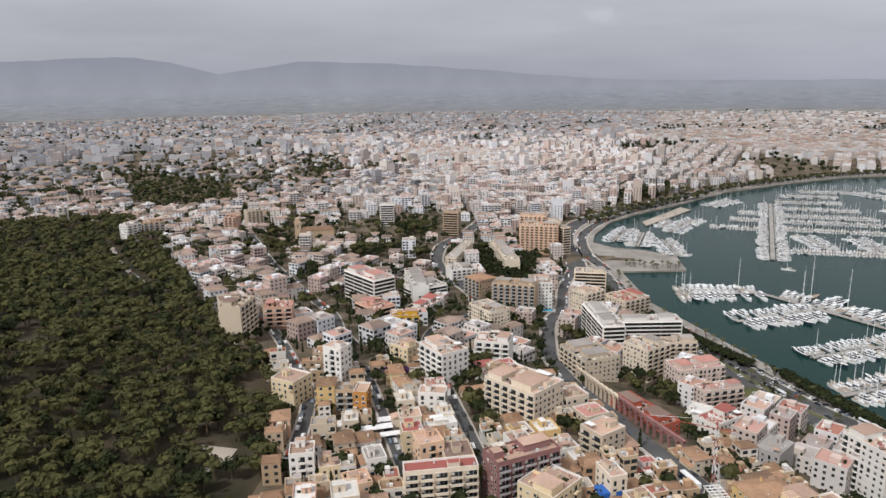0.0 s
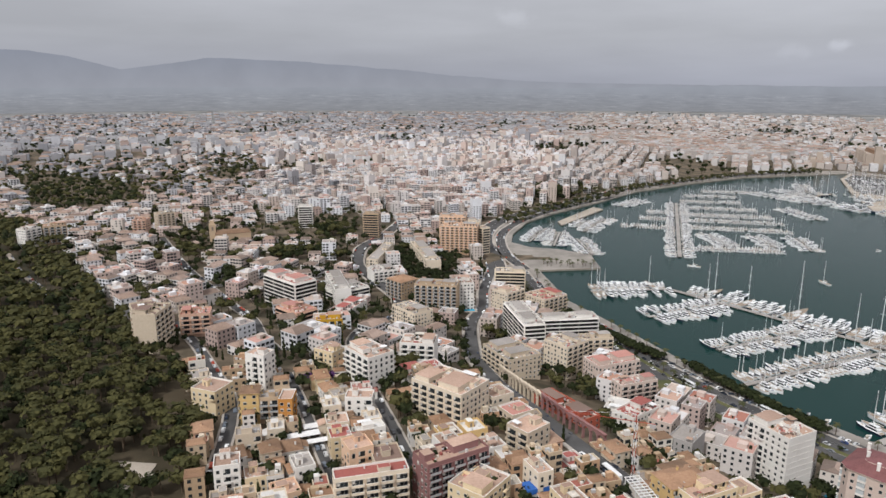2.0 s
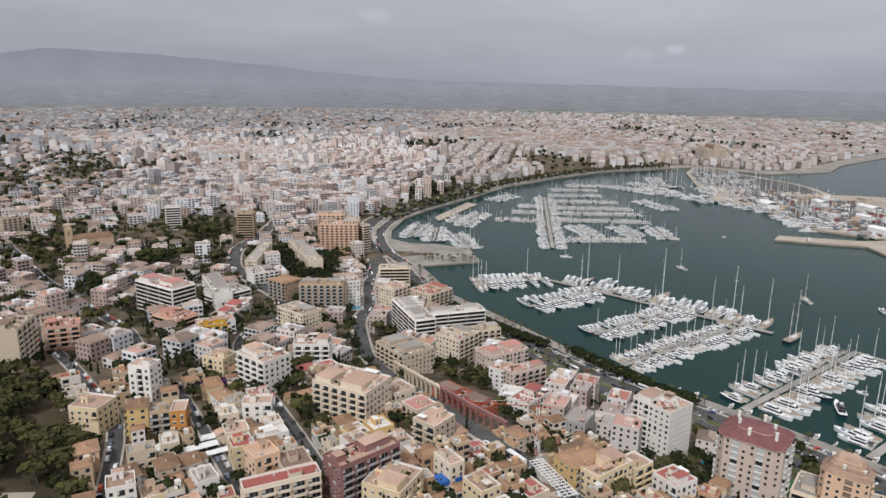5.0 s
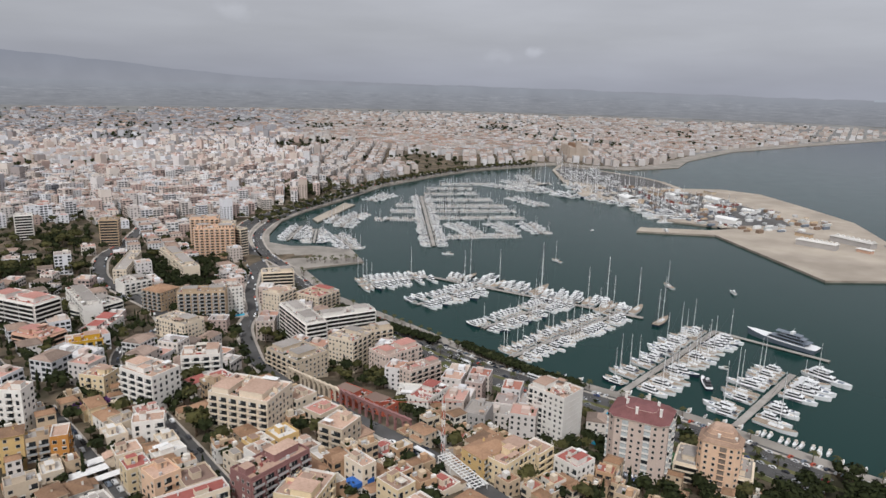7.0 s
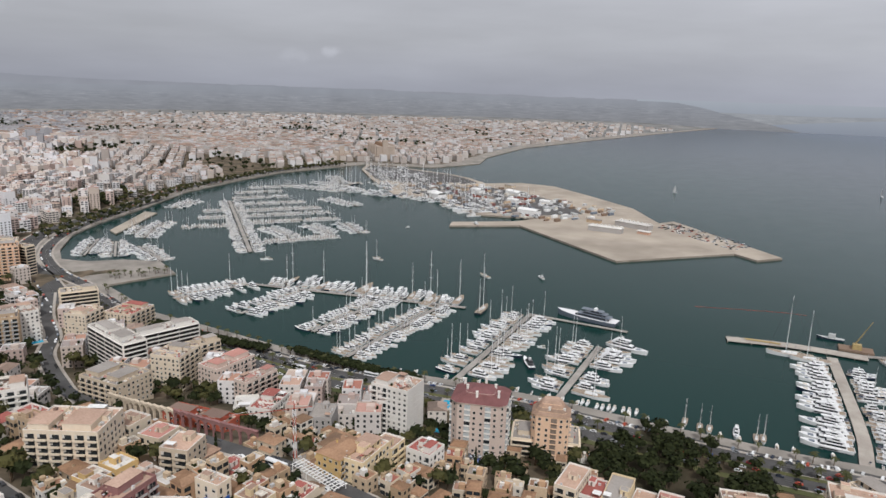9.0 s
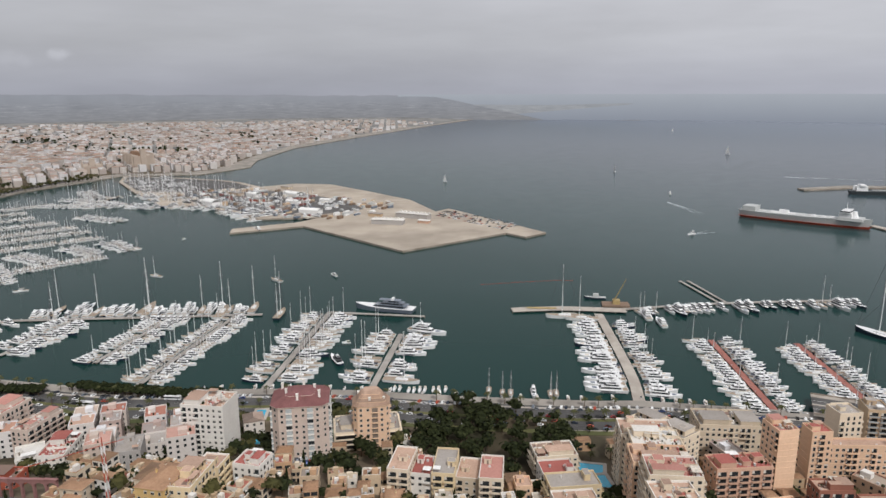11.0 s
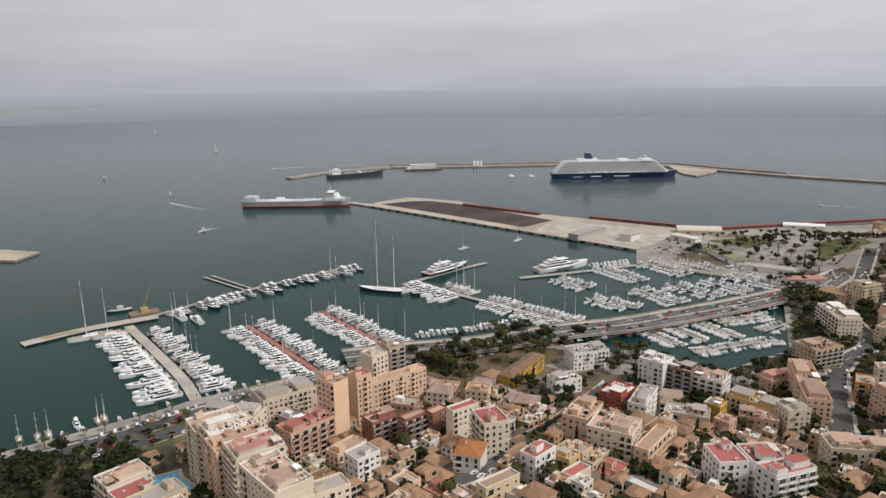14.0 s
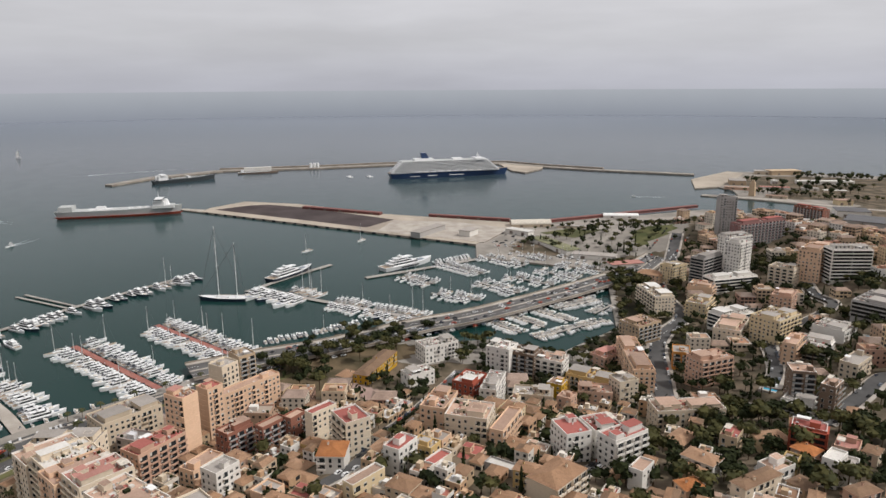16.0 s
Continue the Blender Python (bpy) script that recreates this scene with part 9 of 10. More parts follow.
boat("motor", 15, 962, 226, 150, "boats under way", label="white motor yacht trailing a wake")
wake(962, 226, 150, 45, 7)
boat("small", 7.5, 964, -774, 60, "boats under way", label="small speedboat trailing a wake")
wake(964, -774, 60, 60, 6)
wake(1760, 190, 100, 260, 9)
wake(1240, 330, 40, 130, 6)
for x, y in ((1466, -369), (1452, -412)):
    pt = thing("mooring_pontoon", "small white floating mooring platform", "pontoon", "mooring platforms", pose(x, y, 0, 0, 0, 10))
    part("float", Build().box(-9, 9, -5, 5, -0.5, 1.2, "gel"), pt)
    part("bollard_house", Build().box(-3, 3, -2, 2, 1.2, 3.4, "gel", taper=0.4), pt)
bm_ = thing("floating_boom", "thin rust red floating boom on the water", "boom", "", pose(0, 0, 0))
V, Q = ribbon(smooth_line([(573, 360), (600, 332), (631, 297), (640, 280)], 6), 0.28, 0, lambda x, y: np.full(np.shape(x), 0.2), 0.3)
part("float_line", quad_mesh("float_line", V, Q, ["hull_red"]), bm_)

# crane barge and workboat off the service jetty
cb = thing("crane_barge", "work barge with lattice crane jib and brown winch house", "crane barge", "", pose(577, 212, 0, 0, 0, 115))
part("pontoon", Build().box(-13, 13, -7, 7, -0.5, 1.8, "brown"), cb)
part("winch_house", Build().box(-4, 3, -3, 3, 1.8, 6, "crane", taper=0.3), cb)
Jb = Build()
for s in (-0.8, 0.8):
    for t_ in (-0.6, 0.6):
        Jb.tube((2, s, 4 + t_), (-9, s * 0.3, 27 + t_ * 0.3), 0.16, 0.11, "crane", 5)
for k in range(10):
    f0, f1 = k / 10, (k + 1) / 10
    Jb.tube((2 - 11 * f0, 0.8 * (1 - 0.6 * f0), 3.6 + 23 * f0), (2 - 11 * f1, -0.8 * (1 - 0.6 * f1), 4.2 + 23 * f1), 0.12, 0.12, "crane", 4)
part("jib", Jb, cb, "lattice crane jib")
wb = thing("workboat", "dark workboat beside the crane barge", "boat", "", pose(588, 237, 0, 0, 0, 115))
B = Build()
hull(B, 22, 6.5, 1.8, "hull_dark", "steel_grey")
part("hull", B, wb)
part("wheelhouse", Build().box(-4, 2, -2, 2, 1.8, 5.5, "steel_grey", taper=0.3), wb)
pl = thing("pipe_stack", "stack of yellow pipes on the jetty head", "pipes", "", pose(527, 268, 1.8, 0, 0, 118))
for k in range(4):
    part("pipe", Build().tube((-14, k * 0.8, 0.5), (14, k * 0.8, 0.5), 0.38, 0.38, "crane", 8), pl)

# craft moored bow-out along the promenade quay
for k, (x, y) in enumerate([(338, 224), (339, 214), (342, 209), (351, 196), (355, 185), (358, 182)]):
    i = int(np.argmin((PROM[:-1, 0] - x) ** 2 + (PROM[:-1, 1] - y) ** 2))
    t_ = PROM[i + 1] - PROM[i]
    a = math.degrees(math.atan2(t_[0], -t_[1])) + 180
    if k == 3:
        boat("motor", 15, x, y, a, "boats on the quay", label="white motor catamaran moored at the quay")
    else:
        boat("sail", 12.5, x, y, a, "boats on the quay", label="small sailing yacht moored at the promenade quay")
for x, y in [(306, 282), (308, 279), (309, 272), (311, 269), (314, 266), (316, 263), (319, 258), (321, 255), (324, 251)]:
    i = int(np.argmin((PROM[:-1, 0] - x) ** 2 + (PROM[:-1, 1] - y) ** 2))
    t_ = PROM[i + 1] - PROM[i]
    boat("small", 7.5, x, y, math.degrees(math.atan2(t_[0], -t_[1])) + 180, "boats on the quay", label="small white open boat moored at the promenade quay")

# ---- port buildings ----
def hall(name, label, x, y, ang, w, d, h, wall, roof, z=2.6, arched=False, teeth=0, category="hall"):
    root = thing(name, label, category, "", pose(x, y, z, 0, 0, ang))
    part("wall", Build().box(-w / 2, w / 2, -d / 2, d / 2, -0.5, h, wall), root)
    R = Build()
    if arched:
        n = 8
        for i in range(n):
            a0, a1 = math.pi * i / n, math.pi * (i + 1) / n
            R.quad((-w / 2 - 0.4, -math.cos(a0) * (d / 2 + 0.4), h + math.sin(a0) * d * 0.22), (w / 2 + 0.4, -math.cos(a0) * (d / 2 + 0.4), h + math.sin(a0) * d * 0.22),
                   (w / 2 + 0.4, -math.cos(a1) * (d / 2 + 0.4), h + math.sin(a1) * d * 0.22), (-w / 2 - 0.4, -math.cos(a1) * (d / 2 + 0.4), h + math.sin(a1) * d * 0.22), roof)
    else:
        R.box(-w / 2 - 0.8, w / 2 + 0.8, -d / 2 - 0.8, d / 2 + 0.8, h, h + 0.6, roof)
    part("roof", R, root)
    for k in range(teeth):
        q = -w / 2 + w * (k + 0.5) / teeth
        part("rooflight", Build().box(q - w / teeth * 0.3, q + w / teeth * 0.3, -d / 2, -d / 2 + 3, h + 0.6, h + 2.4, roof, taper=0.4), root)
    n = max(2, int(w / 30))
    for k in range(n):
        q = -w / 2 + w * (k + 0.5) / n
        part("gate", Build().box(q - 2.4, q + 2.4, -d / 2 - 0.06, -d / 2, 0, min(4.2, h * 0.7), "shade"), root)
    return root


hall("warehouse", "long pale port warehouse with stepped white roof", 793, 644, 110, 50, 15, 7, "grey", "whiteroof", teeth=8, category="warehouse")
hall("warehouse", "long pale port warehouse with white roof", 857, 640, 95, 58, 15, 7, "grey", "whiteroof", teeth=8, category="warehouse")
hall("kiosk", "small pink port building", 828, 600, 100, 18, 9, 4, "salmon", "whiteroof", category="building")
hall("ferry_terminal", "low ferry terminal with grey flat roof and glazed front", 806, -304, 126, 66, 15, 7, "grey", "greyroof", category="terminal")
hall("ferry_terminal", "white glazed end of the ferry terminal", 772, -350, 126, 24, 17, 8, "white", "greyroof", category="terminal")
hall("covered_walkway", "long rust red covered walkway on the ferry quay", 1024, -236, 222, 150, 9, 3.4, "maroonwall", "maroonwall", category="walkway")
hall("covered_walkway", "long rust red covered walkway along the far quay", 812, -640, 92, 300, 7, 3.0, "maroonwall", "maroonwall", category="walkway")
hall("covered_walkway", "rust red covered walkway behind the ferry yard", 880, -400, 228, 130, 6, 3.4, "maroonwall", "maroonwall", category="walkway")
hall("sports_hall", "tan arched hall beside the port", 795, -460, 250, 58, 22, 4, "beige", "canvas", arched=True)
hall("market_hall", "hall with white rounded roof by the quay", 796, -620, 241, 53, 14, 3, "white", "awning", arched=True)
for nm, words, x, y, a, w, d, h, wl_, rf in (
        ("boat_hall", "long green roofed hall behind the marina", 658, -417, 182, 83, 20, 6, "white", "greenroof"),
        ("club_house", "long grey roofed marina building", 593, -432, 227, 50, 16, 5, "white", "greyroof"),
        ("club_house", "small pavilion with pink roof among lawns", 651, -491, 227, 20, 16, 5, "white", "pinkroof"),
        ("club_house", "low flat roofed park building", 619, -499, 236, 34, 14, 4, "beige", "greyroof"),
        ("club_house", "white park house with pale roof", 657, -539, 218, 15, 12, 7, "white", "whiteroof"),
        ("club_house", "low school building with pink roof", 664, -590, 224, 29, 14, 5, "beige", "pinkroof"),
        ("club_house", "white row building beside the lawns", 680, -478, 216, 27, 12, 4, "white", "greyroof"),
        ("club_house", "marina office with pink and white roofs", 542, -438, 261, 38, 14, 6, "white", "pinkroof"),
        ("club_house", "white harbour office with flat roof", 751, -418, 209, 37, 14, 6, "white", "whiteroof"),
        ("club_house", "low cream port store", 753, -505, 235, 44, 10, 4, "cream", "greyroof")):
    hall(nm, words, x, y, a, w, d, h, wl_, rf, z=2.3, category="building")
for x, y, a, w, d, h in ((770, 1020, 80, 36, 20, 8), (880, 1030, 82, 30, 14, 7), (802, 812, 100, 38, 15, 6), (930, 975, 85, 40, 16, 6), (858, 905, 95, 26, 12, 6), (905, 868, 100, 22, 11, 5)):
    hall("boat_shed", "large white shed tent of the boatyard", x, y, a, w, d, h, "awning", "awning", arched=True, category="shed")
for x, y, a, w, d, h, c in ((845, 985, 90, 30, 12, 5, "redwall"), (905, 925, 95, 24, 12, 5, "redwall"), (880, 1080, 85, 34, 14, 6, "tan"), (1000, 1060, 85, 24, 12, 5, "beige"), (835, 700, 100, 22, 10, 5, "tan")):
    hall("workshop", "low boatyard workshop with flat roof", x, y, a, w, d, h, c, "greyroof", category="workshop")
for i in range(30):
    x, y = br.uniform(760, 930), br.uniform(770, 1120)
    boat(br.choice(("motor", "sail", "big", "dark")), br.choice((15, 20, 25, 42)), x, y, br.choice((80, 95, 100, 265)), "boats ashore in the yard", 2.9, label="yacht propped ashore in the boatyard") if i < 14 else fleet_boat("sail", br.choice((15, 20, 25)), x - 60, y + 260, 80)
for x, y, k, L, a in ((738, 893, "big", 66, 165), (752, 862, "big", 48, 170), (768, 1190, "big", 42, 120), (742, 1150, "big", 36, 120), (728, 1080, "dark", 36, 150), (700, 1240, "classic", 36, 20), (735, 1260, "classic", 36, 20), (690, 1110, "big", 48, 110), (672, 1180, "big", 42, 110), (660, 790, "dark", 24, 70), (775, 800, "dark", 30, 40)):
    boat(k, L, x, y, a, "yachts at the repair quay", label={"big": "big white yacht moored at the repair quay", "dark": "dark hulled vessel moored at the repair quay", "classic": "two masted sailing yacht at the repair quay"}[k])
for i in range(46):
    q = i / 46
    fleet_boat(br.choice(("sail", "sail", "motor", "big")), br.choice((20, 25, 30)), 716 + 40 * math.sin(q * 5) + br.uniform(-18, 18) - 60 * (q > 0.55) * (q - 0.55), 850 + 420 * q + br.uniform(-6, 6), br.choice((160, 170, 185, 350)))
# crowded repair yard: hulls, masts, containers and vans
for i in range(240):
    x, y = br.uniform(0, 1) ** 1.4, br.uniform(0, 1)
    px, py = 745 + 150 * x + 30 * y, 840 + 420 * y + (1 - x) * 20
    fleet_boat(br.choice(("sail", "motor", "sail", "dark", "sail")), br.choice((12.5, 15, 20, 25)), px, py, br.choice((80, 170, 260)))
for i in range(120):
    q = br.uniform(0, 1)
    fleet_boat(br.choice(("sail", "sail", "big", "motor", "dark")), br.choice((15, 20, 25, 30)), 790 + 130 * q + br.uniform(-25, 90), 1180 + 290 * q + br.uniform(-12, 12), br.choice((80, 150, 165, 260)))
YARD = Build()
for i in range(260):
    px, py = br.uniform(745, 960), br.uniform(720, 1180)
    if inside(px, py, [(750, 760), (900, 660), (960, 760), (1040, 1000), (1000, 1200), (800, 1200), (770, 1040), (745, 900)]):
        w_, d_, h_ = br.uniform(4, 14), br.uniform(2.5, 7), br.uniform(2.4, 5)
        YARD.box(px - w_ / 2, px + w_ / 2, py - d_ / 2, py + d_ / 2, 2.6, 2.6 + h_, br.choice(["awning", "gel", "unit", "maroonwall", "tan", "hull_grey", "steel_grey", "brown", "greyroof", "canvas"]))
thing("yard_containers", "containers, tents and crates of the boatyard", "containers", kind="stuff", me=YARD)
for n_, x, y, a, w, d, h in (("cathedral", 1075, 1665, 70, 95, 48, 36), ("palace", 960, 1690, 60, 60, 40, 20)):
    c = thing(n_, "great sandstone church above the old town" if n_ == "cathedral" else "sandstone palace beside the great church", "church" if n_ == "cathedral" else "palace", "", pose(x, y, float(hz(x, y)), 0, 0, a))
    part("wall", Build().box(-w / 2, w / 2, -d / 2, d / 2, -5, h, "sandstone"), c)
    part("roof", Build().box(-w / 2 + 4, w / 2 - 4, -d / 5, d / 5, h, h + 8, "tile", taper=3), c)
    for k in range(9):
        for s in (-1, 1):
            q = -w / 2 + w * (k + 0.5) / 9
            part("buttress", Build().box(q - 1.6, q + 1.6, s * (d / 2 + 2.4) - 2.4, s * (d / 2 + 2.4) + 2.4, -5, h + 5, "sandstone", taper=0.5), c)
    part("tower", Build().box(-w / 2 - 4, -w / 2 + 10, -7, 7, -5, h + 18, "sandstone", taper=0.4), c)
ch = thing("church", "tan church with square bell tower", "church", "", pose(-249, 798, float(hz(-249, 798)), 0, 0, 20))
part("nave", Build().box(-6, 34, -8, 8, -4, 13, "tan"), ch)
part("roof", Build().box(-6.5, 34.5, -8.5, 8.5, 13, 16, "tile", taper=3.5), ch)
part("tower", Build().box(-12, -5, -4, 4, -4, 24, "tan").box(-11, -6, -3, 3, 24, 28, "tan", taper=0.5), ch)
for k in (-1, 1):
    # flat dark sheets paint in the shade of the belfry openings
    part("belfry_opening", Build().box(-9.5, -7.5, min(k * 4.0, k * 4.06), max(k * 4.0, k * 4.06), 17, 21, "shade"), ch)

# ---- the arcade beside the avenue ----
ARC = smooth_line([(41.8, 415), (48.7, 388), (55, 363), (62, 338), (70, 316), (79.5, 295)], 5.2)
arcade = thing("arcade", "long street arcade of tall round arches in weathered stone", "arcade", "", pose(0, 0, 0))
ARCN = len(ARC) - 1
for i in range(ARCN):
    a, b = ARC[i], ARC[i + 1]
    z0 = float(max(hz(a[0], a[1]), hz(b[0], b[1])))
    ln = math.dist(a, b)
    B = Build()
    mt = "beige" if i < ARCN * 0.5 else "mauve"
    B.box(0, 0.9, -0.6, 0.6, -4, 5.2, mt)
    n = 8
    for k in range(n):
        t0, t1 = math.pi * k / n, math.pi * (k + 1) / n
        r = (ln - 0.9) / 2
        c = 0.9 + r
        x0, x1 = c - r * math.cos(t0), c - r * math.cos(t1)
        for s in (-0.6, 0.6):
            B.quad((x0, s, 5.2 + r * 0.9 * math.sin(t0)), (x1, s, 5.2 + r * 0.9 * math.sin(t1)), (x1, s, 8.6), (x0, s, 8.6), mt)
        B.quad((x0, -0.6, 5.2 + r * 0.9 * math.sin(t0)), (x0, 0.6, 5.2 + r * 0.9 * math.sin(t0)), (x1, 0.6, 5.2 + r * 0.9 * math.sin(t1)), (x1, -0.6, 5.2 + r * 0.9 * math.sin(t1)), mt)
    B.box(0, 0.9, -0.6, 0.6, 5.2, 8.6, mt)
    B.box(-0.1, ln + 0.1, -0.8, 0.8, 8.6, 9.0, mt)
    part("arch", B, arcade, "", pose(a[0], a[1], z0, 0, 0, heading(a, b)))
FOOT += [(float(p[0]), float(p[1]), 0, 5, 5) for p in ARC]
block("hall", "long hall with red brown tiled roof behind the arcade", 71.6, 349.0, 121, 39.4, 13.0, 2, "redwall", "brownroof", "win")

# ---- the outer port and its wooded headland ----
for nm, words, x, y, a, w, d, h, wl_, rf in (
        ("barracks", "low brown stone fort at the outer port", 1078, -1275, 253, 69, 30, 9, "tan", "tan"),
        ("barracks", "pale long barracks on the headland", 1102, -1239, 227, 34, 24, 7, "beige", "greyroof"),
        ("warehouse", "square brown warehouse at the outer port", 1001, -1062, 230, 31, 40, 9, "tan", "greyroof"),
        ("warehouse", "low brick coloured port building", 938, -1013, 218, 65, 16, 4, "salmon", "terra"),
        ("warehouse", "long low port shed with pink roof", 917, -1074, 229, 53, 14, 4, "white", "pinkroof"),
        ("warehouse", "very long white roofed warehouse", 920, -1213, 241, 108, 18, 6, "white", "whiteroof"),
        ("warehouse", "small white shed with bright roof", 969, -1129, 245, 11, 12, 7, "white", "whiteroof"),
        ("port_shed", "low pale shed by the inlet road", 835, -989, 212, 35, 10, 4, "beige", "terra"),
        ("villa", "yellow villa on the headland slope", 737, -1033, 245, 25, 18, 8, "paleyellow", "terra"),
        ("port_shed", "low pale store with flat roof", 875, -1120, 231, 29, 14, 4, "white", "greyroof"),
        ("port_shed", "low grey store on the headland", 831, -1132, 235, 38, 14, 4, "beige", "whiteroof"),
        ("parking_building", "long white parking building with ribbed front", 622, -826, 230, 58, 20, 9, "white", "greyroof"),
        ("shopping_hall", "wide dark grey shopping hall roof", 597, -903, 210, 54, 55, 9, "grey", "darkroof"),
        ("shopping_hall", "grey shopping hall with pale roof edges", 662, -955, 228, 46, 40, 9, "white", "darkroof")):
    hall(nm, words, x, y, a, w, d, h, wl_, rf, z=max(2.2, float(hz(x, y))), category=nm.replace("_", " "))
road("road_port", [(898, -912), (846, -950), (795, -980), (745, -998), (700, -1020), (655, -1045), (560, -1100)], 14, "pale concrete road beside the port inlet", mat="paving", lines=False, kerb=False)
lt = thing("old_tower", "square brown stone tower of the outer port", "tower", "", pose(872, -969, 2.5, 0, 0, 30))
part("shaft", Build().box(-5, 5, -5, 5, -1, 24, "tan", taper=0.8), lt)
part("lantern", Build().box(-3, 3, -3, 3, 24, 29, "tan", taper=0.8), lt)
X, Y = scatter(640, 1150, -1480, -940, 11)
m = inside(X, Y, LAND) & ((seg_dist(X, Y, [(1026, -1293), (981, -1342), (916, -1392)]) < 30) | (seg_dist(X, Y, [(903, -1001), (842, -1033), (785, -1064), (744, -1110)]) < 22) | (seg_dist(X, Y, [(875, -1167), (835, -1217)]) < 18)) & (tr.uniform(0, 1, len(X)) < 0.75)
m &= np.array([free(a, b, 1.0) for a, b in zip(X, Y)])
grove("park_trees", "dark pine woods of the headland", X[m], Y[m], tr.uniform(0.9, 1.5, m.sum()), ["broad", "broad", "pine"], 0.16)

# ---- pools, courts, lawns and yards ----
def patch(name, label, poly, mat, lift=0.3, category="ground", step=5):
    """A flat-lying patch that follows the ground."""
    xs, ys = [p[0] for p in poly], [p[1] for p in poly]
    gx_, gy_ = np.arange(min(xs), max(xs) + step, step), np.arange(min(ys), max(ys) + step, step)
    XX, YY = np.meshgrid(gx_, gy_)
    Z = np.maximum(hz(XX, YY), 1.9) + lift
    n = len(gx_)
    i = (np.arange(len(gy_) - 1)[:, None] * n + np.arange(n - 1)[None]).ravel()
    Qd = np.c_[i, i + 1, i + n + 1, i + n]
    cx, cy = XX.ravel()[Qd].mean(1), YY.ravel()[Qd].mean(1)
    Qd = Qd[inside(cx, cy, poly)]
    thing(name, label, category, kind="structure", me=quad_mesh(name, np.c_[XX.ravel(), YY.ravel(), Z.ravel()], Qd, [mat]))


def pool(x, y, w, d, ang, lift=0.5, label="bright blue swimming pool with pale stone edge"):
    root = thing("swimming_pool", label, "pool", "", pose(x, y, max(float(hz(x, y)), 1.9) + lift, 0, 0, ang))
    B = Build()
    for x0, x1, y0, y1 in ((-w / 2 - 2, w / 2 + 2, -d / 2 - 2, -d / 2), (-w / 2 - 2, w / 2 + 2, d / 2, d / 2 + 2), (-w / 2 - 2, -w / 2, -d / 2, d / 2), (w / 2, w / 2 + 2, -d / 2, d / 2)):
        B.box(x0, x1, y0, y1, -2, 0.25, "paving")
    part("surround", B, root, "pale stone surround")
    part("pool_water", Build().box(-w / 2, w / 2, -d / 2, d / 2, -1.8, 0.1, "pool"), root, "clear blue water")


pool(29, 594, 16, 9, 5)
pool(267, 126, 11, 16, 20)
pool(251, 114, 15, 11, 40)
pool(292, 28, 13, 8, -55)
pool(227, 331, 12, 6, 35)
pool(-140, 371, 7, 5, 15)
for x, y in ((244, -371), (367, -430), (238, -422), (383, -343), (406, -545), (214, -300), (150, -190), (196, 300)):
    pool(x, y, 9, 5, 30, 0.7)
patch("ball_court", "reddish earth ball court with low walls", [(341, -58), (351, -73), (319, -89), (304, -72)], "courtearth", 0.35, "court", 3)
patch("sports_court", "small green sports court beside the tower", [(223.3, 261.2), (238.5, 268.5), (234.7, 282.7), (220.5, 275.4)], "courtgreen", 0.4, "court", 3)
patch("lawn", "oval green lawn beside the seafront road", [(150, 448), (166, 446), (176, 424), (164, 420)], "lawn", 0.35, "lawn", 4)
patch("park_paths", "pale paths and car parks behind the marina", [(590, -430), (650, -425), (770, -420), (800, -640), (640, -640), (570, -520)], "quaypave", 0.2, "pavement", 6)
patch("lawn", "park lawn behind the marina", [(668, -455), (745, -450), (750, -500), (680, -520)], "lawn", 0.5, "lawn", 6)
patch("lawn", "park lawn behind the port", [(600, -500), (640, -520), (650, -590), (612, -570)], "lawn", 0.5, "lawn", 6)
patch("yard", "bare earth plot among the houses", [(195, -95), (216, -88), (208, -122), (188, -120)], "sandquay", 0.4, "ground", 4)
patch("clearing", "pale bare clearing at the edge of the wood", [(-134, 262), (-120, 264), (-112, 248), (-124, 242)], "sandquay", 0.4, "ground", 4)
patch("sand_field", "pale sandy field beyond the wood", [(-720, 870), (-640, 1000), (-575, 975), (-590, 930), (-690, 860)], "sandquay", 0.6, "ground", 12)
patch("park_floor", "shaded earth and grass of the waterside park", CLEAR[0], "forest_floor", 0.25, "ground", 5)
patch("garden", "dry grass of the wooded garden", [(335, -35), (420, -20), (462, -90), (405, -145), (352, -60)], "drygrass", 0.25, "ground", 6)
patch("car_park", "asphalt car park between the towers", [(196, 271), (214, 260), (190, 236), (165, 241)], "asphalt", 0.35, "car park", 3)
X, Y = scatter(585, 790, -660, -420, 11)
m = inside(X, Y, [(585, -470), (650, -470), (770, -440), (785, -640), (640, -640), (575, -540)]) & (np.array([noise.noise(Vector((a * 0.02, b * 0.02, 9))) for a, b in zip(X, Y)]) > 0.02) & (tr.uniform(0, 1, len(X)) < 0.6)
grove("park_trees", "dark trees of the park behind the port", X[m], Y[m], tr.uniform(0.7, 1.15, m.sum()), ["broad", "broad", "pine"], 0.3)
X, Y = scatter(480, 560, -420, -330, 8)
m = inside(X, Y, [(480, -372), (520, -400), (540, -440), (470, -430), (440, -385)])
grove("park_trees", "dark pines at the bridge head", X[m], Y[m], tr.uniform(0.9, 1.4, m.sum()), ["pine", "broad"], 0.5)

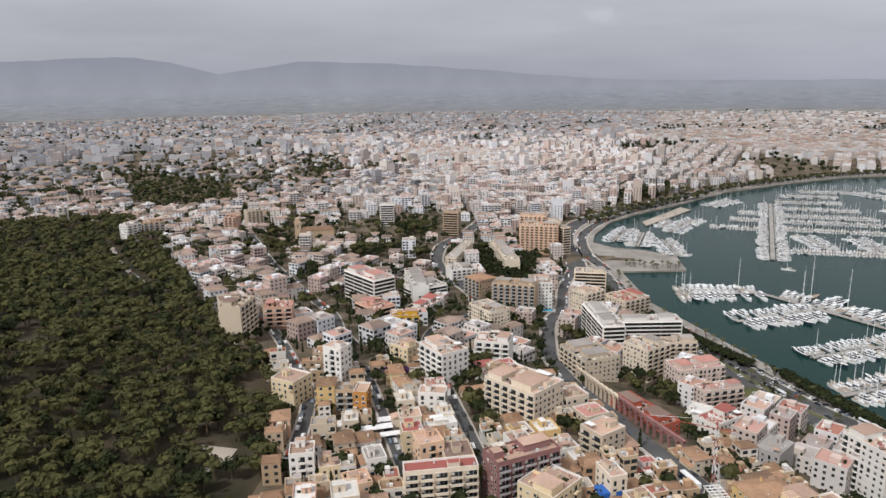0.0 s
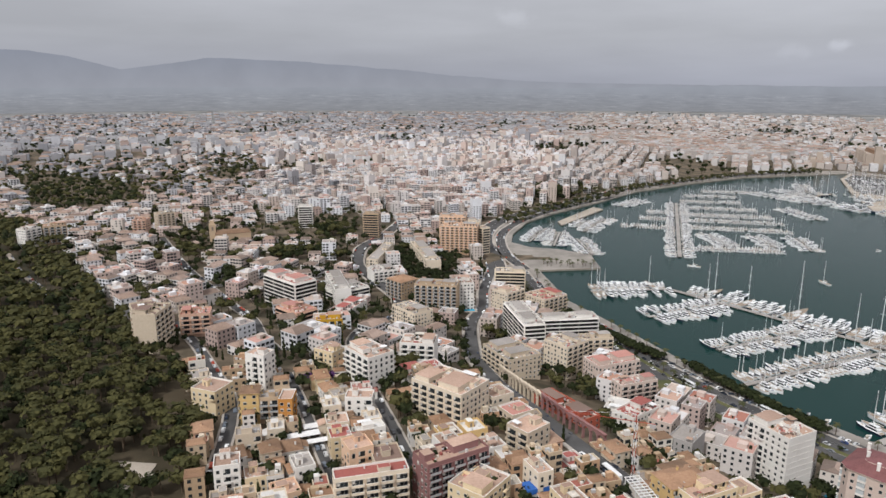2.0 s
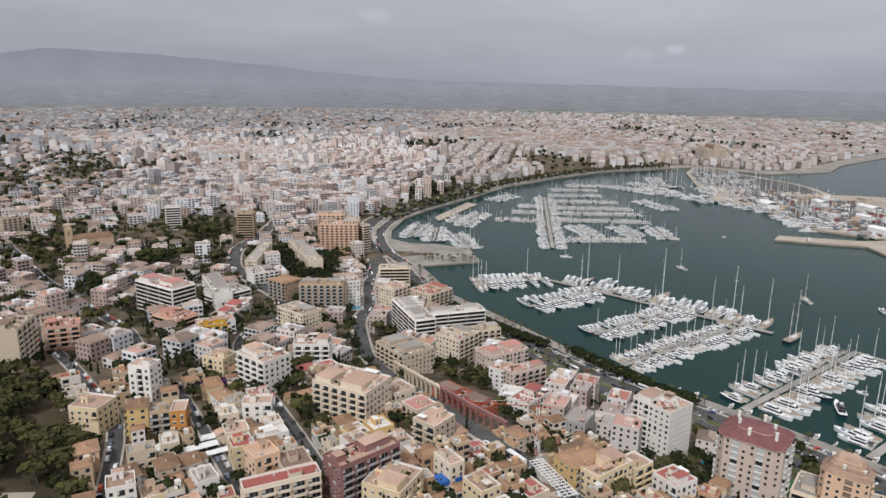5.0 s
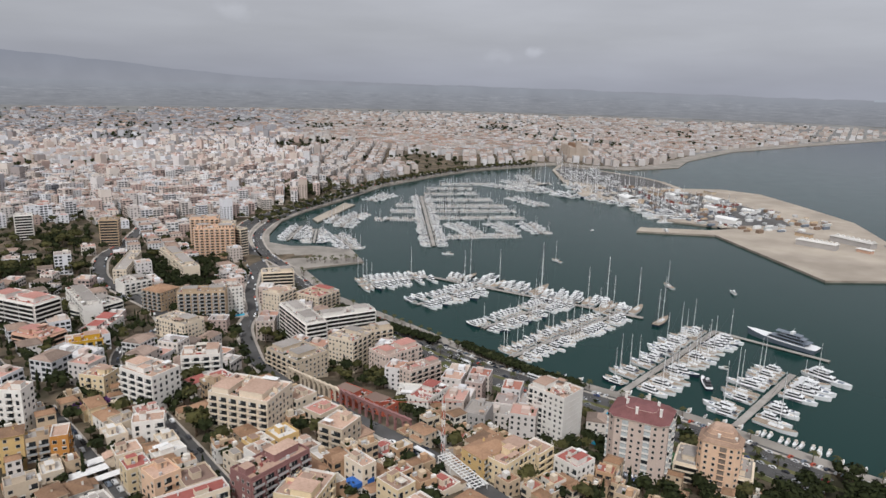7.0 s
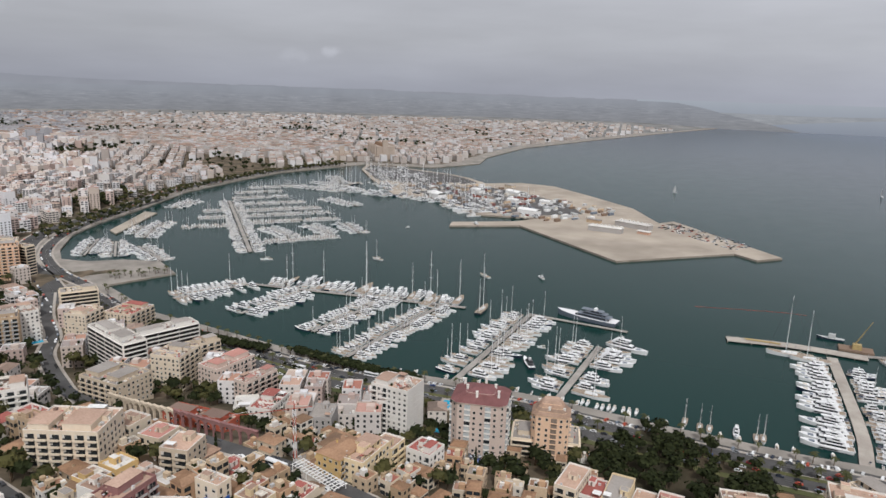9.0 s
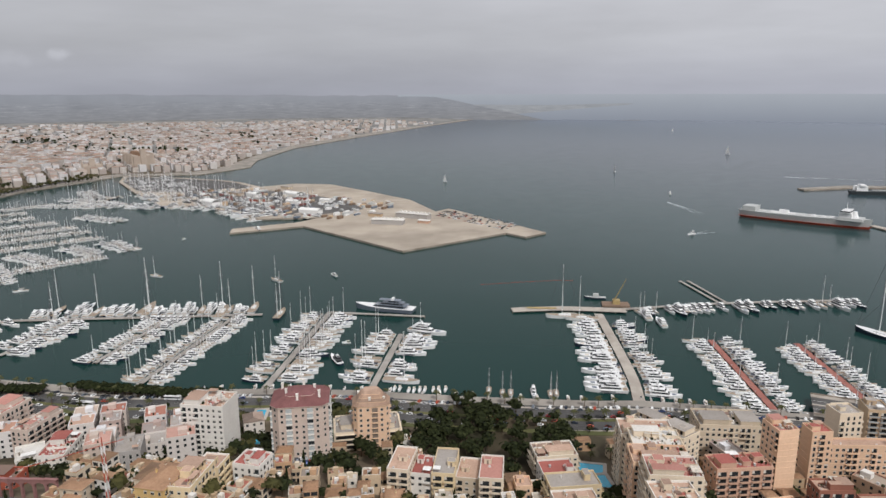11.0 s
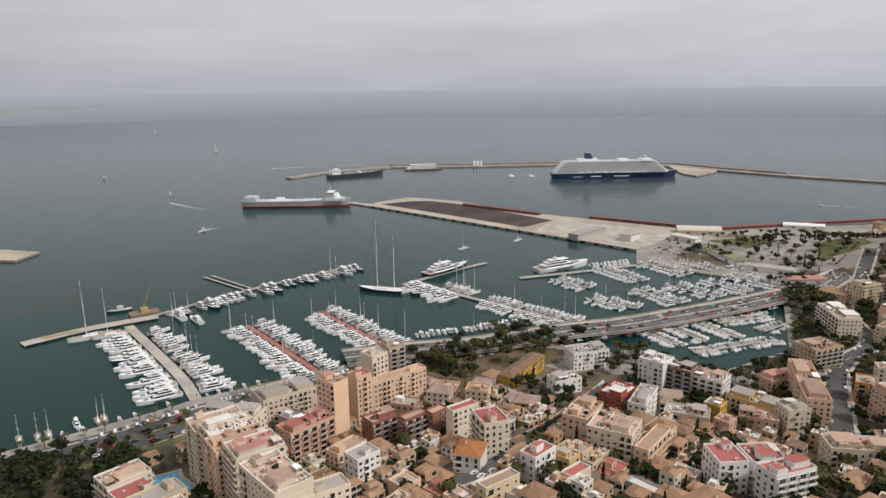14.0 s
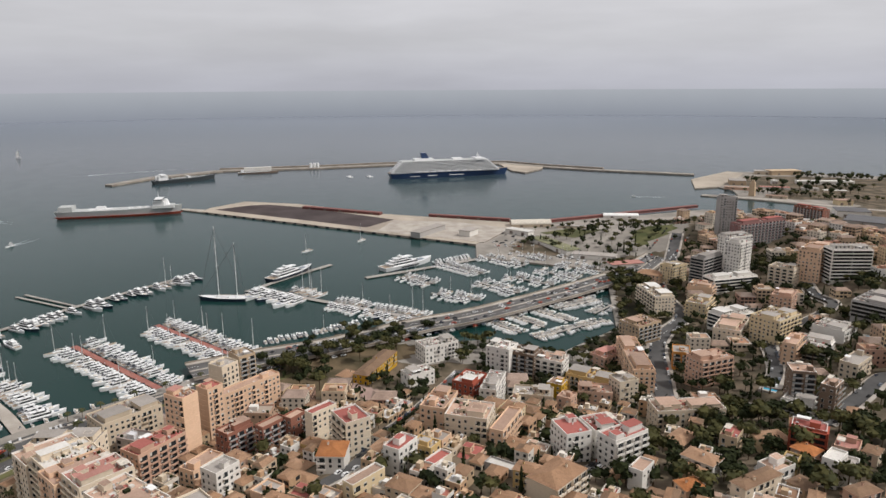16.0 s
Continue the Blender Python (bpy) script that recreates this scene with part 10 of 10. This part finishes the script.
# green bank round the inner basin and the western shore
X, Y = scatter(300, 560, -470, -150, 7)
west_shore = [(401, -200), (354, -237), (382, -309), (480, -372), (530, -405)]
near_w = seg_dist(X, Y, west_shore)
m = inside(X, Y, LAND) & (near_w > 5) & (near_w < 62)
m &= np.array([free(a, b, 0.5) for a, b in zip(X, Y)]) & (tr.uniform(0, 1, len(X)) < 0.72)
grove("bank_trees", "dark trees on the bank of the inner basin", X[m], Y[m], tr.uniform(0.6, 1.2, m.sum()), ["broad", "pine", "broad"], 0.34)
patch("bank", "dry earth bank above the inner basin", [(384, -314), (478, -378), (470, -440), (400, -420), (330, -340), (345, -270), (352, -244)], "forest_floor", 0.25, "ground", 5)

# tower crane over the avenue
tc = thing("tower_crane", "slim red and white tower crane on a building site", "crane", "", pose(83.7, 264.9, float(hz(83.7, 264.9)), 0, 0, 160))
for k in range(7):
    Bc = Build()
    for sx in (-0.6, 0.6):
        for sy in (-0.6, 0.6):
            Bc.box(sx - 0.12, sx + 0.12, sy - 0.12, sy + 0.12, k * 4, k * 4 + 4, "hull_red" if k % 2 else "gel")
    Bc.tube((-0.6, -0.6, k * 4), (0.6, -0.6, k * 4 + 4), 0.08, 0.08, "gel", 4).tube((0.6, 0.6, k * 4), (-0.6, 0.6, k * 4 + 4), 0.08, 0.08, "gel", 4)
    part("mast_section", Bc, tc)
part("jib", Build().box(-8, 30, -0.12, 0.12, 28, 28.22, "hull_red").tube((0, 0, 28), (0, 0, 32), 0.3, 0.15, "hull_red").tube((0, 0, 32), (28, 0, 28.3), 0.06, 0.06, "gel", 4), tc)
part("counterweight", Build().box(-8, -5.5, -0.7, 0.7, 26.4, 28, "grey"), tc)

# ---- vehicles ----
def car_meshes():
    B = Build()
    B.box(-2.1, 2.1, -0.88, 0.88, 0.28, 0.82, "car", taper=0.06)
    B.add([(-1.5, -0.8, 0.82), (1.0, -0.8, 0.82), (1.0, 0.8, 0.82), (-1.5, 0.8, 0.82), (-1.05, -0.66, 1.44), (0.35, -0.66, 1.44), (0.35, 0.66, 1.44), (-1.05, 0.66, 1.44)],
          [(4, 5, 6, 7), (0, 4, 7, 3)], "car")
    for sx in (-1.3, 1.3):
        for sy in (-0.8, 0.8):
            B.tube((sx, sy - 0.1, 0.32), (sx, sy + 0.1, 0.32), 0.32, 0.32, "tyre", 8)
    G = Build()
    G.add([(-1.5, -0.81, 0.83), (1.0, -0.81, 0.83), (1.0, 0.81, 0.83), (-1.5, 0.81, 0.83), (-1.05, -0.67, 1.42), (0.35, -0.67, 1.42), (0.35, 0.67, 1.42), (-1.05, 0.67, 1.42)],
          [(0, 1, 5, 4), (1, 2, 6, 5), (2, 3, 7, 6)], "glass")
    return B.mesh("body"), G.mesh("glazing"), B, G


CAR_BODY, CAR_GLASS, CAR_B, CAR_G = car_meshes()
N_CARS = 0


def car(x, y, z, ang, label="parked compact car with tinted windows"):
    global N_CARS
    root = thing("car", label, "car", "parked cars", pose(x, y, z, 0, 0, ang))
    part("body", CAR_BODY, root)
    part("glazing", CAR_GLASS, root)
    N_CARS += 1


FARCARS = Build()


def far_car(x, y, z, ang):
    c, s = math.cos(radians(ang)), math.sin(radians(ang))
    col = br.choice(["gel", "gel", "unit", "spar_dark", "tyre", "hull_grey", "hull_dark", "hull_red"])
    for b in (CAR_B, CAR_G):
        n0 = 0
        for V, Q, mi in zip(b.V, b.Q, b.mi):
            mt = b.mats[mi[0]]
            if mt == "tyre":
                n0 += len(V)
                continue
            FARCARS.add(np.c_[x + V[:, 0] * c - V[:, 1] * s, y + V[:, 0] * s + V[:, 1] * c, z + V[:, 2]], Q - n0, col if mt == "car" else mt)
            n0 += len(V)


vr = random.Random(4)
for k, (L, wd) in enumerate(ROADS[:-1]):
    if len(L) < 4 or k > 18:
        continue
    step = 7.0
    seg = np.r_[0, np.cumsum(np.linalg.norm(np.diff(L, axis=0), axis=1))]
    q = 6.0
    while q < seg[-1] - 6:
        i = min(len(L) - 2, int(np.searchsorted(seg, q)))
        a = heading(L[i - 1], L[i])
        px, py = np.interp(q, seg, L[:, 0]), np.interp(q, seg, L[:, 1])
        for s in (-1, 1):
            if vr.random() < (0.42 if wd < 13 else 0.5):
                off = s * (wd / 2 - 1.1)
                x, y = px - math.sin(radians(a)) * off, py + math.cos(radians(a)) * off
                flat = k in (0, 1, 2)
                z = 2.2 if flat else float(max(hz(px, py), hz(x, y), hz(px + 4, py + 4), 1.65)) + 0.5
                if math.hypot(x + 40, y - 20) < 440 and N_CARS < 75:
                    car(x, y, z, a + (180 if s > 0 else 0))
                else:
                    far_car(x, y, z, a)
        q += vr.uniform(5.2, 9)
(ax_, ay_), (bx_, by_), (cx2, cy2), (dx2, dy2) = [(196, 271), (214, 260), (190, 236), (165, 241)]
for r in range(4):
    for k in range(9):
        u_, v_ = (k + 0.5) / 9, (r + 0.6) / 4.3
        x = (ax_ * (1 - u_) + bx_ * u_) * (1 - v_) + (dx2 * (1 - u_) + cx2 * u_) * v_
        y = (ay_ * (1 - u_) + by_ * u_) * (1 - v_) + (dy2 * (1 - u_) + cy2 * u_) * v_
        if vr.random() < 0.85:
            car(x, y, float(max(hz(x, y), hz(x + 2, y + 2), hz(x - 2, y - 2))) + 0.45, heading((ax_, ay_), (bx_, by_)) + 90 + vr.uniform(-4, 4))
for k in range(150):
    i = vr.randint(6, len(CAUSE) - 8)
    off = vr.choice((-8.3, -3.0, 5.0, 10.2))
    p = offset_line(CAUSE, off)[i]
    far_car(p[0] + vr.uniform(-3, 3), p[1] + vr.uniform(-3, 3), 5.25, heading(CAUSE[i], CAUSE[i + 1]))
for k in range(150):
    x, y = vr.uniform(842, 905), vr.uniform(465, 625)
    x = 842 + (y - 465) * 0.33 + vr.randint(0, 6) * 8
    far_car(x, y, 2.65, 105)
for k in range(90):
    x, y = vr.uniform(640, 780), vr.uniform(-440, -350)
    if inside(x, y, [(640, -430), (700, -345), (790, -420), (780, -460)]):
        far_car(x, y, 2.7, vr.choice((40, 130)))
for k in range(60):
    i = vr.randint(10, len(PROM) - 4)
    p = offset_line(PROM, vr.choice((-20, -24, -34, -38)))[i]
    far_car(p[0], p[1], 2.25, heading(PROM[i], PROM[i + 1]))
L = offset_line(PROM, -12.5)
for i in range(4, min(111, len(L) - 2)):
    for f in (0.1, 0.4, 0.7):
        if vr.random() < 0.6:
            p = L[i] * (1 - f) + L[i + 1] * f
            far_car(p[0], p[1], 2.1, heading(L[i], L[i + 1]) + 78)
tagged(thing("distant_cars", "cars and vans along the seafront, bridge and port", "cars", me=FARCARS), kind="stuff")


def bus(x, y, z, ang):
    root = thing("bus", "white city bus on the road", "bus", "buses", pose(x, y, z, 0, 0, ang))
    part("body", Build().box(-5.8, 5.8, -1.25, 1.25, 0.35, 3.0, "gel", taper=0.08), root)
    part("glazing", Build().box(-5.4, 5.85, -1.28, 1.28, 1.4, 2.4, "glass"), root)
    for sx in (-3.6, 3.6):
        for sy in (-1.15, 1.15):
            part("wheel", Build().tube((sx, sy - 0.15, 0.48), (sx, sy + 0.15, 0.48), 0.48, 0.48, "tyre", 10), root)


for x, y, z, a in ((75, 266, float(hz(75, 266)) + 0.6, 112), (176, 440, 2.3, 115), (196, 252, float(hz(196, 252)) + 0.6, 160), (212, 398, 2.3, 118)):
    bus(x, y, z, a)
# white lattice pergola roof beside the avenue, and a blue tarpaulin
pg = thing("pergola", "long white lattice pergola over a terrace beside the avenue", "pergola", "", pose(83.5, 243, float(hz(83.5, 243)), 0, 0, 100))
for k in range(15):
    part("slat", Build().box(-14 + k * 2, -13.6 + k * 2, -3.4, 3.4, 4.3, 4.55, "awning"), pg)
for q in (-3.2, -1.1, 1.1, 3.2):
    part("rafter", Build().box(-14.4, 14.8, q - 0.15, q + 0.15, 4.1, 4.3, "awning"), pg)
for q in (-13.5, -4.5, 4.5, 13.8):
    for e_ in (-3.2, 3.2):
        part("post", Build().box(q - 0.12, q + 0.12, e_ - 0.12, e_ + 0.12, -2, 4.1, "awning"), pg)
part("terrace", Build().box(-14.4, 14.8, -3.5, 3.5, -4, 1.2, "paving"), pg)
tp = thing("tarpaulin", "bright blue tarpaulin over a roof under repair", "tarpaulin", "", pose(37.8, 242, float(hz(37.8, 242)), 0, 0, 20))
part("scaffold", Build().box(-5, 5, -3, 3, -2, 6.6, "whiteroof"), tp)
part("sheet", Build().box(-5.2, 5.2, -3.2, 3.2, 6.6, 6.9, "blue", taper=0.3).box(-5.2, 5.2, -3.3, -3.1, 4.8, 6.9, "blue"), tp)
# solar panels and awnings on terraces
for x, y, a in ((-2, 322, 140), (8, 314, 140), (2, 309, 140)):
    z = float(hz(6.4, 314.8)) + 6 * FLOOR + 0.45
    sp = thing("solar_panels", "dark solar panels on a roof terrace", "solar panels", "solar panels", pose(x, y, z, 0, 0, a))
    for k in range(5):
        part("panel", Build().add([(k * 1.3, -1.1, 0.3), (k * 1.3 + 1.2, -1.1, 0.3), (k * 1.3 + 1.2, 1.1, 1.2), (k * 1.3, 1.1, 1.2)], [(0, 1, 2, 3)], "hull_dark").box(k * 1.3 + 0.5, k * 1.3 + 0.7, 0.7, 0.9, 0, 1.0, "unit"), sp)
for x, y, a, w, d in ((-62, 287, 20, 16, 5), (-52, 283, 20, 14, 4), (-58, 296, 20, 10, 5)):
    aw = thing("canopy", "long white garden canopy between houses", "canopy", "canopies", pose(x, y, float(hz(x, y)), 0, 0, a))
    part("cover", Build().box(-w / 2, w / 2, -d / 2, d / 2, 3.0, 3.15, "awning"), aw)
    for sx in (-1, 1):
        for sy in (-1, 1):
            part("post", Build().box(sx * (w / 2 - 0.3) - 0.08, sx * (w / 2 - 0.3) + 0.08, sy * (d / 2 - 0.3) - 0.08, sy * (d / 2 - 0.3) + 0.08, -1, 3.0, "frame"), aw)
thing("moored_boats", "crowded sailing boats and motor yachts of the farther marinas", "boats", kind="stuff", me=FLEET)
